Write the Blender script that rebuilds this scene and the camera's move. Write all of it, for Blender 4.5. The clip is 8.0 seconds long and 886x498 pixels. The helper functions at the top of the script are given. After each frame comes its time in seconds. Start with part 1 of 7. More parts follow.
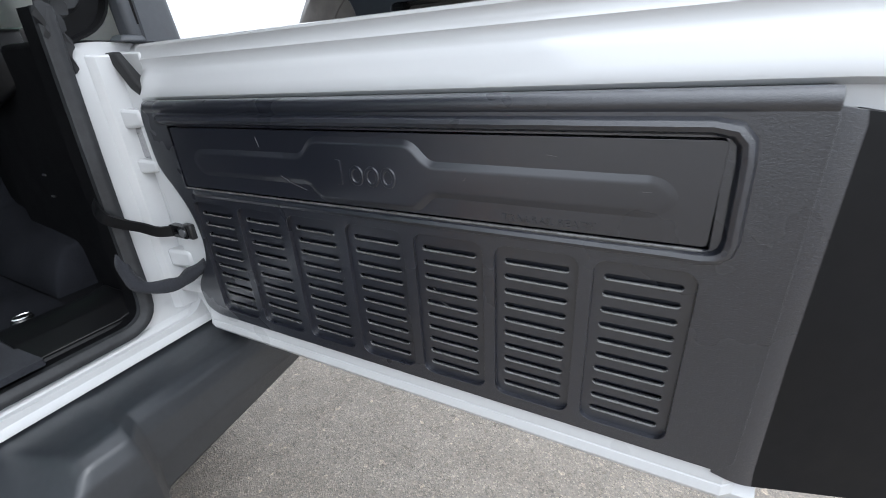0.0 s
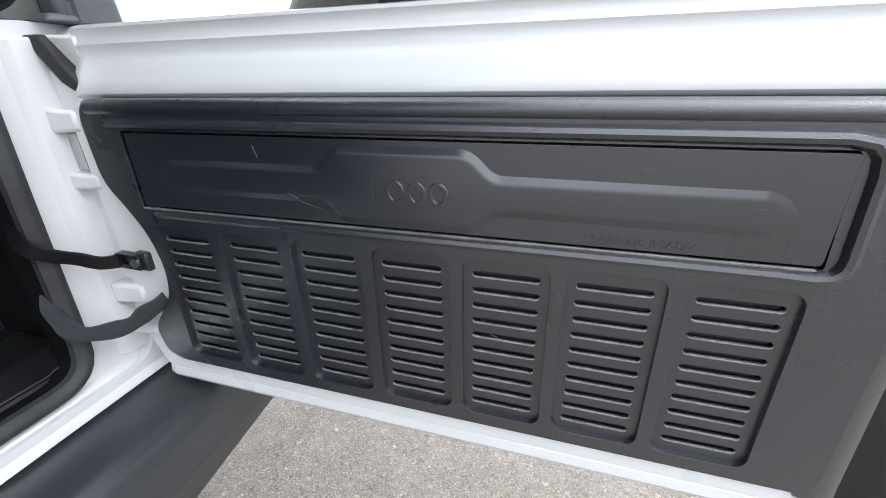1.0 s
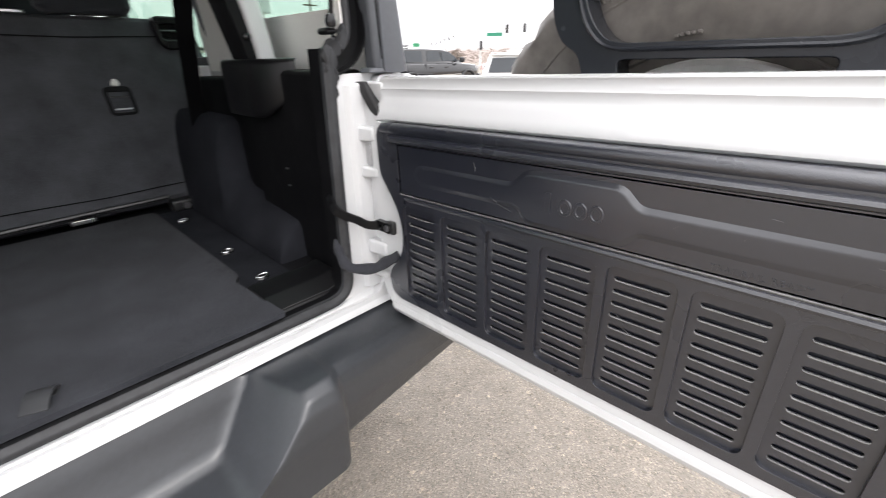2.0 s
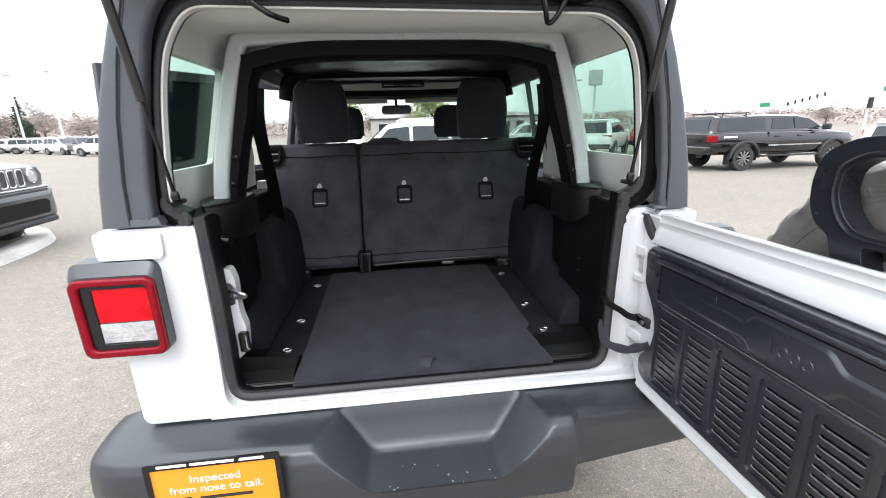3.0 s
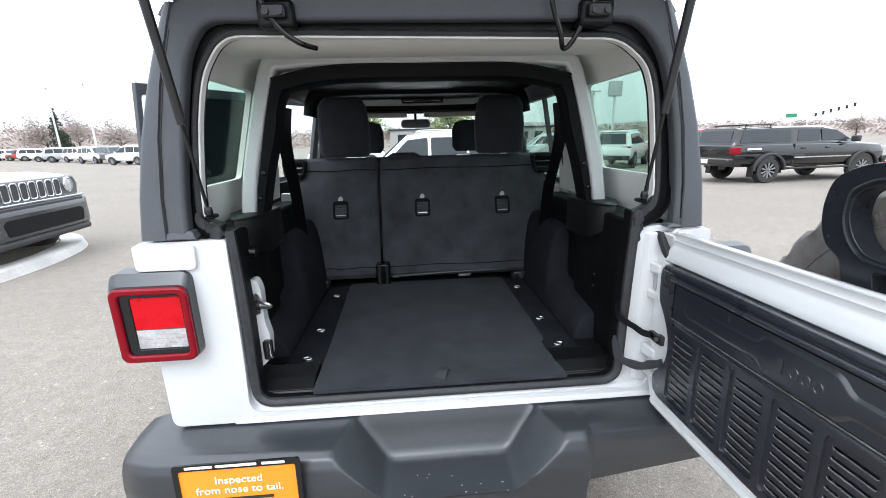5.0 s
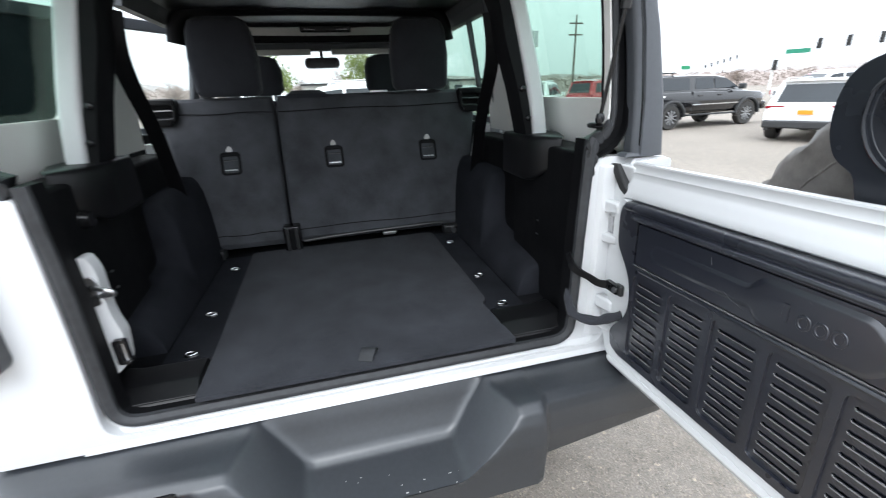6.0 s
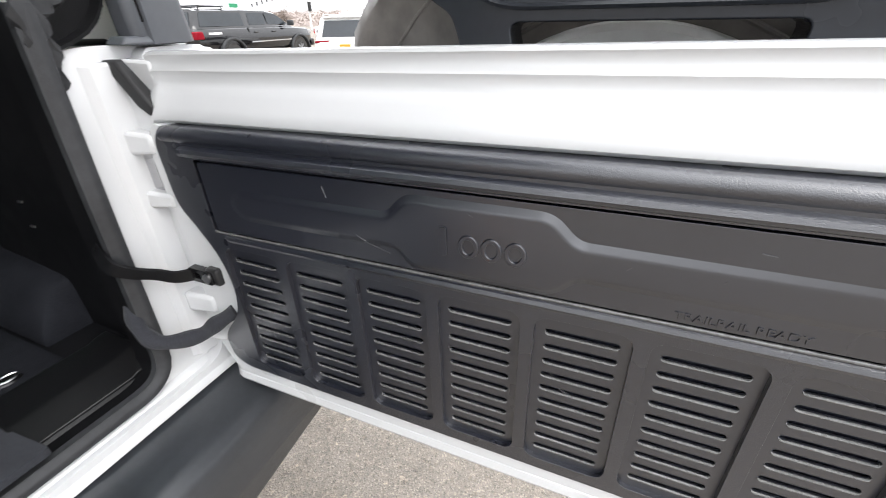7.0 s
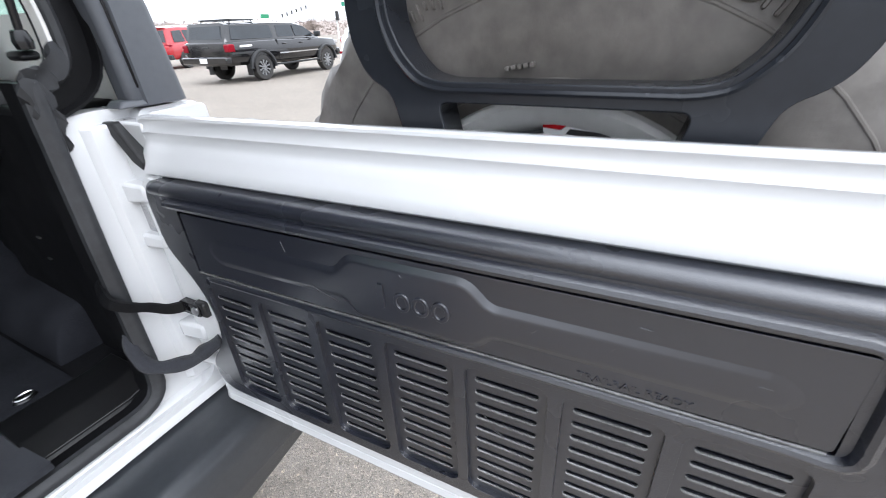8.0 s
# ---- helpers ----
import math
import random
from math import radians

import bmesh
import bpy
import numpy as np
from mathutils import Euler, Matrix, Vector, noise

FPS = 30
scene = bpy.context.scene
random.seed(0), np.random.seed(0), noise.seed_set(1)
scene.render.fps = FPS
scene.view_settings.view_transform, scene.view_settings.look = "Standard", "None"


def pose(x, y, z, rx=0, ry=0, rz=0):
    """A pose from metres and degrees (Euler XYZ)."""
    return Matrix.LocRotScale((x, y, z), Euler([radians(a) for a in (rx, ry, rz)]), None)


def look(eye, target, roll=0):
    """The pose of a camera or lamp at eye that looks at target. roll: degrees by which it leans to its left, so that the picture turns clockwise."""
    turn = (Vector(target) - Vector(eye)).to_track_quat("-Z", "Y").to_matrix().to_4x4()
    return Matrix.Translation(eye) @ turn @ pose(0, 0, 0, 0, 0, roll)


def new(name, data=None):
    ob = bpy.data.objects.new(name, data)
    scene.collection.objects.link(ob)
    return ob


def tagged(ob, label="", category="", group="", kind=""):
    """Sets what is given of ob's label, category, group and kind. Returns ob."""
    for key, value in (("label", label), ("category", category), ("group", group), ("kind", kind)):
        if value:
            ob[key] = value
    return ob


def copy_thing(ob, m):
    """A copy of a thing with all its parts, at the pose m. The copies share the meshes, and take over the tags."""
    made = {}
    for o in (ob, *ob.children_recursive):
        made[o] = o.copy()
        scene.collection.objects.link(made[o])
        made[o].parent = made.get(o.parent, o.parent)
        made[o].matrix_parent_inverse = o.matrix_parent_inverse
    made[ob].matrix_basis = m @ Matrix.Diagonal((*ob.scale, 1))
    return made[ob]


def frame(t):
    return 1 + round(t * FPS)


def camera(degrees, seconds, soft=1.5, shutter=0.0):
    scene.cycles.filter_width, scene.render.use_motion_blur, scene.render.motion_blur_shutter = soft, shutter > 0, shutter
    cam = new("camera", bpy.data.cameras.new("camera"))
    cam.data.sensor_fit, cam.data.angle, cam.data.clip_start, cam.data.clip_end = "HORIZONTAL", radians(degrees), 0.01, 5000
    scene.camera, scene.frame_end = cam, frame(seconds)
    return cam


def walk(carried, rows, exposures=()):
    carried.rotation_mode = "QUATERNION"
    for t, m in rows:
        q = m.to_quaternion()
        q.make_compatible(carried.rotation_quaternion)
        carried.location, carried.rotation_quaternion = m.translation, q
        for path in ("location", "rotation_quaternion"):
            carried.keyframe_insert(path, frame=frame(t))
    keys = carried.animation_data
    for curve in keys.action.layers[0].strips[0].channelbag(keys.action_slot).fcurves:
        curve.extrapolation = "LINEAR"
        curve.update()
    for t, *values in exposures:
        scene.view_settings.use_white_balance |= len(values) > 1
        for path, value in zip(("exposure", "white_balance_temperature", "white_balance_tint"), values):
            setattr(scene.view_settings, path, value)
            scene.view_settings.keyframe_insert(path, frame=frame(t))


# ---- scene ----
cam = camera(93.5, 8.0, soft=0.9, shutter=0.15)
PATH = [
    (0, (0.223, -0.75, 1.275), (1.826, 0.101, 0.436), -2.5),
    (0.5, (0.245, -0.597, 1.258), (1.957, 0.024, 0.431), -0.8),
    (1, (0.24, -0.59, 1.27), (1.978, -0.048, 0.443), -0.4),
    (1.5, (0.196, -0.586, 1.292), (1.893, 0.078, 0.467), -0.4),
    (2, (0.094, -0.687, 1.344), (1.402, 0.578, 0.512), -1.1),
    (2.2, (0.046, -0.764, 1.374), (1.052, 0.766, 0.57), -1.3),
    (3.3, (-0.064, -1.06, 1.586), (0.075, 0.869, 1.073), -1.4),
    (3.5, (-0.058, -1.067, 1.587), (0.074, 0.865, 1.087), -1.3),
    (4, (-0.063, -1.067, 1.584), (0.067, 0.868, 1.094), -1.3),
    (5.5, (-0.056, -1.014, 1.577), (0.1, 0.901, 1.022), -2.0),
    (6, (-0.015, -0.803, 1.485), (0.442, 1.012, 0.779), -2.3),
    (6.5, (0.149, -0.611, 1.385), (1.388, 0.692, 0.51), -1.1),
    (7, (0.287, -0.541, 1.343), (1.886, 0.169, 0.373), -1.1),
    (7.5, (0.339, -0.522, 1.326), (1.99, 0.041, 0.349), -1.1),
    (8, (0.316, -0.634, 1.412), (1.877, 0.181, 0.464), -2.3),
]
EXPOSURE = [(0.0, 0.30, 6000, 8), (0.5, 0.62, 6050, 9), (1.0, 0.70, 6100, 9), (1.5, 0.75, 6250, 9), (2.0, 0.82, 6650, 12), (3.5, 0.74, 6050, 8), (5.5, 0.64, 6000, 8), (6.0, 0.78, 6050, 7), (6.5, 0.98, 6600, 11), (7.0, 0.84, 6500, 10), (7.5, 0.78, 6300, 10), (8.0, 0.80, 6050, 10)]
walk(cam, [(t, look(eye, target, roll)) for t, eye, target, roll in PATH], EXPOSURE)

# ---- light ----
SUN_ELEV, SUN_TURN = radians(48), radians(200)
world = bpy.data.worlds.new("overcast_sky")
scene.world = world
world.use_nodes = True
wn = world.node_tree.nodes
sky = wn.new("ShaderNodeTexSky")
sky.sky_type, sky.sun_disc = "NISHITA", False
sky.sun_elevation, sky.sun_rotation = SUN_ELEV, SUN_TURN
sky.air_density, sky.dust_density, sky.ozone_density = 1.0, 1.5, 1.0
pale = wn.new("ShaderNodeHueSaturation")
pale.inputs["Saturation"].default_value = 0.12
world.node_tree.links.new(sky.outputs[0], pale.inputs["Color"])
# thick even cloud over most of the sky's own brightness
cloud = wn.new("ShaderNodeMix")
cloud.data_type = "RGBA"
cloud.inputs["Factor"].default_value = 0.75
cloud.inputs["B"].default_value = (16.0, 16.3, 17.0, 1)
world.node_tree.links.new(pale.outputs[0], cloud.inputs["A"])
# an overcast sky is about three times as bright overhead as at the horizon
where = wn.new("ShaderNodeTexCoord")
axes = wn.new("ShaderNodeSeparateXYZ")
rise = wn.new("ShaderNodeMapRange")
rise.inputs["To Min"].default_value, rise.inputs["To Max"].default_value = 0.55, 1.55
veil = wn.new("ShaderNodeVectorMath")
veil.operation = "SCALE"
world.node_tree.links.new(where.outputs["Generated"], axes.inputs[0])
world.node_tree.links.new(axes.outputs["Z"], rise.inputs[0])
world.node_tree.links.new(cloud.outputs["Result"], veil.inputs[0])
world.node_tree.links.new(rise.outputs[0], veil.inputs["Scale"])
world.node_tree.links.new(veil.outputs[0], wn["Background"].inputs[0])
wn["Background"].inputs[1].default_value = 0.12
sun = new("sun", bpy.data.lights.new("sun", "SUN"))
sun.data.energy, sun.data.angle, sun.data.color = 0.9, radians(30), (1.0, 0.97, 0.93)
sun.matrix_world = look((0, 0, 30), (-math.sin(SUN_TURN) * 20, -math.cos(SUN_TURN) * 20, 30 - 20 * math.tan(SUN_ELEV)))


# ---- materials ----
def nodes_of(name):
    m = bpy.data.materials.new(name)
    m.use_nodes = True
    return m, m.node_tree, m.node_tree.nodes["Principled BSDF"]


def noise_node(tree, scale, detail=4.0, rough=0.55):
    co = tree.nodes.new("ShaderNodeTexCoord")
    n = tree.nodes.new("ShaderNodeTexNoise")
    n.inputs["Scale"].default_value, n.inputs["Detail"].default_value, n.inputs["Roughness"].default_value = scale, detail, rough
    tree.links.new(co.outputs["Object"], n.inputs["Vector"])
    return n


def ramp_node(tree, src, stops):
    r = tree.nodes.new("ShaderNodeValToRGB")
    els = r.color_ramp.elements
    while len(els) < len(stops):
        els.new(0.5)
    for el, (p, c) in zip(els, stops):
        el.position = p
        el.color = (*c, 1) if len(c) == 3 else c
    tree.links.new(src, r.inputs[0])
    return r


def surface(name, dark, light, rough=0.5, metal=0.0, coarse=3.0, fine=60.0, bump=0.0, bump_scale=200.0, coat=0.0, sheen=0.0, rough_var=0.08, spec=0.5):
    """A surface whose colour wanders between two near tones at a coarse and a fine scale, with uneven gloss and fine relief."""
    m, tree, b = nodes_of(name)
    n1, n2 = noise_node(tree, coarse), noise_node(tree, fine, 3.0)
    mix = tree.nodes.new("ShaderNodeMath")
    mix.operation = "MULTIPLY_ADD"
    mix.inputs[1].default_value = 0.45
    tree.links.new(n2.outputs[0], mix.inputs[0])
    half = tree.nodes.new("ShaderNodeMath")
    half.operation = "MULTIPLY"
    half.inputs[1].default_value = 0.55
    tree.links.new(n1.outputs[0], half.inputs[0])
    tree.links.new(half.outputs[0], mix.inputs[2])
    r = ramp_node(tree, mix.outputs[0], [(0.32, dark), (0.68, light)])
    tree.links.new(r.outputs[0], b.inputs["Base Color"])
    rr = tree.nodes.new("ShaderNodeMapRange")
    rr.inputs["From Min"].default_value, rr.inputs["From Max"].default_value = 0.3, 0.7
    rr.inputs["To Min"].default_value, rr.inputs["To Max"].default_value = max(0.02, rough - rough_var), min(1.0, rough + rough_var)
    tree.links.new(n1.outputs[0], rr.inputs[0])
    tree.links.new(rr.outputs[0], b.inputs["Roughness"])
    b.inputs["Metallic"].default_value = metal
    b.inputs["Specular IOR Level"].default_value = spec
    b.inputs["Coat Weight"].default_value, b.inputs["Coat Roughness"].default_value = coat, 0.06
    b.inputs["Sheen Weight"].default_value = sheen
    if bump:
        bn = noise_node(tree, bump_scale, 3.0, 0.6)
        bp = tree.nodes.new("ShaderNodeBump")
        bp.inputs["Strength"].default_value, bp.inputs["Distance"].default_value = bump, 0.002
        tree.links.new(bn.outputs[0], bp.inputs["Height"])
        tree.links.new(bp.outputs[0], b.inputs["Normal"])
    return m


def grained(name, dark, light, rough, scale=420.0, strength=0.35, scuff=0.0, spec=0.5, sheen_coat=0.0):
    """Moulded plastic with a leather grain: cells for the relief, and pale scuffs with a shape of their own."""
    m = surface(name, dark, light, rough, coarse=5.0, fine=90.0, spec=spec, rough_var=0.05)
    tree = m.node_tree
    b = tree.nodes["Principled BSDF"]
    b.inputs["Coat Weight"].default_value, b.inputs["Coat Roughness"].default_value = sheen_coat, 0.30
    co = tree.nodes.new("ShaderNodeTexCoord")
    mp = tree.nodes.new("ShaderNodeMapping")
    mp.inputs["Scale"].default_value = (1.0, 0.8, 1.1)
    v = tree.nodes.new("ShaderNodeTexNoise")
    v.inputs["Scale"].default_value, v.inputs["Detail"].default_value, v.inputs["Distortion"].default_value = scale, 2.0, 1.2
    tree.links.new(co.outputs["Object"], mp.inputs["Vector"])
    tree.links.new(mp.outputs[0], v.inputs["Vector"])
    bp = tree.nodes.new("ShaderNodeBump")
    bp.inputs["Strength"].default_value, bp.inputs["Distance"].default_value = strength, 0.0015
    tree.links.new(v.outputs[0], bp.inputs["Height"])
    tree.links.new(bp.outputs[0], b.inputs["Normal"])
    if scuff:
        n = noise_node(tree, 38.0, 6.0, 0.75)
        r = ramp_node(tree, n.outputs[0], [(0.70, (0, 0, 0)), (0.80, (scuff, scuff, scuff))])
        add = tree.nodes.new("ShaderNodeMix")
        add.data_type, add.blend_type = "RGBA", "ADD"
        add.inputs["Factor"].default_value = 1.0
        old = b.inputs["Base Color"].links[0].from_socket
        tree.links.new(old, add.inputs["A"])
        tree.links.new(r.outputs[0], add.inputs["B"])
        tree.links.new(add.outputs["Result"], b.inputs["Base Color"])
    return m


def plain(name, colour, rough=0.4, metal=0.0, glow=0.0):
    m, tree, b = nodes_of(name)
    b.inputs["Base Color"].default_value = (*colour, 1)
    b.inputs["Roughness"].default_value, b.inputs["Metallic"].default_value = rough, metal
    if glow:
        b.inputs["Emission Color"].default_value, b.inputs["Emission Strength"].default_value = (*colour, 1), glow
    return m


def glass(name, colour, rough=0.0, most=0.9):
    """Thin pane: tinted see-through mixed with a mirror-like gloss by Fresnel."""
    m, tree, b = nodes_of(name)
    tree.nodes.remove(b)
    out = tree.nodes["Material Output"]
    tr, gl, mx, lw, pw, mr = (tree.nodes.new(k) for k in ("ShaderNodeBsdfTransparent", "ShaderNodeBsdfGlossy", "ShaderNodeMixShader", "ShaderNodeLayerWeight", "ShaderNodeMath", "ShaderNodeMapRange"))
    tr.inputs[0].default_value = (*colour, 1)
    gl.inputs["Roughness"].default_value = rough
    pw.operation = "POWER"
    pw.inputs[1].default_value = 5.0
    mr.inputs["To Min"].default_value, mr.inputs["To Max"].default_value = 0.035, most
    tree.links.new(lw.outputs["Facing"], pw.inputs[0])
    tree.links.new(pw.outputs[0], mr.inputs[0])
    tree.links.new(mr.outputs[0], mx.inputs[0])
    tree.links.new(tr.outputs[0], mx.inputs[1])
    tree.links.new(gl.outputs[0], mx.inputs[2])
    tree.links.new(mx.outputs[0], out.inputs[0])
    return m


WHITE = surface("white_paint", (0.625, 0.631, 0.639), (0.637, 0.642, 0.649), 0.28, coat=0.9, coarse=2.0, rough_var=0.008)
TOP = grained("hardtop_black_plastic", (0.066, 0.070, 0.079), (0.080, 0.085, 0.095), 0.50, 900.0, 0.12)
TRIM = grained("black_grained_plastic", (0.0078, 0.0090, 0.0148), (0.0128, 0.0146, 0.0232), 0.29, 520.0, 0.36, 0.014, 0.9, 0.8)
FLAP = grained("black_smooth_plastic", (0.0078, 0.0090, 0.0146), (0.0122, 0.0138, 0.0222), 0.31, 900.0, 0.07, 0.012, 0.9, 0.8)
# Pale edge colour that paints in the sky's highlight on rolled edges.
LIP = surface("highlight_painted_edge", (0.065, 0.066, 0.066), (0.185, 0.185, 0.18), 0.26, coarse=30.0, fine=300.0, coat=0.6)
BUMPER = grained("grey_bumper_plastic", (0.019, 0.0212, 0.0252), (0.029, 0.0325, 0.0385), 0.35, 900.0, 0.12, 0.03, 0.8)
CARRIER = grained("black_carrier_plastic", (0.0135, 0.0152, 0.0190), (0.017, 0.019, 0.024), 0.26, 900.0, 0.06, 0.0, 0.35)
RUBBER = surface("black_rubber", (0.008, 0.008, 0.009), (0.016, 0.016, 0.017), 0.62, coarse=9.0, bump=0.15, bump_scale=300)
SEALR = surface("grey_black_seal_rubber", (0.024, 0.0248, 0.027), (0.044, 0.0455, 0.049), 0.42, coarse=9.0, bump=0.15, bump_scale=300, spec=0.35)
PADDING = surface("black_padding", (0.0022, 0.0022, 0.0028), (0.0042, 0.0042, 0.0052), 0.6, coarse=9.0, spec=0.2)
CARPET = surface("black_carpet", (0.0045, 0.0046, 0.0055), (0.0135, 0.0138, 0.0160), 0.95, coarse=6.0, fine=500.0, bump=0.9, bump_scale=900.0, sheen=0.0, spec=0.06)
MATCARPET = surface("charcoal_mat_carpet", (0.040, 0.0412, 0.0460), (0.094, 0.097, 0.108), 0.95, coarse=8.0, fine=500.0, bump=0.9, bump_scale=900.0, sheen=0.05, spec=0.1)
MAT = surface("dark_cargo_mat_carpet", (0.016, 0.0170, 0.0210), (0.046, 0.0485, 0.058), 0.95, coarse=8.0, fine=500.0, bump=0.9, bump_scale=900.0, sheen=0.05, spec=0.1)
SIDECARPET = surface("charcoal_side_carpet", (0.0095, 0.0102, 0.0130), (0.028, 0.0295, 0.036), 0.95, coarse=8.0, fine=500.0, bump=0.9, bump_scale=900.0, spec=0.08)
FABRIC = surface("black_seat_fabric", (0.023, 0.0240, 0.0285), (0.045, 0.0468, 0.0555), 0.9, coarse=7.0, fine=400.0, bump=0.6, bump_scale=1200.0, sheen=0.1, spec=0.15)
INNER = grained("black_interior_plastic", (0.004, 0.004, 0.0045), (0.007, 0.007, 0.008), 0.36, 500.0, 0.12, 0.0, 0.25)
GLOSSBLK = plain("glossy_black", (0.008, 0.008, 0.009), 0.18)
LINER = surface("pale_headliner", (0.76, 0.745, 0.715), (0.84, 0.825, 0.795), 0.9, coarse=4.0, fine=300.0, bump=0.3, bump_scale=800.0, spec=0.2)
PALEPL = surface("pale_trim_plastic", (0.55, 0.54, 0.52), (0.62, 0.61, 0.58), 0.5)
STEEL = surface("brushed_steel", (0.45, 0.45, 0.46), (0.62, 0.62, 0.63), 0.3, 1.0, fine=200.0)
ALLOY = surface("silver_wheel_paint", (0.48, 0.49, 0.50), (0.58, 0.59, 0.60), 0.35, 0.5)
DARKSTEEL = surface("black_painted_steel", (0.014, 0.014, 0.015), (0.024, 0.024, 0.025), 0.35)
TYRE = surface("tyre_rubber", (0.022, 0.022, 0.022), (0.05, 0.047, 0.044), 0.75, coarse=4.0, fine=70.0, bump=0.35, bump_scale=160.0)
TYREDUST = surface("dusty_tyre_rubber", (0.096, 0.087, 0.079), (0.186, 0.171, 0.154), 0.46, coarse=5.0, fine=40.0, bump=0.22, bump_scale=140.0)
TINT = glass("tinted_glass", (0.60, 0.71, 0.65), most=0.35)
CLEAR = glass("clear_glass", (0.95, 0.975, 0.96))
DARKGLASS = surface("dark_car_glass", (0.012, 0.015, 0.018), (0.03, 0.036, 0.042), 0.04, rough_var=0.02, coarse=0.6)
RED = surface("red_lens", (0.42, 0.006, 0.010), (0.55, 0.012, 0.016), 0.12, coat=1.0, coarse=14.0, fine=200.0)
REDGLOW = surface("bright_red_lens", (0.46, 0.001, 0.007), (0.58, 0.003, 0.011), 0.30, coarse=20.0, fine=260.0, spec=0.25)
REDDARK = surface("dark_red_lens", (0.17, 0.002, 0.009), (0.23, 0.003, 0.012), 0.22, rough_var=0.02, spec=0.22)
LENS = surface("clear_ribbed_lens", (0.30, 0.29, 0.29), (0.58, 0.56, 0.56), 0.15, coarse=25.0, fine=120.0)
ORANGE = surface("orange_card", (0.80, 0.26, 0.012), (0.86, 0.30, 0.02), 0.45)
PRINTW = plain("white_print", (0.85, 0.85, 0.84), 0.5)
PRINTB = plain("black_print", (0.02, 0.02, 0.02), 0.5)
CONCRETE = surface("kerb_concrete", (0.38, 0.37, 0.35), (0.58, 0.56, 0.53), 0.9, coarse=2.5, fine=40.0, bump=0.5, bump_scale=60.0)


def asphalt():
    m = surface("worn_asphalt", (0.188, 0.168, 0.146), (0.262, 0.238, 0.210), 0.92, coarse=0.35, fine=9.0, spec=0.25)
    tree = m.node_tree
    b = tree.nodes["Principled BSDF"]
    co = tree.nodes.new("ShaderNodeTexCoord")

    def chips(scale, stops):
        v = tree.nodes.new("ShaderNodeTexVoronoi")
        v.inputs["Scale"].default_value = scale
        tree.links.new(co.outputs["Object"], v.inputs["Vector"])
        r = ramp_node(tree, v.outputs["Color"], stops)
        mul = tree.nodes.new("ShaderNodeMix")
        mul.data_type, mul.blend_type = "RGBA", "MULTIPLY"
        mul.inputs["Factor"].default_value = 1.0
        tree.links.new(b.inputs["Base Color"].links[0].from_socket, mul.inputs["A"])
        tree.links.new(r.outputs[0], mul.inputs["B"])
        tree.links.new(mul.outputs["Result"], b.inputs["Base Color"])
        return v

    v = chips(210.0, [(0.10, (0.66, 0.66, 0.66)), (0.34, (0.94, 0.94, 0.94)), (0.66, (1.02, 1.0, 0.97)), (0.86, (1.48, 1.42, 1.34))])
    chips(70.0, [(0.10, (0.80, 0.79, 0.78)), (0.20, (1.0, 1.0, 1.0)), (0.88, (1.0, 1.0, 1.0)), (0.93, (1.55, 1.48, 1.38))])
    bp = tree.nodes.new("ShaderNodeBump")
    bp.inputs["Strength"].default_value, bp.inputs["Distance"].default_value = 0.8, 0.004
    tree.links.new(v.outputs["Distance"], bp.inputs["Height"])
    tree.links.new(bp.outputs[0], b.inputs["Normal"])
    return m


ASPHALT = asphalt()


# ---- building helpers ----
def box(bm, x0, x1, y0, y1, z0, z1):
    m = Matrix.Translation(((x0 + x1) / 2, (y0 + y1) / 2, (z0 + z1) / 2)) @ Matrix.Diagonal((abs(x1 - x0), abs(y1 - y0), abs(z1 - z0), 1))
    bmesh.ops.create_cube(bm, size=1, matrix=m)
    return bm


def prism(bm, pts, vec):
    """A polygon pushed along vec into a solid."""
    a = [bm.verts.new(p) for p in pts]
    v = Vector(vec)
    b = [bm.verts.new(Vector(p) + v) for p in pts]
    n = len(a)
    bm.faces.new(a)
    bm.faces.new(b[::-1])
    for i in range(n):
        bm.faces.new((a[(i + 1) % n], a[i], b[i], b[(i + 1) % n]))
    return bm


def plate(bm, outer, holes, put, thick):
    """A flat plate with holes: 2D loops, put() lays them in space, thick is the way and depth of its thickness."""
    t = bmesh.new()
    es = []
    for loop in (outer, *holes):
        vs = [t.verts.new(put(*p)) for p in loop]
        es += [t.edges.new((vs[i], vs[(i + 1) % len(vs)])) for i in range(len(vs))]
    bmesh.ops.triangle_fill(t, use_beauty=True, use_dissolve=False, edges=es)
    geo = bmesh.ops.extrude_face_region(t, geom=t.faces[:])
    bmesh.ops.translate(t, vec=Vector(thick), verts=[g for g in geo["geom"] if isinstance(g, bmesh.types.BMVert)])
    bmesh.ops.recalc_face_normals(t, faces=t.faces[:])
    me = bpy.data.meshes.new("tmp")
    t.to_mesh(me)
    t.free()
    bm.from_mesh(me)
    bpy.data.meshes.remove(me)
    return bm


def rrect(cx, cy, w, h, r, n=4):
    """A rectangle with rounded corners, as a 2D loop."""
    pts = []
    for sx, sy, a0 in ((1, 1, 0), (-1, 1, 90), (-1, -1, 180), (1, -1, 270)):
        for i in range(n + 1):
            a = radians(a0 + 90 * i / n)
            pts.append((cx + sx * (w / 2 - r) + r * math.cos(a), cy + sy * (h / 2 - r) + r * math.sin(a)))
    return pts


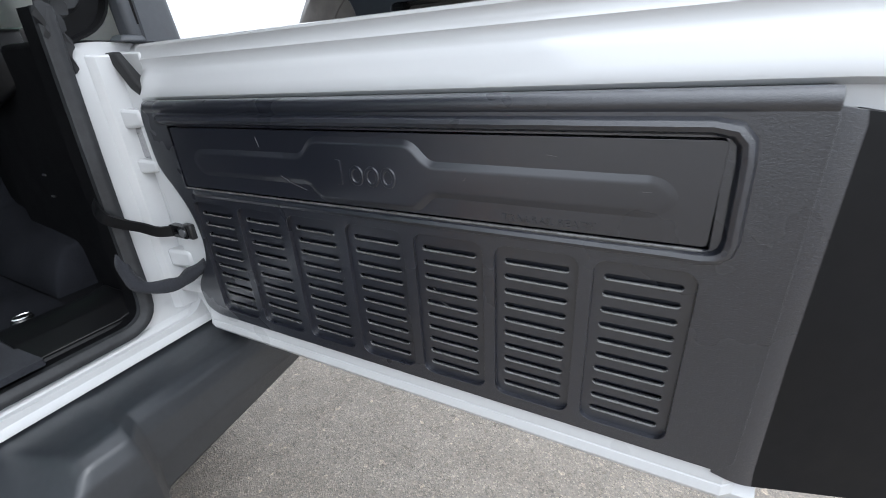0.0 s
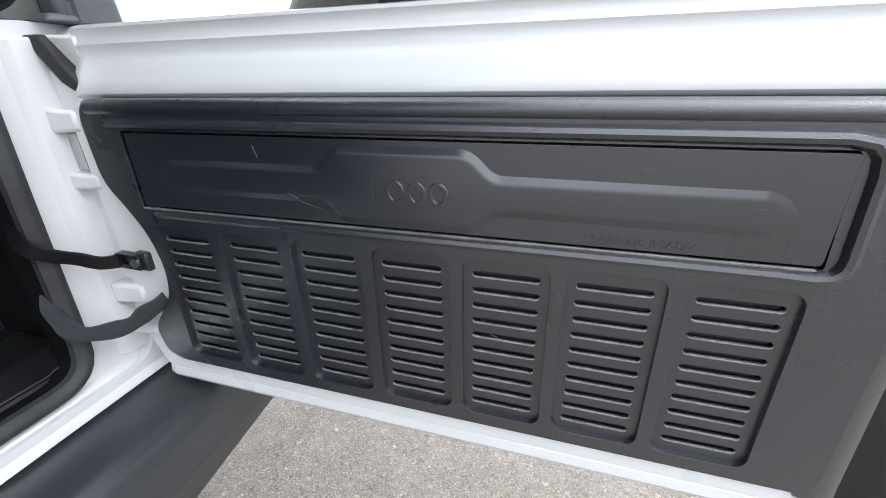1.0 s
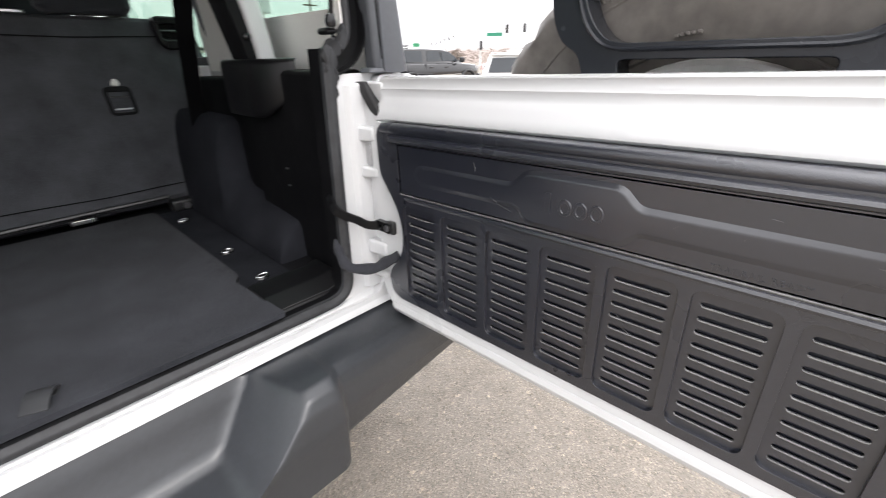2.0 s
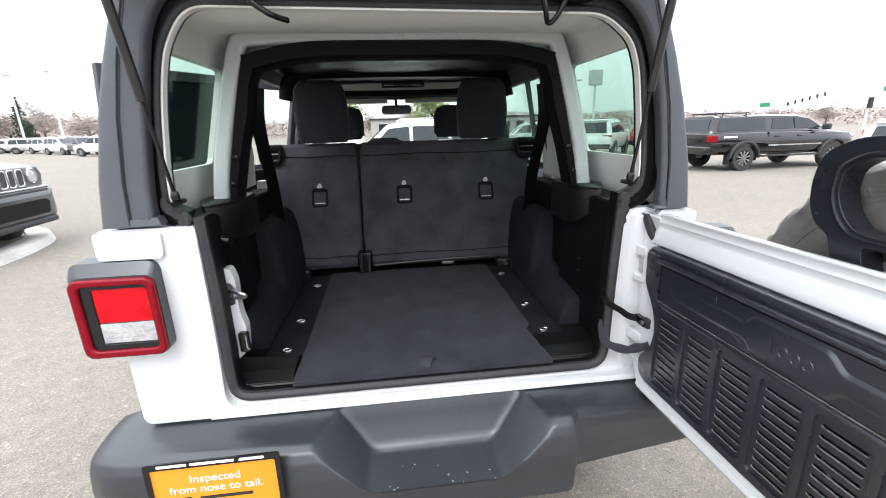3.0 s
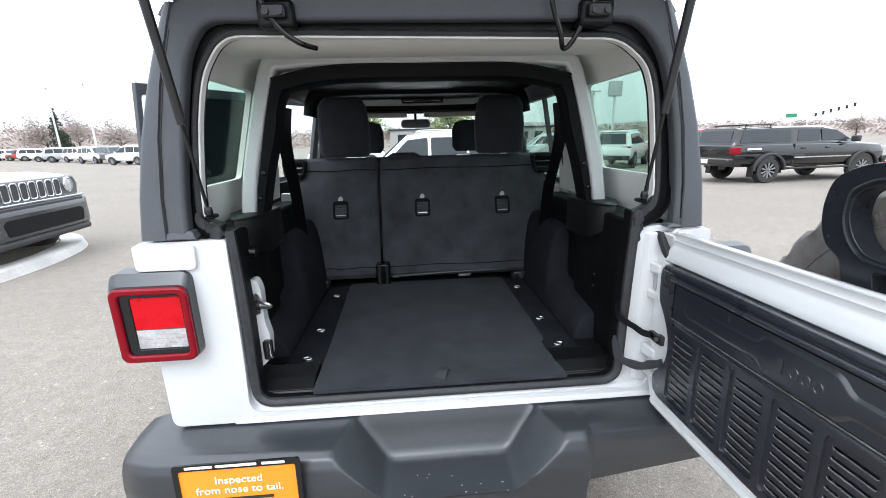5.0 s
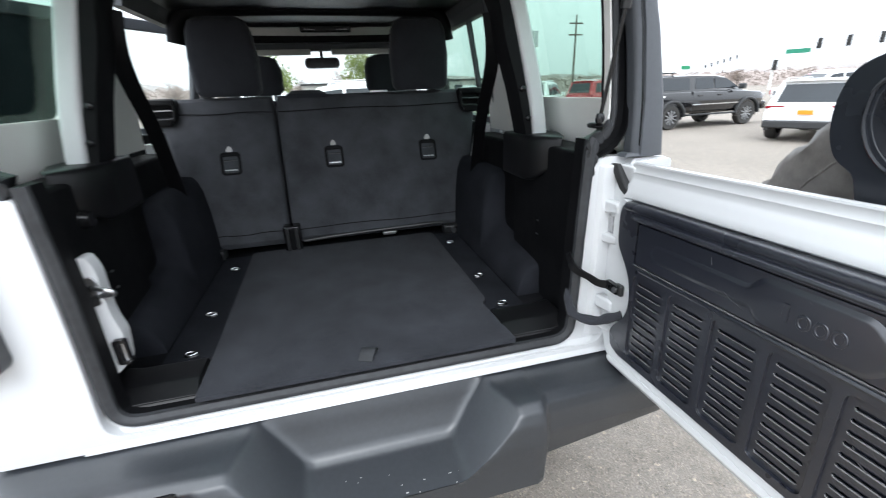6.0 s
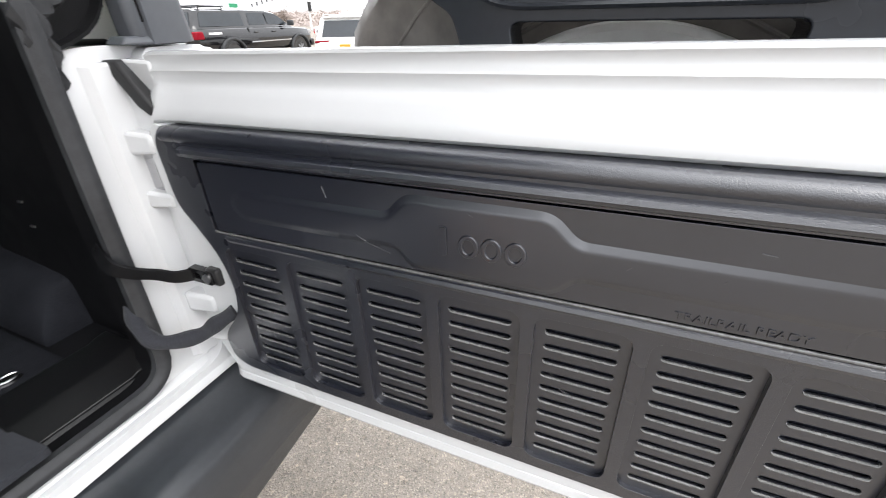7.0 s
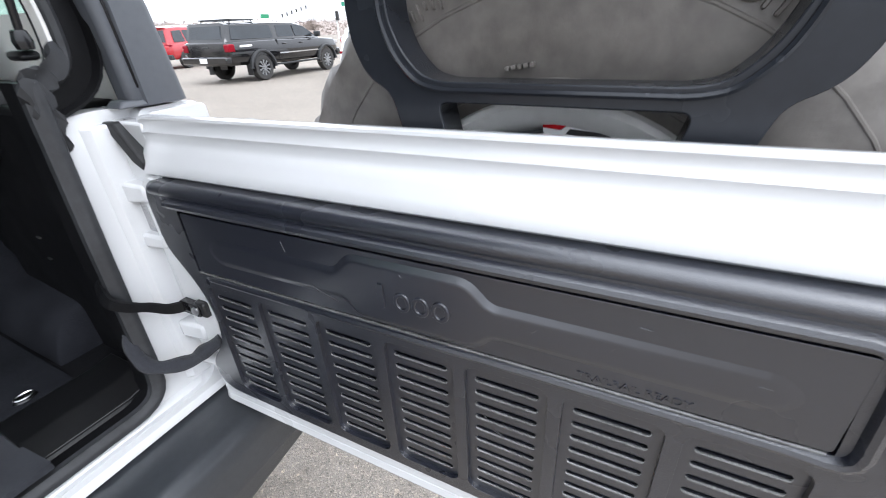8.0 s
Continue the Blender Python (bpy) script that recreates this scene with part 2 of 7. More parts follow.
def rounded(pts, r, n=4):
    """A 2D loop with each corner rounded; r is one radius or one per corner."""
    out = []
    k = len(pts)
    for i in range(k):
        p, a, b = Vector(pts[i]), Vector(pts[i - 1]), Vector(pts[(i + 1) % k])
        rr = r[i] if isinstance(r, (list, tuple)) else r
        d = min(rr, (a - p).length * 0.45, (b - p).length * 0.45)
        if d < 1e-5:
            out.append(tuple(p))
            continue
        s, e = p + (a - p).normalized() * d, p + (b - p).normalized() * d
        for j in range(n + 1):
            t = j / n
            q = s * (1 - t) ** 2 + p * 2 * t * (1 - t) + e * t * t
            out.append(tuple(q))
    return out


def sweep(bm, path, prof, normal, closed=False, caps=True):
    """A profile (across, along normal) drawn along a path that lies about in the plane with that normal."""
    N = Vector(normal).normalized()
    P = [Vector(p) for p in path]
    k = len(P)
    rings = []
    for i in range(k):
        a = P[i] - P[i - 1] if (i or closed) else P[1] - P[0]
        b = P[(i + 1) % k] - P[i] if (i < k - 1 or closed) else P[i] - P[i - 1]
        a, b = a.normalized(), b.normalized()
        T = (a + b).normalized()
        S = T.cross(N).normalized()
        w = 1 / max(0.4, S.dot(a.cross(N).normalized()))
        rings.append([bm.verts.new(P[i] + S * (u * w) + N * v) for u, v in prof])
    m = len(prof)
    for i in range(k if closed else k - 1):
        r, q = rings[i], rings[(i + 1) % k]
        for j in range(m):
            bm.faces.new((r[j], r[(j + 1) % m], q[(j + 1) % m], q[j]))
    if caps and not closed:
        bm.faces.new(rings[0])
        bm.faces.new(rings[-1][::-1])
    return bm


def tube(bm, path, r, n=8):
    """A round tube along any path."""
    P = [Vector(p) for p in path]
    k = len(P)
    S = None
    rings = []
    for i in range(k):
        T = (P[min(i + 1, k - 1)] - P[max(i - 1, 0)]).normalized()
        if S is None:
            S = T.orthogonal().normalized()
        S = (S - T * S.dot(T)).normalized()
        B = T.cross(S)
        rr = r[i] if isinstance(r, (list, tuple)) else r
        rings.append([bm.verts.new(P[i] + (S * math.cos(j / n * math.tau) + B * math.sin(j / n * math.tau)) * rr) for j in range(n)])
    for i in range(k - 1):
        for j in range(n):
            bm.faces.new((rings[i][j], rings[i][(j + 1) % n], rings[i + 1][(j + 1) % n], rings[i + 1][j]))
    bm.faces.new(rings[0][::-1])
    bm.faces.new(rings[-1])
    return bm


def smoothed(path, n=6):
    """A path through the given points with soft bends (Catmull-Rom)."""
    P = [Vector(p) for p in path]
    out = []
    for i in range(len(P) - 1):
        a, b, c, d = P[max(i - 1, 0)], P[i], P[i + 1], P[min(i + 2, len(P) - 1)]
        for j in range(n):
            t = j / n
            out.append(0.5 * ((2 * b) + (c - a) * t + (2 * a - 5 * b + 4 * c - d) * t * t + (3 * b - a - 3 * c + d) * t ** 3))
    out.append(P[-1])
    return out


def lathe(bm, prof, m=Matrix(), n=32):
    """A profile of (radius, height) turned about the local z axis of m."""
    rings = [[bm.verts.new(m @ Vector((r * math.cos(j / n * math.tau), r * math.sin(j / n * math.tau), h))) for j in range(n)] for r, h in prof]
    for a, b in zip(rings, rings[1:]):
        for j in range(n):
            bm.faces.new((a[j], a[(j + 1) % n], b[(j + 1) % n], b[j]))
    return bm


def cyl(bm, a, b, r, n=16):
    return tube(bm, [a, b], r, n)


def loft(bm, rings, closed=True, caps=True):
    """Skins rings of the same number of points."""
    V = [[bm.verts.new(p) for p in r] for r in rings]
    m = len(V[0])
    for a, b in zip(V, V[1:]):
        for j in range(m if closed else m - 1):
            bm.faces.new((a[j], a[(j + 1) % m], b[(j + 1) % m], b[j]))
    if caps and closed:
        bm.faces.new(V[0][::-1])
        bm.faces.new(V[-1])
    return bm


ROOTS = {}


def thing(name, at=(0, 0, 0), label="", category="", group="", kind="", m=None):
    ob = new(name)
    ob.empty_display_size = 0.1
    ob.matrix_basis = m if m is not None else Matrix.Translation(at)
    ROOTS[ob.name] = Matrix() if m is not None else Matrix.Translation(at).inverted()
    return tagged(ob, label, category, group, kind)


def part(name, bm, mat, parent, label="", bevel=0.0, segs=2, smooth=True, angle=35):
    """Links a bmesh as one mesh object under a thing or a part."""
    bm.transform(ROOTS[parent.name])
    bmesh.ops.recalc_face_normals(bm, faces=bm.faces[:])
    me = bpy.data.meshes.new(name)
    bm.to_mesh(me)
    bm.free()
    me.materials.append(mat)
    if smooth:
        me.shade_smooth()
        me.set_sharp_from_angle(angle=radians(angle))
    ob = new(name, me)
    ob.parent = parent
    ROOTS[ob.name] = ROOTS[parent.name]
    if bevel:
        md = ob.modifiers.new("bevel", "BEVEL")
        md.width, md.segments, md.limit_method, md.angle_limit = bevel, segs, "ANGLE", radians(40)
        md.harden_normals = False
    if label:
        ob["label"] = label
    return ob


def solo(name, bm, mat, label, category, kind="", at=(0, 0, 0), group="", bevel=0.0, smooth=True):
    """A thing that is one mesh."""
    bm.transform(Matrix.Translation(at).inverted())
    bmesh.ops.recalc_face_normals(bm, faces=bm.faces[:])
    me = bpy.data.meshes.new(name)
    bm.to_mesh(me)
    bm.free()
    me.materials.append(mat)
    if smooth:
        me.shade_smooth()
        me.set_sharp_from_angle(angle=radians(35))
    ob = new(name, me)
    ob.location = at
    if bevel:
        md = ob.modifiers.new("bevel", "BEVEL")
        md.width, md.segments, md.limit_method, md.angle_limit = bevel, 2, "ANGLE", radians(40)
    return tagged(ob, label, category, group, kind)


def words(name, text, size, mat, parent, m, depth=0.001, label="", align="CENTER", bevel=0.0, shear=0.0, width=None):
    """Lettering with the built-in font, turned into a mesh, in the pose m."""
    c = bpy.data.curves.new(name, "FONT")
    c.body, c.size, c.extrude, c.align_x, c.align_y, c.bevel_depth, c.shear = text, size, depth, align, "CENTER", bevel, shear
    tmp = bpy.data.objects.new("tmp", c)
    scene.collection.objects.link(tmp)
    bpy.context.view_layer.update()
    me = bpy.data.meshes.new_from_object(tmp.evaluated_get(bpy.context.evaluated_depsgraph_get()))
    bpy.data.objects.remove(tmp)
    bpy.data.curves.remove(c)
    me.name = name
    if width:
        xs = [v.co.x for v in me.vertices]
        me.transform(Matrix.Diagonal((width / (max(xs) - min(xs)), 1, 1, 1)))
    me.transform(ROOTS[parent.name] @ m)
    me.materials.clear()
    me.materials.append(mat)
    ob = new(name, me)
    ob.parent = parent
    ROOTS[ob.name] = ROOTS[parent.name]
    if label:
        ob["label"] = label
    return ob


B = bmesh.new

# ---- ground ----
bm = B()
bmesh.ops.create_grid(bm, x_segments=60, y_segments=60, size=600)
ground = solo("ground", bm, ASPHALT, "worn pale grey asphalt of the car lot", "ground", "structure")

# ---- the white off-road wagon with its open tailgate ----
wagon = thing("off_road_wagon", (0, 0, 0), "white off-road wagon, black hardtop, open tailgate and raised rear glass", "car")
YR = 0.08            # rear face of the body
HW = 0.80            # half width of the tub
BELT = 1.335         # top of the tub


def xz(y):
    return lambda x, z: (x, y, z)


def yz(x):
    return lambda y, z: (x, y, z)


# rear corner panels, one white pressing round the opening
ring = [(-HW, 0.768), (HW, 0.768), (HW, BELT - 0.02), (0.700, BELT - 0.02), (0.685, BELT - 0.05), (0.672, 1.0), (0.668, 0.796), (-0.574, 0.796), (-0.567, 1.0), (-0.566, BELT), (-HW, BELT)]
bm = plate(B(), rounded(ring, [0.03, 0.03, 0.02, 0.01, 0.02, 0.2, 0.05, 0.05, 0.2, 0.01, 0.02], 5), [], xz(YR), (0, 0.05, 0))
rear_panel = part("rear_panel", bm, WHITE, wagon, bevel=0.010, segs=3)
# door jamb, set back, that carries the seal
YS = 0.104
jamb = [(-0.66, 0.755), (0.74, 0.755), (0.74, BELT - 0.02), (0.650, BELT - 0.015), (0.600, BELT - 0.02), (0.585, 1.0), (0.580, 0.808), (-0.561, 0.806), (-0.560, 1.0), (-0.556, BELT), (-0.66, BELT)]
bm = plate(B(), rounded(jamb, [0.02, 0.02, 0.02, 0.03, 0.02, 0.2, 0.05, 0.05, 0.2, 0.01, 0.01], 5), [], xz(YS), (0, 0.04, 0))
part("door_jamb", bm, WHITE, wagon, bevel=0.008, segs=3)
# sloping sill between bumper and jamb
bm = loft(B(), [[(x, YR - 0.004, 0.766), (x, YR - 0.002, 0.780), (x, YR + 0.012, 0.798), (x, YS + 0.004, 0.806), (x, YS + 0.02, 0.80), (x, YS + 0.02, 0.75)] for x in (-0.62, -0.2, 0.3, 0.70)])
part("sill_pressing", bm, WHITE, wagon)
# hinge-side pillar fold
bm = loft(B(), [[(0.618, YS + 0.004, z), (0.632, YS - 0.010, z), (0.668, YS - 0.016, z), (0.70, YS - 0.010, z), (0.70, YS + 0.01, z)] for z in (0.815, 0.86, 1.10, 1.25, 1.30)])
part("hinge_pillar", bm, WHITE, wagon, bevel=0.004)
# horizontal break under the lamps' height
bm = plate(B(), rounded([(-HW - 0.004, 1.258), (-0.648, 1.258), (-0.644, 1.326), (-HW - 0.004, 1.330)], 0.014), [], xz(YR - 0.010), (0, 0.02, 0))
part("belt_cap", bm, WHITE, wagon, bevel=0.005)
bm = plate(B(), rounded([(0.70, 1.250), (HW + 0.004, 1.250), (HW + 0.004, 1.311), (0.70, 1.308)], 0.014), [], xz(YR - 0.010), (0, 0.02, 0))
part("belt_cap", bm, WHITE, wagon, bevel=0.005)
# sides of the tub with wheel arches, and the doors' outer skins
for s in (-1, 1):
    arch = [(0.85 + 0.47 * math.cos(radians(a)), 0.42 + 0.47 * math.sin(radians(a))) for a in range(170, 9, -16)]
    prof = [(YR + 0.045, 0.60), (0.36, 0.55), *arch, (1.32, 0.50), (1.10, 0.95), (1.03, BELT), (YR + 0.045, BELT)]
    bm = plate(B(), prof, [], yz(s * HW), (-s * 0.05, 0, 0))
    part("quarter_panel", bm, WHITE, wagon, bevel=0.006)
    for a0, a1 in ((1.33, 2.11), (2.12, 3.12)):
        if s < 0 and a0 < 2:
            continue
        bm = plate(B(), rounded([(a0, 0.50), (a1, 0.50), (a1, BELT), (a0 if a0 > 2 else 1.04, BELT)] + ([] if a0 > 2 else [(1.11, 0.95)]), 0.03), [], yz(s * HW), (-s * 0.06, 0, 0))
        part("door", bm, WHITE, wagon, bevel=0.006)
    bm = plate(B(), rounded([(3.13, 0.50), (3.36, 0.50), *[(3.86 + 0.48 * math.cos(radians(a)), 0.42 + 0.48 * math.sin(radians(a))) for a in range(165, 14, -15)], (4.40, 0.62), (4.40, 1.02), (3.13, 1.16)], 0.01), [], yz(s * (HW - 0.10)), (-s * 0.05, 0, 0))
    part("front_wing", bm, WHITE, wagon, bevel=0.006)
    for cy in (0.85, 3.86):
        pts = [(cy + 0.56 * math.cos(radians(a)), 0.40 + 0.53 * math.sin(radians(a))) for a in range(176, 3, -12)]
        inner = [(cy + 0.47 * math.cos(radians(a)), 0.40 + 0.45 * math.sin(radians(a))) for a in range(4, 177, 12)]
        bm = plate(B(), pts + inner, [], yz(s * (HW - 0.01)), (s * 0.12, 0, 0))
        part("wheel_flare", bm, BUMPER, wagon, bevel=0.02)
# bonnet, grille wall, windscreen frame and floor pan
bm = loft(B(), [[(-0.70, 3.12, 1.16), (0.70, 3.12, 1.16), (0.72, 3.12, 1.10), (-0.72, 3.12, 1.10)], [(-0.64, 4.10, 1.12), (0.64, 4.10, 1.12), (0.66, 4.10, 1.06), (-0.66, 4.10, 1.06)], [(-0.60, 4.42, 1.05), (0.60, 4.42, 1.05), (0.62, 4.42, 0.99), (-0.62, 4.42, 0.99)]])
part("bonnet", bm, WHITE, wagon, bevel=0.02)
bm = box(B(), -0.66, 0.66, 4.40, 4.46, 0.60, 1.00)
part("grille", bm, WHITE, wagon, bevel=0.02)
bm = box(B(), -0.85, 0.85, 4.46, 4.66, 0.50, 0.66)
part("front_bumper", bm, BUMPER, wagon, bevel=0.03)
bm = box(B(), -0.76, 0.76, YR + 0.05, 4.40, 0.48, 0.56)
part("underbody", bm, DARKSTEEL, wagon)


def wheel(parent, c, face, tyre_mat=TYRE, R=0.405, W=0.255, rim_mat=ALLOY, rim_r=0.222, spokes=5):
    """A wheel whose axle lies along x; face says which way its outside looks."""
    m = Matrix.Translation(c) @ Matrix.Rotation(radians(90 * face), 4, "Y")
    h = W / 2
    prof = [(rim_r - 0.01, -h * 0.8), (rim_r + 0.02, -h * 0.92), (R * 0.80, -h), (R * 0.945, -h * 0.97), (R * 0.988, -h * 0.86), (R, -h * 0.62), (R, -h * 0.36), (R - 0.010, -h * 0.33), (R - 0.010, -h * 0.29), (R, -h * 0.26), (R, h * 0.26), (R - 0.010, h * 0.29), (R - 0.010, h * 0.33), (R, h * 0.36), (R, h * 0.62), (R * 0.988, h * 0.86), (R * 0.945, h * 0.97), (R * 0.80, h), (rim_r + 0.02, h * 0.92), (rim_r - 0.01, h * 0.8)]
    n = 120
    rows = []
    for r, z in prof:
        block = r > R * 0.95
        side = 0 if z < -h * 0.3 else 1 if z < h * 0.3 else 2
        rows.append([m @ Vector(((r - (0.012 if block and (j + 2 * (side == 1)) % 4 == 0 else 0)) * math.cos(j / n * math.tau), (r - (0.012 if block and (j + 2 * (side == 1)) % 4 == 0 else 0)) * math.sin(j / n * math.tau), z)) for j in range(n)])
    bm = loft(B(), rows, caps=False)
    t = part("tyre", bm, tyre_mat, parent)
    bm = lathe(B(), [(0.05, h * 0.35), (rim_r * 0.55, h * 0.42), (rim_r - 0.035, h * 0.55), (rim_r - 0.02, h * 0.80), (rim_r, h * 0.84), (rim_r + 0.004, h * 0.78), (rim_r - 0.025, h * 0.60), (rim_r - 0.045, 0.0), (rim_r - 0.03, -h * 0.6), (rim_r + 0.004, -h * 0.80), (rim_r + 0.004, -h * 0.74), (rim_r - 0.012, -h * 0.62), (rim_r - 0.035, -h * 0.1)], m, 40)
    bm2 = bm
    for i in range(spokes):
        a = i / spokes * math.tau
        mm = m @ Matrix.Rotation(a, 4, "Z")
        prism(bm2, [mm @ Vector(p) for p in ((0.03, -0.032, h * 0.30), (rim_r - 0.03, -0.045, h * 0.48), (rim_r - 0.03, 0.045, h * 0.48), (0.03, 0.032, h * 0.30))], (m.to_3x3() @ Vector((0, 0, 0.03))))
    part("rim", bm2, rim_mat, parent)
    return t


for s in (-1, 1):
    for cy in (0.85, 3.86):
        bm = cyl(B(), (s * 0.50, cy, 0.405), (s * 0.62, cy, 0.405), 0.15, 24)
        w = part("wheel", bm, DARKSTEEL, wagon)
        wheel(w, (s * 0.76, cy, 0.405), s)

# ---- rear bumper ----
# section by section across the car: (x, body edge y, brow y, top z, foot z)
BUMP = ((-0.962, 0.15, 0.10, 0.640, 0.53), (-0.948, 0.14, 0.055, 0.690, 0.52), (-0.915, 0.125, 0.00, 0.735, 0.505), (-0.86, 0.12, -0.035, 0.752, 0.495), (-0.80, 0.115, -0.055, 0.758, 0.49), (-0.36, 0.11, -0.080, 0.758, 0.485), (0.400, 0.11, -0.080, 0.758, 0.492), (0.412, 0.11, -0.080, 0.758, 0.500), (0.417, 0.11, -0.078, 0.7575, 0.507), (0.434, 0.11, -0.052, 0.755, 0.552), (0.440, 0.11, -0.050, 0.755, 0.558), (0.80, 0.115, -0.046, 0.755, 0.605), (0.90, 0.12, -0.01, 0.75, 0.62), (0.935, 0.13, 0.06, 0.735, 0.63))
TREAD = ((-0.15, 0.586), (-0.096, 0.597), (-0.05, 0.609), (0.026, 0.628), (0.046, 0.642), (0.068, 0.696), (0.081, 0.742), (0.12, 0.88))


def between(table, x):
    """Row of a table at x, straight from one row to the next."""
    for a, b in zip(table, table[1:]):
        if x <= b[0]:
            k = max(0.0, (x - a[0]) / (b[0] - a[0]))
            return [p + (q - p) * k for p, q in zip(a[1:], b[1:])]
    return list(table[-1][1:])


def soft_min(a, b, r):
    h = max(r - abs(a - b), 0.0) / r
    return min(a, b) - h * h * r / 4


def scoop(x, y):
    """Height of the step pressed into the bumper: falling tread, steep back wall and two sloping cheeks."""
    d = abs(x - 0.018) - 0.182
    cheek = 0.597 + 0.25 * (y + 0.096) + (0.86 + 1.8 * (y + 0.094)) * d
    return -soft_min(-between(TREAD, y)[0], -cheek, 0.020)


xs = sorted({r[0] for r in BUMP} | {round(-0.35 + 0.0085 * i, 4) for i in range(87)})
rings = []
for x in xs:
    y1, y2, z1, z2 = between(BUMP, x)
    sec = [(y1 - 0.02, z1 + 0.004), (y2 + 0.065, z1 - 0.002), (y2 + 0.034, z1 - 0.007), (y2 + 0.012, z1 - 0.020), (y2, z1 - 0.046), (y2 - 0.008, z1 - 0.10), (y2 + 0.002, z2 + 0.02)]
    ring = [(x, y1 + 0.05, z1 + 0.004)]
    for (ya, za), (yb, zb), n in zip(sec, sec[1:], (14, 4, 4, 4, 5, 8)):
        ring += [(x, ya + (yb - ya) * i / n, za + (zb - za) * i / n) for i in range(n)]
    ring = [(x, y, soft_min(z, scoop(x, y), 0.007) if -0.36 < x < 0.39 else z) for x, y, z in ring]
    rings.append(ring + [(x, y2 + 0.002, z2 + 0.02), (x, y2 + 0.03, z2), (x, y1 + 0.05, z2)])
bumper = part("rear_bumper", loft(B(), rings), BUMPER, wagon, "grey plastic bumper with a scooped step", angle=50)
# scratches and chips on the step
rnd = random.Random(3)
for k in range(16):
    x = rnd.uniform(-0.13, 0.19)
    y = rnd.choice((-0.085, -0.08, -0.075, -0.06, -0.03, -0.02))
    z = 0.5965 + max(0.0, (y + 0.096)) * 0.255
    L = rnd.uniform(0.001, 0.006)
    part("scratch", box(B(), x, x + L, y, y + 0.0015, z, z + 0.0022), PALEPL, bumper)
# number plate holder with a printed card
PL = Matrix.Translation((-0.550, -0.100, 0.690)) @ Matrix.Rotation(radians(88), 4, "X")
bm = plate(B(), rounded([(-0.163, -0.09), (0.163, -0.09), (0.163, 0.091), (-0.163, 0.091)], 0.010), [rounded([(-0.150, -0.076), (0.150, -0.076), (0.150, 0.073), (-0.150, 0.073)], 0.006)], lambda a, b: tuple(PL @ Vector((a, b, 0))), tuple(PL.to_3x3() @ Vector((0, 0, 0.005))))
holder = part("plate_frame", bm, GLOSSBLK, wagon, "black plate frame with a dealer's name")
bm = plate(B(), rrect(0, 0, 0.304, 0.152, 0.01), [], lambda a, b: tuple(PL @ Vector((a, b, -0.002))), tuple(PL.to_3x3() @ Vector((0, 0, 0.003))))
part("plate_card", bm, ORANGE, holder, "orange dealer card")
words("lettering", "Inspected", 0.030, PRINTW, holder, PL @ Matrix.Translation((0.0, 0.036, 0.002)), 0.0006, width=0.120)
words("lettering", "from nose to tail.", 0.030, PRINTW, holder, PL @ Matrix.Translation((0.0, 0.006, 0.002)), 0.0006, width=0.225)
for k, (x, w) in enumerate(((-0.095, 0.07), (0.0, 0.105), (0.095, 0.06))):
    bm = plate(B(), rrect(x, 0.0825, w, 0.0075, 0.002), [], lambda a, b: tuple(PL @ Vector((a, b, 0.0052))), tuple(PL.to_3x3() @ Vector((0, 0, 0.0006))))
    part("printed_bar", bm, PRINTW, holder)
for k, (x, y, w) in enumerate(((-0.075, -0.020, 0.022), (0.02, -0.022, 0.13), (0.0, -0.050, 0.19))):
    bm = plate(B(), rrect(x, y, w, 0.009, 0.002), [], lambda a, b: tuple(PL @ Vector((a, b, 0.0016))), tuple(PL.to_3x3() @ Vector((0, 0, 0.0006))))
    part("printed_bar", bm, PRINTB, holder)

# ---- tail lamps ----
def tail_lamp(s):
    cx, cz, w, h = s * (0.767 if s < 0 else 0.826), 1.116, 0.202, 0.216
    bm = B()
    rings = []
    for y, g, rise in ((YR + 0.03, 0.006, 0.036), (YR - 0.012, 0.005, 0.032), (YR - 0.026, 0.003, 0.012), (YR - 0.034, 0.0, 0.002)):
        rings.append([(x, y, z) for x, z in rrect(cx + s * g, cz + rise / 2, w + 2 * g, h + rise, 0.026)])
    loft(bm, rings)
    lamp = part("tail_lamp", bm, BUMPER, wagon, "tail lamp in a dark grey housing")
    y = YR - 0.034
    bm = plate(B(), rrect(cx, cz, w - 0.004, h - 0.004, 0.022), [rrect(cx - s * 0.002, cz + 0.001, w - 0.042, h - 0.042, 0.014)], xz(y - 0.014), (0, 0.018, 0))
    part("lens_ring", bm, REDDARK, lamp, "dark red outer lens", bevel=0.005)
    bm = plate(B(), rrect(cx - s * 0.002, cz + 0.001, w - 0.040, h - 0.040, 0.014), [rrect(cx - s * 0.012, cz + 0.004, w - 0.072, h - 0.066, 0.008)], xz(y - 0.005), (0, 0.012, 0))
    part("lens_bezel", bm, GLOSSBLK, lamp, bevel=0.003)
    bm = plate(B(), rrect(cx - s * 0.012, cz + 0.034, w - 0.074, 0.092, 0.004), [], xz(y - 0.002), (0, 0.01, 0))
    part("stop_lens", bm, REDGLOW, lamp, "bright red stop lens", bevel=0.002)
    for k in range(4):
        z0 = cz - 0.068 + k * 0.0135
        bm = plate(B(), rrect(cx - s * 0.012, z0 + 0.006, w - 0.074, 0.0130, 0.002), [], xz(y - 0.002), (0, 0.01, 0))
        part("reverse_lens", bm, LENS, lamp, "clear ribbed reversing lens", bevel=0.002)
    return lamp


tail_lamp(-1)
tail_lamp(1)

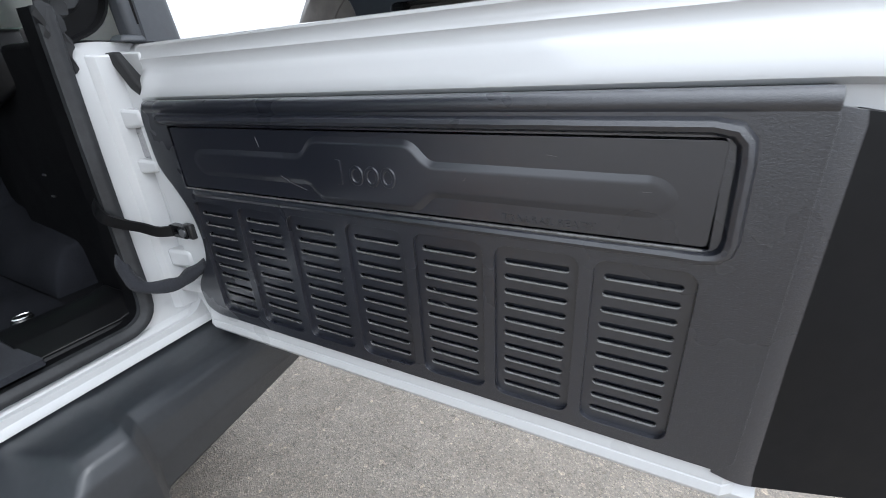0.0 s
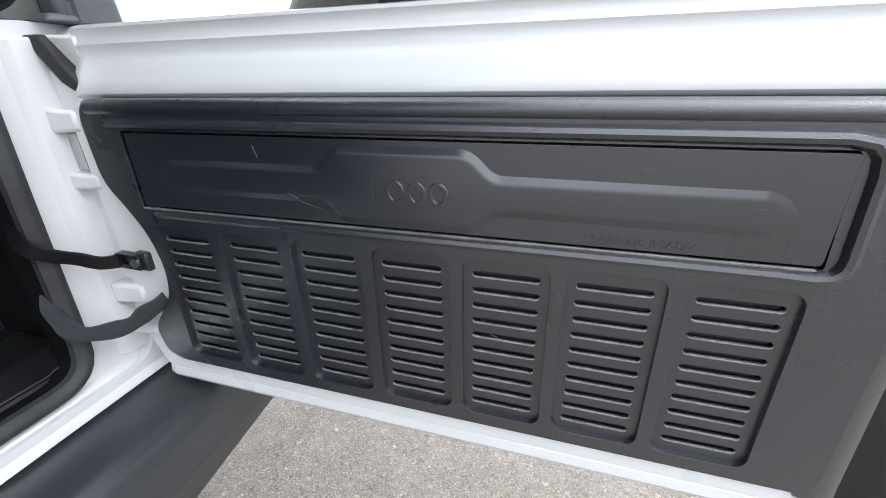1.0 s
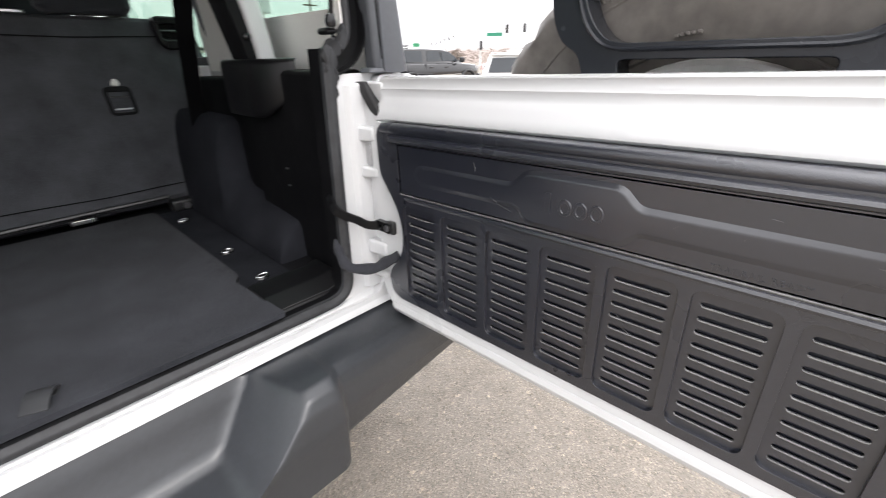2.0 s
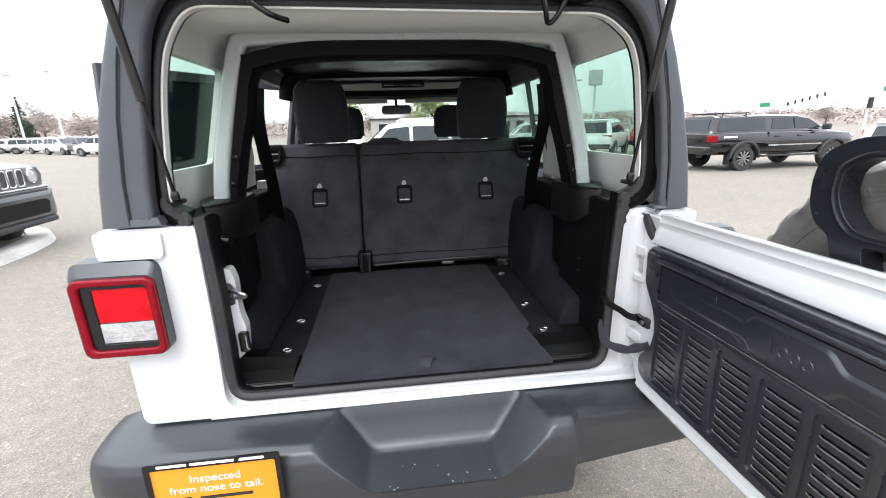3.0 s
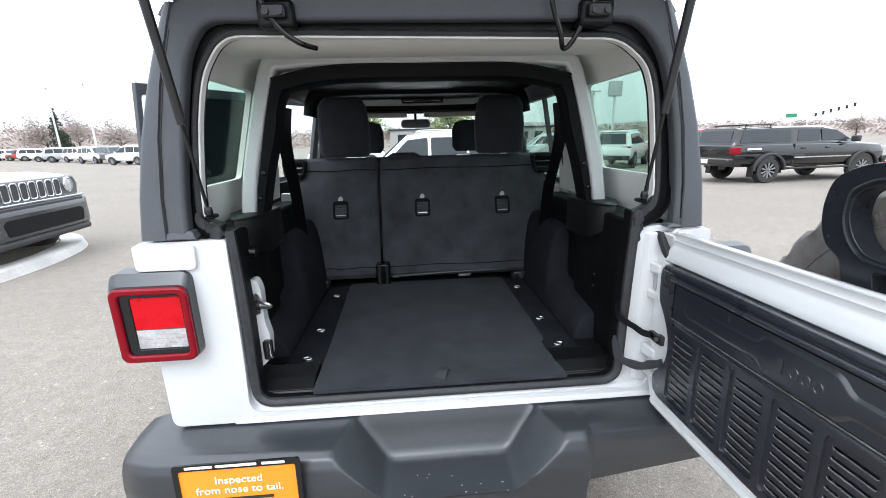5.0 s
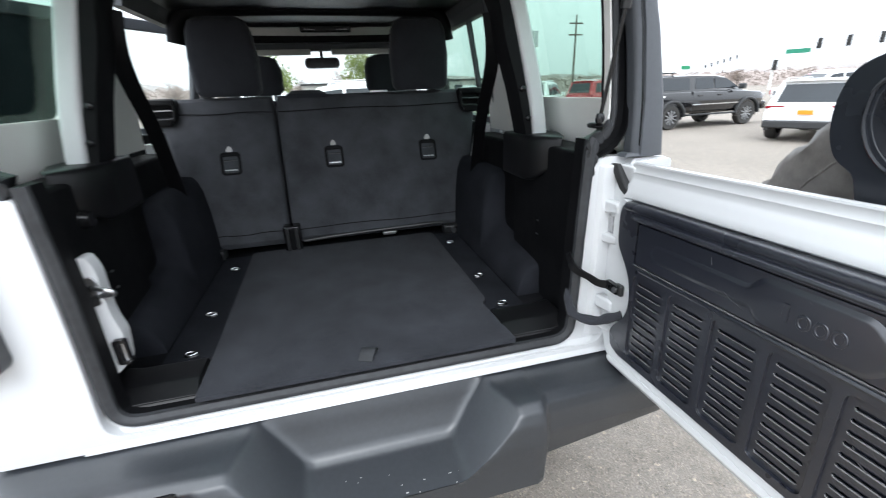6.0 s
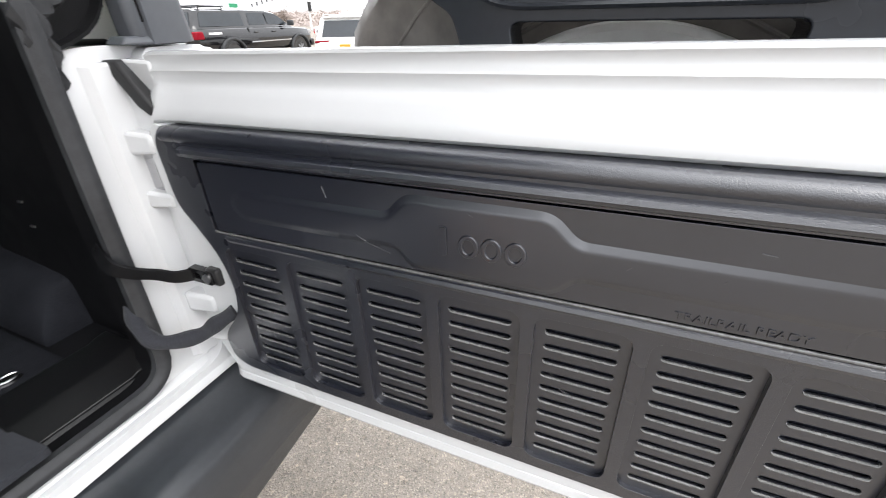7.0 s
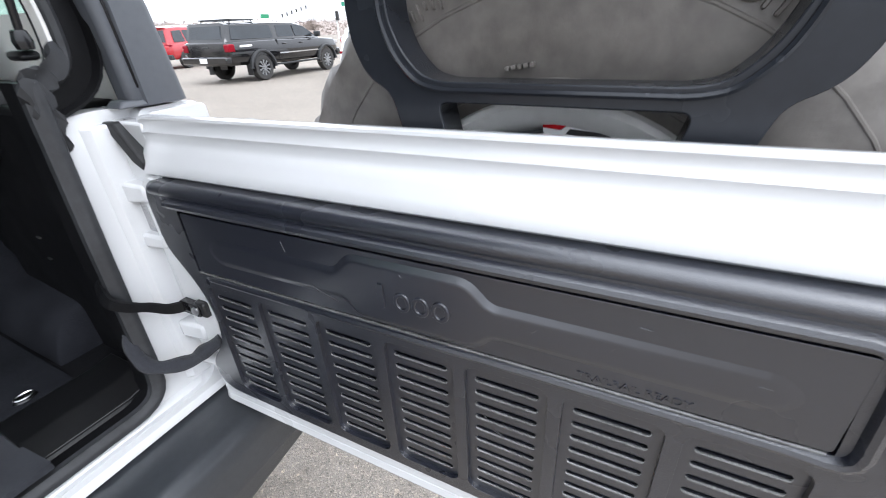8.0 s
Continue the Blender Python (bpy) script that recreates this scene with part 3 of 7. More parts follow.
# ---- hardtop ----
# x of the hardtop's outside at a height
def top_x(z):
    k = max(0.0, (z - BELT) / 0.53)
    return 0.788 - 0.060 * k - 0.085 * k * k


ZR = 1.925
zs = [BELT + 0.004, 1.45, 1.60, 1.72, 1.80, 1.865, 1.905, ZR]
hx = [top_x(z) for z in zs[:6]] + [top_x(1.905) - 0.012, 0.58]
inner = rounded([(0.690, BELT - 0.018), (0.686, 1.42), (0.668, 1.56), (0.642, 1.68), (0.606, 1.79), (0.535, 1.864), (-0.535, 1.866), (-0.585, 1.79), (-0.612, 1.67), (-0.634, 1.55), (-0.652, 1.42), (-0.656, BELT + 0.004)], [0, 0.05, 0.2, 0.1, 0.05, 0.05, 0.05, 0.05, 0.1, 0.2, 0.05, 0], 4)
outer = [(hx[0] - 0.012, BELT - 0.018)] + [(x - 0.012, z) for x, z in zip(hx, zs)] + [(-x + 0.012, z) for x, z in reversed(list(zip(hx, zs)))] + inner[::-1]
bm = plate(B(), outer, [], xz(YR - 0.006), (0, 0.042, 0))
hardtop = part("hardtop", bm, TOP, wagon, "black textured hardtop", bevel=0.010, segs=3)
for s in (-1, 1):
    # rounded corner post outside the seam where side meets rear
    rg = []
    for z in (BELT + (0.006 if s < 0 else -0.016), 1.45, 1.6, 1.72, 1.80, 1.86, 1.905):
        o = 0.080 - 0.045 * (z - BELT) / 0.515
        t = top_x(z)
        rg.append([(s * (t - 0.001), YR + 0.035, z), (s * (t - 0.003), YR + 0.010, z), (s * (t - 0.010), YR - 0.002, z), (s * (t - 0.020), YR - 0.009, z), (s * (t - o + 0.003), YR - 0.0115, z), (s * (t - o), YR - 0.004, z), (s * (t - o), YR + 0.035, z)])
    part("corner_post", loft(B(), rg), TOP, hardtop)
    bm = loft(B(), [[(s * (top_x(z) - o), YR - 0.0075, z), (s * (top_x(z) - o - 0.0035), YR - 0.0075, z), (s * (top_x(z) - o - 0.0035), YR - 0.004, z), (s * (top_x(z) - o), YR - 0.004, z)] for z, o in [(z, 0.080 - 0.045 * (z - BELT) / 0.515) for z in (BELT + 0.01, 1.45, 1.6, 1.72, 1.80, 1.85)]])
    part("seam", bm, GLOSSBLK, hardtop)
    # shelf at the post's foot, lower on the hinge side
    lift, foot = (0.022, BELT + 0.006) if s < 0 else (0.010, BELT - 0.016)
    xa, xb = (0.712, 0.636) if s < 0 else (0.716, 0.668)
    bm = loft(B(), [[(s * x, y, foot) for x, y in ((xa, YR - 0.012), (xb, YR - 0.008), (xb, YR + 0.03), (xa, YR + 0.03))], [(s * x, y, foot + lift) for x, y in ((xa - 0.004, YR - 0.007), (xb + 0.010, YR - 0.003), (xb + 0.010, YR + 0.03), (xa - 0.004, YR + 0.03))]])
    part("post_foot", bm, TOP, hardtop, bevel=0.003)
    # side walls with the quarter window
    win = rounded([(0.130, 1.40), (0.88, 1.40), (0.80, 1.785), (0.140, 1.795)], [0.02, 0.03, 0.04, 0.05], 4)

    def lay(y, z, s=s):
        return (s * (top_x(z) - 0.004), y, z)

    bm = plate(B(), [(YR + 0.03, BELT + 0.006), (1.08, BELT + 0.006), (1.00, 1.60), (0.915, 1.82), (0.910, 1.885), (0.5, 1.89), (YR + 0.03, 1.89), (YR + 0.03, 1.60)], [win], lay, (-s * 0.022, 0, 0))
    part("side_wall", bm, TOP, hardtop)
    bm = plate(B(), win, [], lambda y, z, s=s: (s * (top_x(z) - 0.012), y, z), (-s * 0.004, 0, 0))
    pane = part("quarter_glass", bm, TINT, hardtop, "tinted quarter window")
    pane.visible_shadow = False
    # door frames and glass ahead of the hardtop
    for (a, b) in ((1.10, 2.11), (2.14, 3.02)):
        if s < 0 and a < 2:
            continue
        t = 0.93 if a < 2 else a
        of = [(a, BELT), (b, BELT), (b - (0.0 if a < 2 else 0.16), 1.82), (t, 1.82)]
        hf = rounded([(a + 0.05, BELT + 0.03), (b - 0.05, BELT + 0.03), (b - 0.05 - (0.0 if a < 2 else 0.13), 1.775), (t + 0.05, 1.775)], 0.03)
        bm = plate(B(), of, [hf], lambda y, z, s=s: (s * (top_x(z) - 0.006), y, z), (-s * 0.04, 0, 0))
        part("door_frame", bm, TOP, wagon, bevel=0.004)
        bm = plate(B(), hf, [], lambda y, z, s=s: (s * (top_x(z) - 0.022), y, z), (-s * 0.004, 0, 0))
        pane = part("door_glass", bm, TINT if (a < 2 and s > 0) else CLEAR, wagon, "side door window")
        pane.visible_shadow = False
        if a < 2:
            bm = prism(B(), [(top_x(z) - 0.016, y, z) for y, z in ((1.290, BELT + 0.03), (1.312, BELT + 0.03), (1.222, 1.775), (1.200, 1.775))], (-0.02, 0, 0))
            part("glass_divider", bm, TOP, wagon)
# rear door on the driver's side, standing open about its front hinges
DM = Matrix.Translation((-0.79, 2.11, 0)) @ Matrix.Rotation(radians(-32), 4, "Z") @ Matrix.Translation((0.79, -2.11, 0))


def dpart(name, bm, mat, parent, label="", **kw):
    bm.transform(DM)
    return part(name, bm, mat, parent, label, **kw)


bm = plate(B(), rounded([(1.33, 0.50), (2.11, 0.50), (2.11, BELT), (0.96, BELT), (1.05, 0.95)], 0.03), [], yz(-HW), (0.06, 0, 0))
open_door = dpart("rear_door", bm, WHITE, wagon, "white rear side door standing open", bevel=0.006)
dpart("door_lining", plate(B(), rounded([(1.36, 0.55), (2.09, 0.55), (2.09, BELT), (1.0, BELT), (1.09, 0.97)], 0.03), [], yz(-HW + 0.062), (0.05, 0, 0)), INNER, open_door, "black door lining", bevel=0.01)
panes = [(0.985, 1.135, 0.965, 1.115, CLEAR), (1.165, 1.600, 1.145, 1.600, DARKGLASS), (1.630, 2.07, 1.630, 2.07, CLEAR)]
panes = [(rounded([(a, BELT + 0.03), (b, BELT + 0.03), (d, 1.815), (c, 1.815)], 0.02), mat) for a, b, c, d, mat in panes]


def door_lay(y, z):
    return (-(top_x(z) - 0.006), y, z)


dpart("door_frame", plate(B(), [(0.960, BELT), (2.11, BELT), (2.11, 1.86), (0.935, 1.86)], [loop for loop, mat in panes], door_lay, (0.03, 0, 0)), TOP, open_door, "black window frame", bevel=0.004)
for loop, mat in panes:
    pane = dpart("door_glass", plate(B(), loop, [], lambda y, z: (-(top_x(z) - 0.020), y, z), (0.004, 0, 0)), mat, open_door, "dark privacy glass" if mat is DARKGLASS else "clear fixed pane")
    pane.visible_shadow = mat is DARKGLASS
# roof
bm = loft(B(), [[(-0.56, y, z - 0.045), (-0.645, y, z - 0.040), (-0.63, y, z - 0.018), (-0.56, y, z), (0.0, y, z + 0.012), (0.56, y, z), (0.63, y, z - 0.018), (0.645, y, z - 0.040), (0.56, y, z - 0.045), (0.0, y, z - 0.035)] for y, z in ((YR + 0.02, ZR), (0.6, ZR + 0.01), (1.4, ZR + 0.005), (2.3, ZR - 0.005), (2.72, ZR - 0.04))])
part("roof", bm, TOP, hardtop)
for s in (-1, 1):
    bm = loft(B(), [[(s * 0.668, y, 1.796), (s * 0.640, y, z - 0.030), (s * 0.615, y, z - 0.030), (s * 0.635, y, 1.796)] for y, z in ((1.02, ZR), (1.8, ZR), (2.72, ZR - 0.04))])
    part("roof_side", bm, TOP, hardtop)
# windscreen frame, glass
for s in (-1, 1):
    bm = tube(B(), [(s * 0.72, 3.12, 1.16), (s * 0.66, 2.74, 1.84)], 0.045, 8)
    part("windscreen_post", bm, TOP, wagon)
bm = box(B(), -0.66, 0.66, 2.69, 2.77, 1.80, 1.87)
part("windscreen_header", bm, TOP, wagon, bevel=0.01)
bm = loft(B(), [[(-0.70, 3.10, 1.17), (0.70, 3.10, 1.17), (0.70, 3.096, 1.17), (-0.70, 3.096, 1.17)], [(-0.64, 2.74, 1.82), (0.64, 2.74, 1.82), (0.64, 2.736, 1.82), (-0.64, 2.736, 1.82)]])
pane = part("windscreen", bm, CLEAR, wagon, "clear windscreen")
pane.visible_shadow = False

# dark channel, rubber seal and pale liner edge round the hatch opening
up = rounded([(-0.578, 1.374), (-0.618, 1.390), (-0.614, 1.468), (-0.597, 1.60), (-0.584, 1.672), (-0.562, 1.755), (-0.505, 1.836), (0.500, 1.822), (0.578, 1.762), (0.602, 1.695), (0.620, 1.575), (0.633, 1.43), (0.630, 1.384), (0.59, 1.368)], [0, 0.03, 0.05, 0.2, 0.2, 0.1, 0.07, 0.07, 0.06, 0.1, 0.2, 0.05, 0.04, 0], 5)
up3 = [(x, 0.110, z) for x, z in up]
bm = sweep(B(), up3, [(0.052, -0.012), (0.050, 0.006), (0.004, 0.006), (0.004, 0.03), (0.056, 0.03), (0.056, -0.012)], (0, 1, 0))
part("drain_channel", bm, INNER, wagon, "black drain channel")
bm = sweep(B(), up3, [(0.005, 0.010), (0.004, -0.004), (0.007, -0.012), (0.013, -0.016), (0.019, -0.012), (0.0225, -0.004), (0.0225, 0.010)], (0, 1, 0))
part("hatch_seal", bm, SEALR, wagon, "black rubber hatch seal")
bm = sweep(B(), up3[4:-4], [(0.0055, 0.014), (0.0055, -0.006), (0.003, -0.009), (0.000, -0.007), (0.000, 0.014)], (0, 1, 0))
part("liner_edge", bm, LINER, wagon, "pale liner edge")
low = rounded([(-0.561, BELT + 0.02), (-0.554, 1.15), (-0.557, 0.816), (0.574, 0.816), (0.580, 1.1), (0.590, BELT + 0.03)], [0, 0.2, 0.06, 0.06, 0.2, 0], 6)
flat = [(-0.010, 0.004), (-0.0105, -0.004), (-0.007, -0.011), (-0.001, -0.0135), (0.006, -0.012), (0.011, -0.007), (0.015, -0.006), (0.016, 0.004)]
bm = sweep(B(), [(x, YS - 0.006, z) for x, z in low], flat, (0, 1, 0))
part("tailgate_seal", bm, SEALR, wagon, "black rubber seal round the tailgate opening")
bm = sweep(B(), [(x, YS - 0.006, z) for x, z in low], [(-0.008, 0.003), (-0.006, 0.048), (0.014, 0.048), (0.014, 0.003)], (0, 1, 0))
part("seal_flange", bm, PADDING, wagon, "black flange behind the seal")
# crumpled rubber corners where the two seals meet
rnd = random.Random(5)
for s in (-1, 1):
    rg = []
    way = smoothed([(0.630, 0.098, 1.402), (0.628, 0.094, 1.386), (0.606, 0.088, 1.370), (0.588, 0.090, 1.362), (0.590, 0.092, 1.338), (0.594, 0.096, 1.312), (0.593, 0.100, 1.280)], 3)
    for i, p in enumerate(way):
        g = 0.8 + 0.35 * math.sin(i * 1.9) * (0.3 < i / len(way) < 0.9) + 0.5 * math.sin(math.pi * i / (len(way) - 1))
        a0 = 0.6 * i / len(way)
        rg.append([(s * (p.x + 0.013 * g * math.cos(a + a0)), p.y + 0.010 * math.sin(2 * a) * 0.4 - 0.006 * g * math.sin(a), p.z + 0.012 * g * math.sin(a)) for a in [k / 9 * math.tau for k in range(9)]])
    part("seal_corner", loft(B(), rg), SEALR, wagon, "folded black rubber seal corner")

# ---- raised rear glass with its hinges, struts and wires ----
HG = Matrix.Translation((0, YR + 0.015, 1.925)) @ Matrix.Rotation(radians(157), 4, "X")
bm = plate(B(), rounded([(-0.64, 0.0), (0.64, 0.0), (0.69, 0.52), (-0.69, 0.52)], [0.05, 0.05, 0.08, 0.08], 5), [], lambda a, b: tuple(HG @ Vector((a, b, 0))), tuple(HG.to_3x3() @ Vector((0, 0, 0.006))))
hatch = part("hatch_glass", bm, DARKGLASS, wagon, "dark rear glass swung up")
bm = sweep(B(), [tuple(HG @ Vector((a, b, 0.010))) for a, b in rounded([(-0.63, 0.015), (0.63, 0.015), (0.68, 0.51), (-0.68, 0.51)], [0.05, 0.05, 0.08, 0.08], 5)], [(-0.028, -0.004), (0.0, -0.01), (0.012, -0.004), (0.012, 0.008), (-0.028, 0.008)], tuple(HG.to_3x3() @ Vector((0, 0, 1))), closed=True)
part("glass_edge", bm, GLOSSBLK, hatch)
for s, x in ((-1, -0.36), (1, 0.415)):
    bm = box(B(), x - 0.042, x + 0.042, YR - 0.028, YR + 0.02, 1.845, 1.905)
    h = part("glass_hinge", bm, INNER, wagon, "black hinge bracket", bevel=0.008)
    bm = box(B(), x - 0.028, x + 0.028, YR - 0.045, YR - 0.026, 1.862, 1.892)
    part("hinge_block", bm, DARKSTEEL, h, bevel=0.005)
    for d in (-0.016, 0.016):
        bm = cyl(B(), (x + d, YR - 0.05, 1.874), (x + d, YR - 0.040, 1.874), 0.008, 10)
        part("bolt", bm, DARKSTEEL, h)
    # gas strut: fat cylinder above, thin rod below
    a, b = Vector((s * 0.598, 0.085, 1.412)), Vector((s * 0.625, -0.03, 2.06))
    mid = a.lerp(b, 0.34)
    bm = cyl(B(), mid, b, 0.0105, 14)
    st = part("gas_strut", bm, DARKSTEEL, wagon, "black gas strut")
    bm = cyl(B(), a, mid, 0.0045, 10)
    part("strut_rod", bm, GLOSSBLK, st)
    bm = lathe(B(), [(0.0, -0.010), (0.009, -0.009), (0.011, 0.0), (0.008, 0.012), (0.0, 0.014)], Matrix.Translation(a), 12)
    part("strut_end", bm, GLOSSBLK, st)
    bm = box(B(), s * 0.588, s * 0.612, 0.085, 0.125, 1.390, 1.402)
    part("strut_bracket", bm, INNER, st, bevel=0.006)
# wires that loop down behind the hinges
bm = tube(B(), smoothed([(-0.395, YR - 0.03, 1.95), (-0.385, YR - 0.035, 1.90), (-0.355, YR - 0.03, 1.845), (-0.315, YR - 0.01, 1.815), (-0.285, YR + 0.04, 1.812)]), 0.0065, 8)
part("wire_loop", bm, GLOSSBLK, wagon)
bm = tube(B(), smoothed([(0.290, YR - 0.03, 1.95), (0.300, YR - 0.03, 1.89), (0.325, YR - 0.02, 1.83), (0.345, YR + 0.01, 1.80), (0.365, YR + 0.0, 1.815), (0.395, YR - 0.02, 1.88), (0.43, YR - 0.03, 1.94)]), 0.0065, 8)
part("wire_loop", bm, GLOSSBLK, wagon)

# ---- inside of the hardtop ----
bm = plate(B(), [(-0.60, YR + 0.06), (0.60, YR + 0.06), (0.60, 0.62), (-0.60, 0.62)], [], lambda a, b: (a, b, 1.850 + 0.008 * (b > 0.3)), (0, 0, 0.015))
part("headliner", bm, LINER, wagon, "pale grey headliner")
bm = loft(B(), [[(-0.56, y, 1.856), (0.56, y, 1.856), (0.56, y, 1.852 - d), (-0.56, y, 1.852 - d)] for y, d in ((0.15, 0.004), (0.18, 0.02), (0.34, 0.024), (0.38, 0.006))])
part("headliner_step", bm, LINER, wagon, bevel=0.006)
bm = plate(B(), [(-0.60, 0.62), (0.60, 0.62), (0.60, 2.70), (-0.60, 2.70)], [], lambda a, b: (a, b, 1.846), (0, 0, 0.012))
part("front_headliner", bm, INNER, wagon, "black front headliner")
for s in (-1, 1):
    win = rounded([(0.133, 1.452), (0.64, 1.455), (0.63, 1.768), (0.133, 1.778)], [0.005, 0.03, 0.04, 0.02], 4)

    def inner_lay(y, z, s=s):
        return (s * (top_x(z) - 0.055), y, z)

    bm = plate(B(), [(YR + 0.047, BELT - 0.02), (1.14, BELT - 0.02), (1.12, 1.45), (0.97, 1.62), (0.86, 1.74), (0.84, 1.85), (0.6, 1.85), (YR + 0.047, 1.85), (YR + 0.047, 1.60)], [win], inner_lay, (s * 0.02, 0, 0))
    part("side_lining", bm, LINER, wagon, "pale lining round the quarter window")
    bm = loft(B(), [[(s * 0.525, y, 1.858), (s * 0.565, y, 1.848), (s * 0.600, y, 1.815), (s * 0.615, y, 1.765), (s * 0.64, y, 1.765), (s * 0.63, y, 1.862)] for y in (YR + 0.07, 0.3, 0.6, 0.84)])
    part("lining_cove", bm, LINER, wagon)
    # roll hoop: white leg with black padding along its inner side
    leg = smoothed([(s * 0.638, 0.47, 1.30), (s * 0.628, 0.47, 1.38), (s * 0.606, 0.47, 1.50), (s * 0.580, 0.47, 1.60), (s * 0.552, 0.47, 1.70), (s * 0.522, 0.47, 1.795)], 4) + [Vector((s * 0.508, 0.47, 1.826)), Vector((s * 0.49, 0.47, 1.840)), Vector((s * 0.40, 0.47, 1.846)), Vector((0.0, 0.47, 1.850))]
    bm = sweep(B(), leg, [(-0.027, -0.020), (-0.018, -0.030), (0.018, -0.030), (0.027, -0.020), (0.027, 0.03), (-0.027, 0.03)], (0, 1, 0))
    hoop = part("roll_hoop", bm, WHITE, wagon, "white roll hoop with black padding", bevel=0.004)
    po = smoothed([(0.604, 0, 1.33), (0.590, 0, 1.43), (0.572, 0, 1.507), (0.551, 0, 1.60), (0.527, 0, 1.692), (0.502, 0, 1.778), (0.486, 0, 1.793), (0.300, 0, 1.826), (0.0, 0, 1.828)], 4)
    pi = smoothed([(0.580, 0, 1.33), (0.556, 0, 1.43), (0.536, 0, 1.507), (0.500, 0, 1.62), (0.484, 0, 1.70), (0.466, 0, 1.738), (0.452, 0, 1.748), (0.300, 0, 1.775), (0.0, 0, 1.778)], 4)
    rg = [[(s * (o.x + (i.x - o.x) * k), y, o.z + (i.z - o.z) * k) for k, y in ((0.0, 0.44), (0.12, 0.430), (0.88, 0.430), (1.0, 0.44), (1.0, 0.515), (0.0, 0.515))] for o, i in zip(po, pi)]
    part("hoop_padding", loft(B(), rg), PADDING, hoop, "black padded cover")
    for f, lx in ((1.40, 0.582), (1.485, 0.560)):
        bm = lathe(B(), [(0.0, 0.008), (0.008, 0.006), (0.010, 0.0)], Matrix.Translation((s * lx, 0.428, f)) @ Matrix.Rotation(radians(90), 4, "X"), 10)
        part("trim_plug", bm, GLOSSBLK, hoop)
    # black pillar cap the hoop stands in
    cap = [(0.628, 0.300), (0.612, 0.306), (0.574, 0.368), (0.562, 0.392), (0.556, 0.43), (0.560, 0.57), (0.69, 0.57), (0.69, 0.425)]
    rg = []
    for z, g in ((1.215, 0.008), (1.219, 0.002), (1.23, 0.0), (1.335, 0.0), (1.346, 0.003), (1.351, 0.010)):
        k = (1.351 - z) / 0.136
        rg.append([(s * (x + g if x < 0.66 else x), y + g * 0.6, z + k * max(0.0, min(x, 0.63) - 0.570) * 1.2) for x, y in cap])
    part("pillar_cap", loft(B(), rg), INNER, wagon, "black moulded pillar cap", angle=50)
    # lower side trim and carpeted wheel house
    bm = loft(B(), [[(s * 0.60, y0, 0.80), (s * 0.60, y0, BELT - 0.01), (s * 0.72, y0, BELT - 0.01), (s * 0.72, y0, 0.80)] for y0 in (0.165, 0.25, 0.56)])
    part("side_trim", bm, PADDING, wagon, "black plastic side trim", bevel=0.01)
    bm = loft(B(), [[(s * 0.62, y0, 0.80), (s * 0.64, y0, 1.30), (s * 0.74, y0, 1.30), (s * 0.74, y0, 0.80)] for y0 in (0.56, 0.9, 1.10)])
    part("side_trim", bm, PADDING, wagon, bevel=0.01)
    bm = loft(B(), [[(s * x0, 1.105, z), (s * 0.72, 1.105, z), (s * 0.72, 1.15, z), (s * x0, 1.15, z)] for z, x0 in ((0.80, 0.600), (1.10, 0.618), (BELT, 0.655))])
    part("door_post", bm, WHITE, wagon, "white painted door post behind the seat", bevel=0.006)
    # low block over the wheel, stepping up behind the seat
    rg = []
    for y, hgt in ((0.343, 0.860), (0.346, 0.925), (0.353, 0.936), (0.366, 0.942), (0.45, 0.952), (0.60, 0.966), (0.68, 0.975), (0.700, 0.992), (0.711, 1.03), (0.719, 1.12), (0.727, 1.165), (0.76, 1.185), (1.30, 1.190)):
        up = hgt - 0.846
        rg.append([(s * 0.66, y, 0.80), (s * 0.524, y, 0.80), (s * 0.523, y, 0.846), (s * 0.532, y, 0.846 + up * 0.30), (s * 0.545, y, 0.846 + up * 0.58), (s * 0.562, y, 0.846 + up * 0.82), (s * 0.580, y, 0.846 + up * 0.94), (s * 0.60, y, hgt), (s * 0.66, y, hgt + 0.005)])
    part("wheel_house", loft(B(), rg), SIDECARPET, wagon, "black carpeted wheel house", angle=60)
    # small clips and hook on the side trim
    for cy, cz in ((0.366, 1.038), (0.364, 1.084)):
        bm = box(B(), s * 0.5975, s * 0.6005, cy, cy + 0.012, cz, cz + 0.004)
        part("trim_clip", bm, STEEL, wagon)
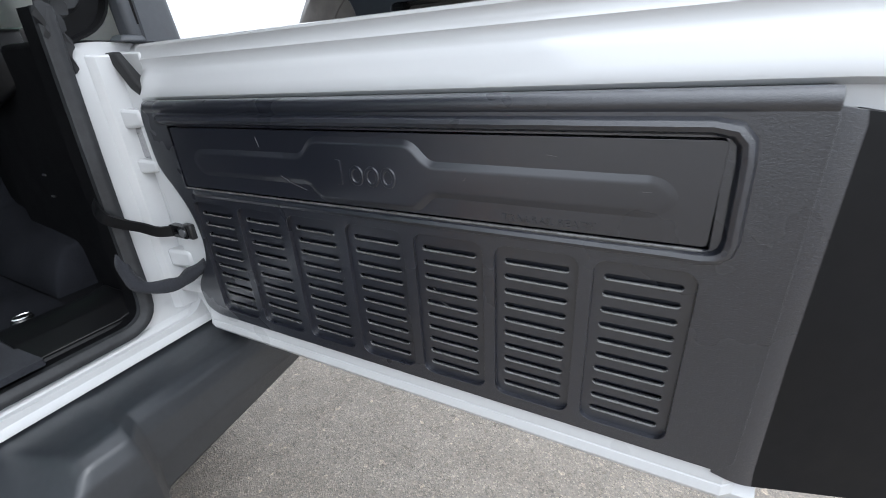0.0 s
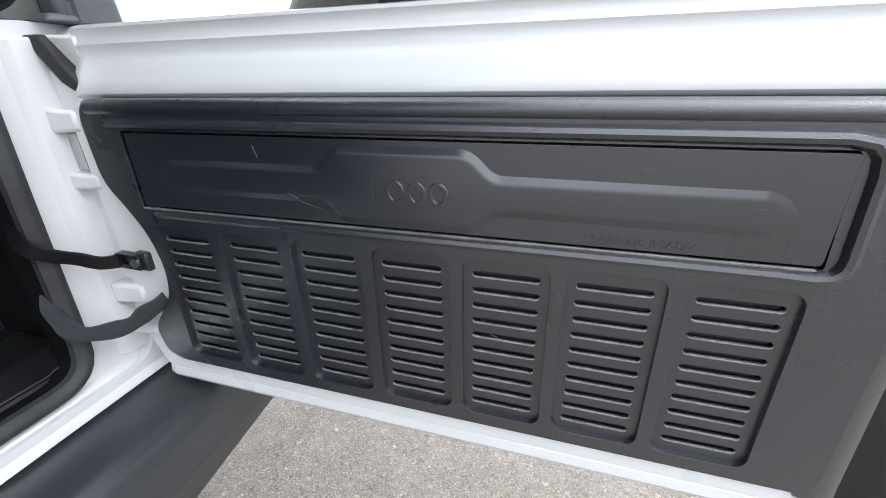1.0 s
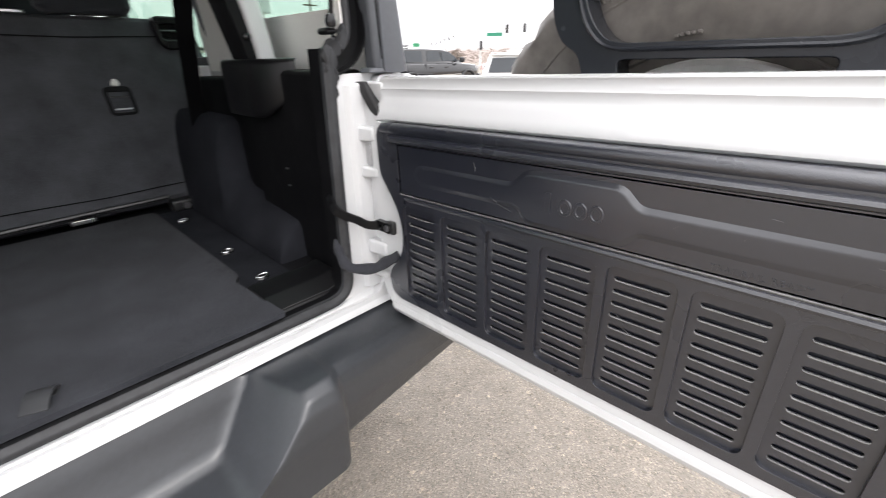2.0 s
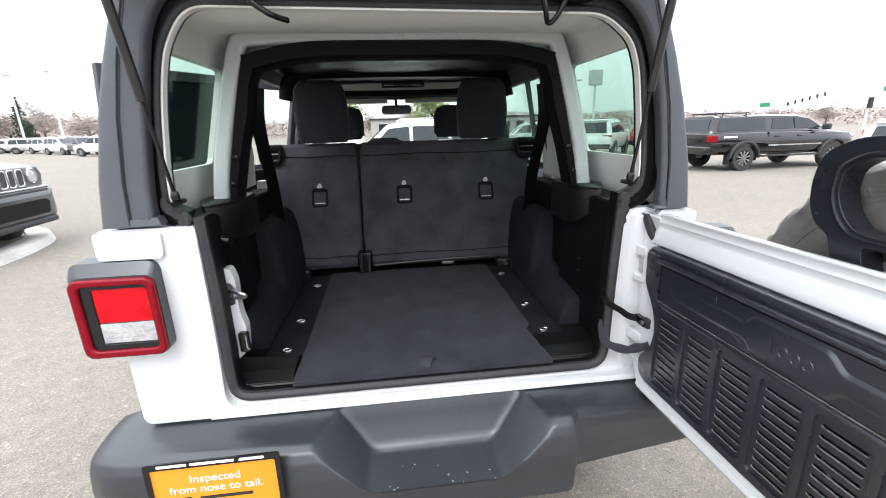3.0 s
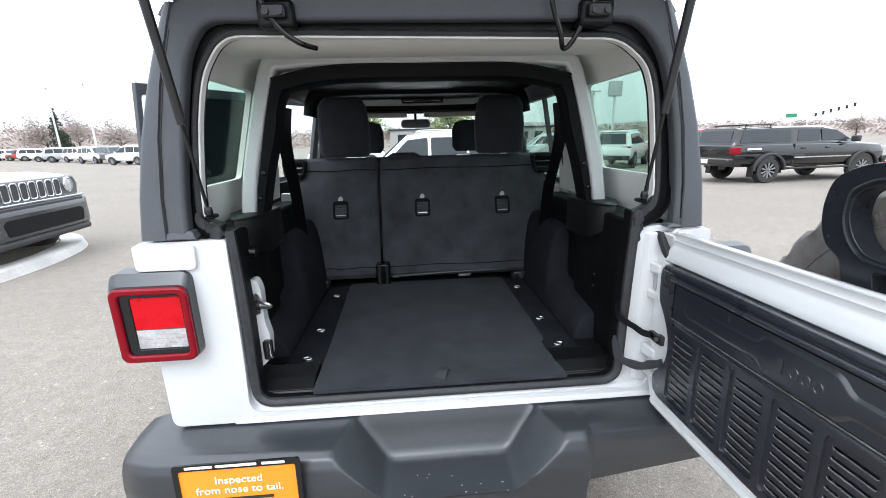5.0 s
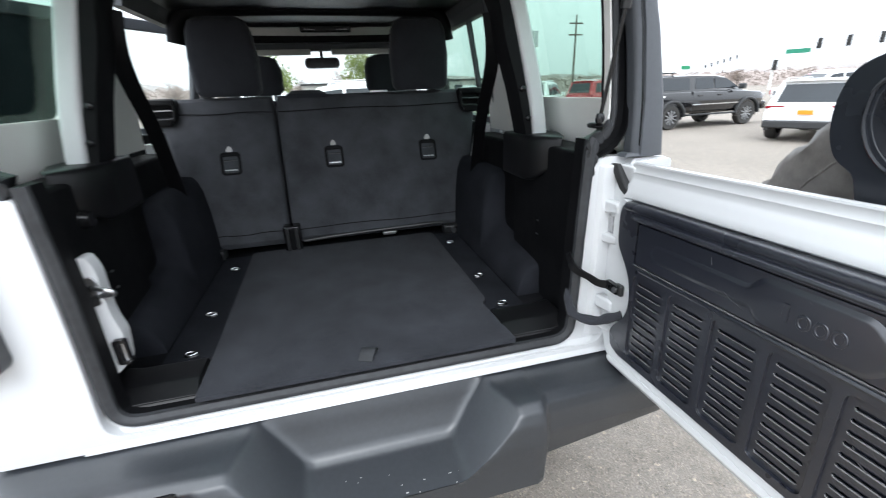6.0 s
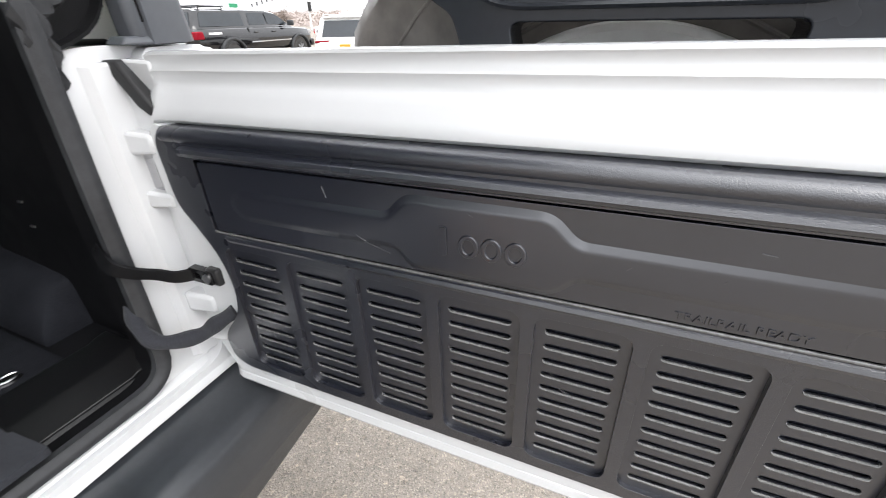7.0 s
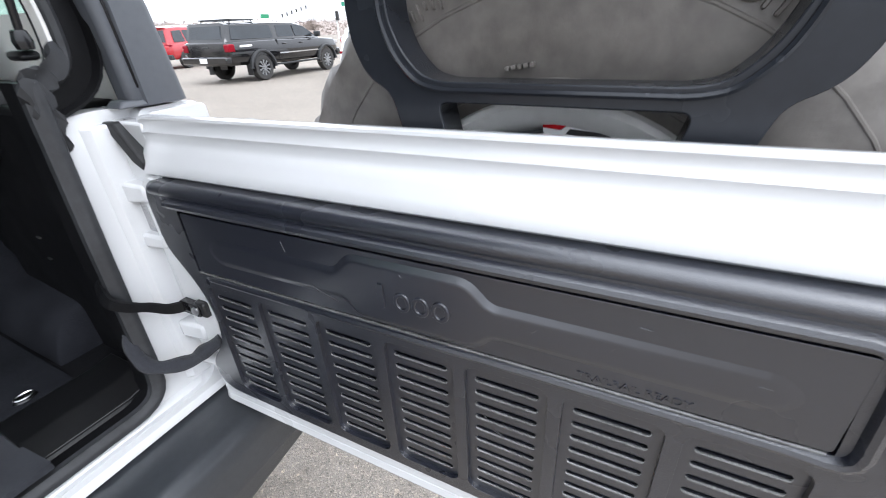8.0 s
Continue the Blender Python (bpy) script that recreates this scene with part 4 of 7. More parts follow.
# load floor and sill trim
bm = box(B(), -0.60, 0.60, YR + 0.05, 1.9, 0.80, 0.838)
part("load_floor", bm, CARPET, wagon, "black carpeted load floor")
bm = loft(B(), [[(x, YS + 0.012, 0.822), (x, YS + 0.03, 0.840), (x, YS + 0.08, 0.840), (x, YS + 0.08, 0.80), (x, YS + 0.012, 0.80)] for x in (-0.545, 0.56)])
part("sill_trim", bm, INNER, wagon, "black plastic sill trim")
for s in (-1, 1):
    bm = loft(B(), [[(s * 0.392, y, 0.836), (s * 0.392, y, z), (s * (0.545 + e), y, z), (s * (0.556 + e), y, z + 0.004), (s * 0.575, y, z + 0.006), (s * 0.575, y, 0.836)] for y, z, e in ((YS + 0.022, 0.839, -0.012), (YS + 0.030, 0.843, -0.006), (YS + 0.058, 0.859, 0.0), (YS + 0.066, 0.862, 0.0), (0.245, 0.862, 0.0), (0.258, 0.842, 0.0))])
    part("sill_corner", bm, INNER, wagon, "black plastic floor corner", bevel=0.003)
    # raised carpeted side strips with three lashing rings
    bm = plate(B(), rounded([(s * 0.385, 0.245), (s * 0.515, 0.245), (s * 0.515, 1.06), (s * 0.385, 1.06)], 0.015), [], lambda a, b: (a, b, 0.839), (0, 0, 0.006))
    part("floor_strip", bm, SIDECARPET, wagon, bevel=0.003)
    for cy in (0.297, 0.522, 0.905):
        bm = lathe(B(), [(0.0, 0.003), (0.013, 0.003), (0.015, 0.0)], Matrix.Translation((s * 0.449, cy, 0.845)) @ Matrix.Diagonal((1.25, 0.8, 1, 1)), 16)
        lash = part("lashing_ring", bm, GLOSSBLK, wagon, "steel lashing ring in a black cup")
        pts = [(s * 0.449 + 0.014 * math.cos(a), cy + 0.006 * math.sin(a), 0.851 + 0.002 * math.sin(a)) for a in [i / 10 * math.tau for i in range(11)]]
        part("ring", tube(B(), pts, 0.0022, 6), STEEL, lash)

# ---- striker plate on the latch side ----
bm = plate(B(), rounded([(-0.563, 0.898), (-0.517, 0.938), (-0.510, 1.015), (-0.521, 1.062), (-0.519, 1.165), (-0.530, 1.197), (-0.552, 1.195), (-0.560, 1.165), (-0.566, 1.05)], [0.01, 0.014, 0.012, 0.02, 0.02, 0.014, 0.014, 0.02, 0.05], 4), [], xz(0.150), (0, 0.035, 0))
stk = part("striker_plate", bm, WHITE, wagon, "white striker plate with a steel loop", bevel=0.007, segs=3)
bm = plate(B(), rounded([(-0.546, 1.085), (-0.526, 1.090), (-0.528, 1.125), (-0.520, 1.135), (-0.530, 1.155), (-0.543, 1.150)], 0.006), [], xz(0.146), (0, 0.006, 0))
part("striker_base", bm, STEEL, stk, bevel=0.002)
bm = tube(B(), smoothed([(-0.540, 0.150, 1.128), (-0.522, 0.138, 1.130), (-0.498, 0.128, 1.127), (-0.490, 0.130, 1.121), (-0.496, 0.138, 1.113), (-0.522, 0.146, 1.109), (-0.545, 0.150, 1.106)], 4), 0.0052, 10)
part("striker_loop", bm, STEEL, stk, "steel striker loop")
bm = plate(B(), rrect(-0.519, 0.972, 0.026, 0.062, 0.006), [rrect(-0.515, 0.972, 0.010, 0.046, 0.003)], xz(0.138), (0, 0.014, 0))
part("catch_block", bm, GLOSSBLK, stk, "black plastic catch", bevel=0.003)
part("catch_spring", tube(B(), [(-0.514, 0.143, 0.992), (-0.514, 0.143, 0.955), (-0.508, 0.141, 0.946)], 0.0035, 8), STEEL, stk)
bm = lathe(B(), [(0.0, 0.02), (0.018, 0.018), (0.022, 0.006), (0.024, 0.0)], Matrix.Translation((-0.60, 0.33, 1.235)) @ Matrix.Rotation(radians(90), 4, "Y"), 14)
part("trim_knob", bm, GLOSSBLK, wagon)

# ---- rear seats seen from behind ----
def seat_back(x0, x1, name="rear_seat"):
    tops = 1.495
    rg = []
    for z, y, t in ((0.872, 1.085, 0.10), (0.90, 1.075, 0.13), (1.10, 1.135, 0.15), (1.30, 1.205, 0.15), (1.44, 1.255, 0.13), (1.482, 1.275, 0.10), (tops, 1.30, 0.05)):
        g = 0.0 if 0.89 < z < 1.46 else 0.008
        taper = 0.125 * (1.5 - z) / 0.6
        a = x0 + (taper if x0 < -0.5 else 0.0) + g
        b = x1 - (taper if x1 > 0.5 else 0.0) - g
        rg.append([(a, y + 0.012, z), (a + 0.02, y, z), (b - 0.02, y, z), (b, y + 0.012, z), (b, y + t, z), (a, y + t, z)])
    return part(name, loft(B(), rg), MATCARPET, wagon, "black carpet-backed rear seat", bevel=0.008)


def headrest(cx, w, z0, z1, seat, y=1.30):
    rg = []
    for k, (z, g, d) in enumerate(((z0, 0.02, 0.035), (z0 + 0.02, 0.004, 0.05), (z0 + 0.5 * (z1 - z0), 0.0, 0.055), (z1 - 0.05, 0.012, 0.055), (z1 - 0.015, 0.028, 0.045), (z1, 0.055, 0.025))):
        rg.append([(cx + p, y + q, z) for p, q in rrect(0, 0, w - 2 * g, 2 * d, min(d, 0.03))])
    return part("headrest", loft(B(), rg), FABRIC, seat, "black cloth headrest")


seat_l = seat_back(-0.712, -0.240)
seat_r = seat_back(-0.228, 0.708)
headrest(-0.405, 0.268, 1.500, 1.805, seat_l)
headrest(0.432, 0.268, 1.500, 1.805, seat_r)
headrest(-0.095, 0.23, 1.475, 1.515, seat_r, 1.33)
for cx, seat in ((-0.440, seat_l), (-0.006, seat_r), (0.430, seat_r)):
    M = Matrix.Translation((cx, 1.1835, 1.228)) @ Matrix.Rotation(radians(90 - 19), 4, "X")

    def on(a, b, c=0.0, M=M):
        return tuple(M @ Vector((a, b, c)))

    bm = plate(B(), rrect(0, 0, 0.082, 0.098, 0.016), [rrect(0, -0.004, 0.060, 0.070, 0.006)], on, tuple(M.to_3x3() @ Vector((0, 0, 0.007))))
    tether = part("tether_cover", bm, PADDING, seat, "black child-seat anchor with a steel tab", bevel=0.003)
    part("tether_pocket", plate(B(), rrect(0, -0.004, 0.064, 0.074, 0.006), [], lambda a, b: on(a, b, 0.0), tuple(M.to_3x3() @ Vector((0, 0, 0.003)))), PADDING, tether)
    for q in (-0.028, 0.014):
        bm = plate(B(), rrect(0, q, 0.050, 0.0045, 0.002), [], lambda a, b: on(a, b, 0.002), tuple(M.to_3x3() @ Vector((0, 0, 0.006))))
        part("tether_slot", bm, STEEL if q < 0 else DARKSTEEL, tether)
    bm = plate(B(), rounded([(-0.012, 0.050), (0.012, 0.050), (0.013, 0.062), (0.005, 0.074), (-0.003, 0.072), (-0.012, 0.060)], 0.006), [], lambda a, b: on(a, b, 0.004), tuple(M.to_3x3() @ Vector((0, 0, 0.006))))
    part("anchor_tab", bm, PALEPL, tether, "pale steel tab", bevel=0.002)
for cx in (-0.672, 0.664):
    bm = plate(B(), rounded([(cx - 0.060, 1.500), (cx + 0.060, 1.500), (cx + 0.055, 1.415), (cx + 0.035, 1.390), (cx - 0.035, 1.390), (cx - 0.055, 1.415)], 0.02), [rounded([(cx - 0.046, 1.474), (cx + 0.046, 1.474), (cx + 0.040, 1.425), (cx - 0.040, 1.425)], 0.012)], xz(1.222), (0, 0.06, 0))
    c = part("release_handle", bm, INNER, seat_l if cx < 0 else seat_r, "black seat release loop", bevel=0.006)
    bm = box(B(), cx - 0.05, cx + 0.05, 1.250, 1.262, 1.42, 1.478)
    part("release_pocket", bm, PADDING, c, bevel=0.003)
    bm = tube(B(), [(cx - 0.044, 1.228, 1.452), (cx + 0.044, 1.228, 1.452)], 0.006, 8)
    part("release_bar", bm, GLOSSBLK, c)
bm = plate(B(), rrect(0.228, 1.268, 0.085, 0.022, 0.008), [rrect(0.228, 1.268, 0.060, 0.006, 0.002)], lambda a, b: (a, b, 1.494), (0, 0, 0.010))
part("belt_slot", bm, STEEL, seat_r, "bright belt slot on the seat's shoulder", bevel=0.002)
# seams across the seat backs
for x0, x1, seat in ((-0.66, -0.245, seat_l), (-0.222, 0.66, seat_r)):
    for z, y in ((1.432, 1.2505), (0.935, 1.0845)):
        g = 0.1 * (1.45 - z) / 0.5
        a, b = (x0 + g if x0 < -0.5 else x0), (x1 - g if x1 > 0.5 else x1)
        part("seat_seam", tube(B(), smoothed([(a + (b - a) * k / 6, y - 0.0015, z + 0.003 * math.sin(k * 1.7 + x0 * 9)) for k in range(7)], 3), 0.0022, 6), PADDING, seat)
# hinge hardware along the seat foot
bm = box(B(), -0.262, -0.190, 1.03, 1.09, 0.845, 0.965)
hb = part("seat_hinge", bm, GLOSSBLK, wagon, "black seat hinge cover", bevel=0.008)
for q in (-0.245, -0.207):
    bm = box(B(), q - 0.006, q + 0.006, 1.022, 1.032, 0.85, 0.955)
    part("hinge_rib", bm, DARKSTEEL, hb, bevel=0.002)
for cx in (-0.555, 0.515):
    bm = box(B(), cx - 0.055, cx + 0.045, 1.04, 1.10, 0.843, 0.885)
    f = part("seat_foot", bm, DARKSTEEL, wagon, "black seat latch foot", bevel=0.008)
    bm = cyl(B(), (cx - 0.01, 1.03, 0.862), (cx - 0.01, 1.045, 0.862), 0.012, 12)
    part("foot_bolt", bm, STEEL, f)
bm = box(B(), 0.17, 0.24, 1.055, 1.075, 0.868, 0.884)
part("seat_tag", bm, STEEL, wagon, "pale metal tag", bevel=0.003)
bm = tube(B(), smoothed([(-0.18, 1.06, 0.885), (0.0, 1.06, 0.893), (0.2, 1.06, 0.897), (0.46, 1.06, 0.900)]), 0.008, 8)
part("seat_bar", bm, DARKSTEEL, wagon)
# safety belts beside the seats
for s in (-1, 1):
    a = [(s * 0.486, 0.505, 1.70), (s * 0.508, 0.54, 1.58), (s * 0.552, 0.76, 1.40), (s * 0.585, 0.92, 1.22), (s * 0.600, 1.0, 1.075)]
    bm = sweep(B(), smoothed(a, 5), [(-0.024, -0.001), (0.024, -0.001), (0.024, 0.001), (-0.024, 0.001)], (0, 1, 0.35))
    belt = part("safety_belt", bm, PADDING, wagon, "black safety belt")
    bm = box(B(), s * 0.60, s * 0.665, 1.02, 1.08, 1.05, 1.065)
    part("belt_guide", bm, GLOSSBLK, belt, bevel=0.004)
    bm = loft(B(), [[(s * 0.70, 2.08, 1.30), (s * 0.75, 2.08, 1.30), (s * 0.75, 2.18, 1.30), (s * 0.70, 2.18, 1.30)], [(s * 0.60, 2.08, 1.83), (s * 0.64, 2.08, 1.83), (s * 0.64, 2.18, 1.83), (s * 0.60, 2.18, 1.83)]])
    part("door_pillar", bm, INNER, wagon, bevel=0.01)
# cross bars, front seats, dash and mirror, seen past the rear seats
bm = tube(B(), smoothed([(-0.60, 1.40, 1.72), (-0.56, 1.40, 1.825), (-0.40, 1.40, 1.857), (0.40, 1.40, 1.857), (0.56, 1.40, 1.825), (0.60, 1.40, 1.72)]), 0.035, 12)
part("roll_bar", bm, PADDING, wagon, "black padded cross bar")
bm = box(B(), -0.04, 0.075, 0.70, 0.74, 1.808, 1.824)
part("dome_lamp", bm, LENS, wagon, "clear dome lamp", bevel=0.004)
bm = loft(B(), [[(x, 1.80, 1.846 - d), (x, 1.84, 1.830 - d), (x, 1.88, 1.814 - d), (x, 1.89, 1.820), (x, 1.89, 1.846)] for x, d in ((-0.455, 0.0), (-0.43, 0.012), (-0.05, 0.016), (0.10, 0.016), (0.38, 0.012), (0.41, 0.0))])
front_rail = part("header_trim", bm, PALEPL, wagon, "pale trim along the front roof rail", bevel=0.004)
part("latch_housing", box(B(), -0.10, 0.17, 1.795, 1.84, 1.812, 1.846), GLOSSBLK, front_rail, "glossy black latch housing", bevel=0.008)
for q in (-0.05, 0.12):
    part("latch_button", box(B(), q - 0.03, q + 0.03, 1.788, 1.80, 1.818, 1.828), STEEL, front_rail, "bright latch tab", bevel=0.003)
bm = tube(B(), [(-0.50, 1.9, 1.800), (0.50, 1.9, 1.800)], 0.030, 10)
part("roll_bar", bm, PADDING, wagon)
for cx in (-0.36, 0.36):
    fs = part("front_seat", loft(B(), [[(cx + a, 1.98 + y0 + b, z) for a, b in rrect(0, 0, w, 0.14, 0.05)] for z, y0, w in ((0.85, 0.10, 0.48), (1.2, 0.02, 0.50), (1.40, -0.03, 0.44), (1.47, -0.05, 0.30))]), FABRIC, wagon, "black cloth front seat")
    part("headrest", loft(B(), [[(cx + a, 1.93 + b, z) for a, b in rrect(0, 0, w, 0.10, 0.045)] for z, w in ((1.50, 0.20), (1.53, 0.25), (1.64, 0.25), (1.69, 0.21), (1.705, 0.13))]), FABRIC, fs)
bm = loft(B(), [[(-0.72, 2.72, 0.9), (0.72, 2.72, 0.9), (0.72, 2.70, 1.26), (0.5, 2.70, 1.30), (-0.15, 2.70, 1.30), (-0.22, 2.70, 1.36), (-0.50, 2.70, 1.36), (-0.60, 2.70, 1.30), (-0.72, 2.70, 1.26)], [(-0.72, 3.08, 0.9), (0.72, 3.08, 0.9), (0.72, 3.08, 1.20), (0.5, 3.08, 1.22), (-0.15, 3.08, 1.22), (-0.22, 3.08, 1.24), (-0.50, 3.08, 1.24), (-0.60, 3.08, 1.22), (-0.72, 3.08, 1.18)]])
part("dashboard", bm, INNER, wagon, "black dashboard", bevel=0.02)
for s in (-1, 1):
    bm = box(B(), s * 0.07, s * 0.52, 2.56, 2.585, 1.762, 1.800)
    part("sun_visor", bm, PALEPL, wagon, "pale sun visor", bevel=0.008)
bm = loft(B(), [[(0.0 + a, 2.66 - 0.02 * k, 1.715 + b) for a, b in rrect(0, 0, 0.25 - 0.01 * k, 0.075 - 0.008 * k, 0.03)] for k in range(2)])
mir = part("rear_view_mirror", bm, GLOSSBLK, wagon, "black rear-view mirror")
part("mirror_stem", tube(B(), [(0, 2.68, 1.74), (0, 2.74, 1.80)], 0.012, 8), GLOSSBLK, mir)
part("steering_wheel", tube(B(), [(-0.36 + 0.185 * math.cos(a), 2.52 - 0.07 * math.sin(a), 1.24 + 0.165 * math.sin(a)) for a in [i / 24 * math.tau for i in range(25)]], 0.016, 8), INNER, wagon)
for s in (-1, 1):
    part("door_lining", box(B(), s * 0.70, s * 0.74, 1.36 if s > 0 else 2.13, 3.10, 0.60, BELT), INNER, wagon, bevel=0.01)
bm = box(B(), -0.72, 0.72, 1.30, 3.10, 0.52, 0.60)
part("cabin_floor", bm, CARPET, wagon)
bm = loft(B(), [[(-0.66, 1.20, 0.60), (0.66, 1.20, 0.60), (0.66, 1.20, 0.98), (-0.66, 1.20, 0.98)], [(-0.66, 1.72, 0.60), (0.66, 1.72, 0.60), (0.66, 1.72, 1.02), (-0.66, 1.72, 1.02)]])
part("seat_cushion", bm, FABRIC, wagon, bevel=0.04)
bm = loft(B(), [[(0.86 + 0.01 * k, 2.98 + 0.03 * k + 0.0, 1.40) for k in range(1)] + [(1.06, 2.96, 1.40), (1.06, 3.06, 1.40), (0.86, 3.06, 1.40)], [(0.86, 2.98, 1.60), (1.06, 2.96, 1.60), (1.05, 3.05, 1.60), (0.87, 3.05, 1.60)]])
part("door_mirror", bm, GLOSSBLK, wagon, "black door mirror", bevel=0.03)

# ---- the tailgate, swung open about its right-hand hinges ----
GM = Matrix.Translation((0, 0.02, 1.0)) @ Matrix.Rotation(radians(-1.1), 4, "X") @ Matrix.Translation((0, -0.02, -1.0))


def gpart(name, bm, mat, parent, label="", **kw):
    bm.transform(GM)
    return part(name, bm, mat, parent, label, **kw)


FX = 0.634           # inner face of the trim
END = -0.905         # latch end of the gate
# shell: its section, drawn along the gate
sec = [(0.664, 1.222), (0.6635, 1.2265), (0.658, 1.2285), (0.654, 1.2325), (0.6535, 1.238), (0.6565, 1.248), (0.6625, 1.262), (0.6672, 1.2715), (0.6695, 1.2735), (0.6708, 1.278), (0.6712, 1.284), (0.6703, 1.2885), (0.6696, 1.29), (0.6704, 1.2915), (0.6724, 1.2945), (0.6731, 1.3005), (0.6722, 1.3065), (0.6708, 1.3085), (0.6715, 1.312), (0.677, 1.3135), (0.685, 1.3125), (0.695, 1.311), (0.706, 1.302), (0.711, 1.28), (0.713, 1.2), (0.713, 0.8), (0.709, 0.768), (0.7, 0.757), (0.672, 0.757), (0.66, 0.76), (0.6535, 0.768), (0.652, 0.782), (0.66, 0.79), (0.662, 0.8)]
rg = []
for y, k in ((0.038, 0.985), (0.032, 0.996), (0.022, 1.0), (-0.5, 1.0), (END + 0.03, 1.0), (END + 0.008, 0.996), (END, 0.985)):
    rg.append([(0.69 + (x - 0.69) * k, y, 1.03 + (z - 1.03) * k) for x, z in sec])
gate = gpart("tailgate", loft(B(), rg), WHITE, wagon, "white tailgate swung wide open")
# hinge-side edge: white jamb that carries the strap and hinge leaves, waisted like the trim
bm = plate(B(), rounded([(0.125, 1.300), (0.060, 1.240), (0.012, 1.232), (0.012, 0.80), (0.055, 0.775), (0.090, 0.86), (0.110, 1.0), (0.115, 1.15), (0.120, 1.22)], 0.015), [], yz(0.662), (0.04, 0, 0))
gpart("hinge_jamb", bm, WHITE, gate, bevel=0.006, segs=3)
bm = plate(B(), rounded([(0.03, 1.235), (-0.02, 1.18), (-0.045, 1.07), (-0.04, 0.96), (0.0, 0.90), (0.03, 0.89), (0.055, 0.93), (0.06, 1.20)], 0.02), [], yz(0.650), (0.02, 0, 0))
gpart("jamb_skin", bm, WHITE, gate, bevel=0.005, segs=3)
for z0, z1 in ((1.185, 1.212), (1.105, 1.125)):
    bm = loft(B(), [[(0.646, 0.045, z0), (0.646, 0.045, z1), (0.675, 0.045, z1), (0.675, 0.045, z0)], [(0.640, 0.10, z0 - 0.004), (0.640, 0.10, z1 + 0.004), (0.675, 0.10, z1 + 0.004), (0.675, 0.10, z0 - 0.004)], [(0.655, 0.135, z0 - 0.004), (0.655, 0.135, z1 + 0.004), (0.68, 0.135, z1 + 0.004), (0.68, 0.135, z0 - 0.004)]])
    gpart("hinge_leaf", bm, WHITE, gate, bevel=0.005)
bm = box(B(), 0.655, 0.675, 0.062, 0.105, 1.125, 1.185)
gpart("hinge_pin_cover", bm, STEEL, gate, "bare metal hinge barrel", bevel=0.006)
for z0, z1 in ((0.915, 0.948), (0.855, 0.872)):
    bm = loft(B(), [[(0.646, 0.035, z0), (0.646, 0.035, z1), (0.675, 0.035, z1), (0.675, 0.035, z0)], [(0.638, 0.095, z0 - 0.002), (0.638, 0.095, z1 + 0.002), (0.675, 0.095, z1 + 0.002), (0.675, 0.095, z0 - 0.002)]])
    gpart("hinge_leaf", bm, WHITE, gate, bevel=0.006)
# dark foam strip that closes the end of the upper edge
strip = [(0.105, 1.304), (0.074, 1.304), (0.048, 1.270), (0.028, 1.248), (0.034, 1.232), (0.058, 1.246), (0.080, 1.274)]
bm = plate(B(), strip, [], yz(0.6535), (0.03, 0, 0))
gpart("foam_strip", bm, RUBBER, gate, "dark foam sealing strip", bevel=0.004)
bm = loft(B(), [[(0.670, 0.03, 1.302), (0.716, 0.03, 1.300), (0.722, 0.03, 1.25), (0.672, 0.03, 1.25)], [(0.660, 0.115, 1.306), (0.716, 0.115, 1.304), (0.722, 0.115, 1.27), (0.672, 0.115, 1.28)], [(0.655, 0.145, 1.312), (0.70, 0.145, 1.31), (0.70, 0.145, 1.30), (0.665, 0.145, 1.30)]])
gpart("gate_corner", bm, WHITE, gate, bevel=0.004)

# black trim panel: outline with the waist at the strap, seven sunk vents and the flap's bay
VY = [-0.133 - 0.1099 * i for i in range(7)]           # right end of each vent's slots
VW, VT, VB = 0.071, 1.046, 0.866
out = [(0.010, 1.222), (0.018, 1.20), (0.016, 1.12), (-0.012, 1.085), (-0.036, 1.045), (-0.046, 0.995), (-0.036, 0.945), (0.004, 0.900), (0.014, 0.880), (0.008, 0.842), (-0.02, 0.829), (-0.86, 0.829), (-0.872, 0.845), (-0.868, 1.21), (-0.855, 1.222)]
outl = rounded(out, [0.012, 0.01, 0.03, 0.04, 0.03, 0.03, 0.03, 0.03, 0.02, 0.02, 0.02, 0.02, 0.02, 0.02, 0.012], 4)
holes = [rrect(y + VW / 2, (VT + VB) / 2, VW + 0.024, VT - VB + 0.038, 0.014, 4) for y in VY]
bay = rounded([(-0.045, 1.190), (-0.802, 1.190), (-0.806, 1.089), (-0.045, 1.089)], 0.004)
bm = plate(B(), outl, [*holes, bay], yz(FX), (0.02, 0, 0))
trim = gpart("tailgate_trim", bm, TRIM, wagon, "black grained plastic tailgate trim", bevel=0.0075, segs=4)
# white lower flange of the gate below the trim, with a folded seam
fl = [(0.660, 0.845), (0.6405, 0.840), (0.6375, 0.830), (0.6365, 0.8085), (0.6385, 0.8070), (0.6365, 0.8055), (0.6345, 0.793), (0.637, 0.787), (0.645, 0.783), (0.665, 0.781)]
bm = loft(B(), [[(x + dx, y, z + dz) for x, z in fl] for y, dx, dz in ((0.028, 0.012, 0.006), (0.020, 0.003, 0.0), (0.010, 0.0, 0.0), (-0.5, 0.0, 0.0), (-0.868, 0.0, 0.0), (-0.880, 0.006, 0.004))])
gpart("gate_flange", bm, WHITE, gate, smooth=False)
# end of the trim, turning away towards the latch, and the gate's end behind it
bend = [(0.0002, 0.012)] + [(0.06 * (1 - math.cos(radians(q))), -0.06 * math.sin(radians(q))) for q in range(0, 29, 4)]
bend = [(x, -0.860 + y) for x, y in bend]
tip = bend[-1]


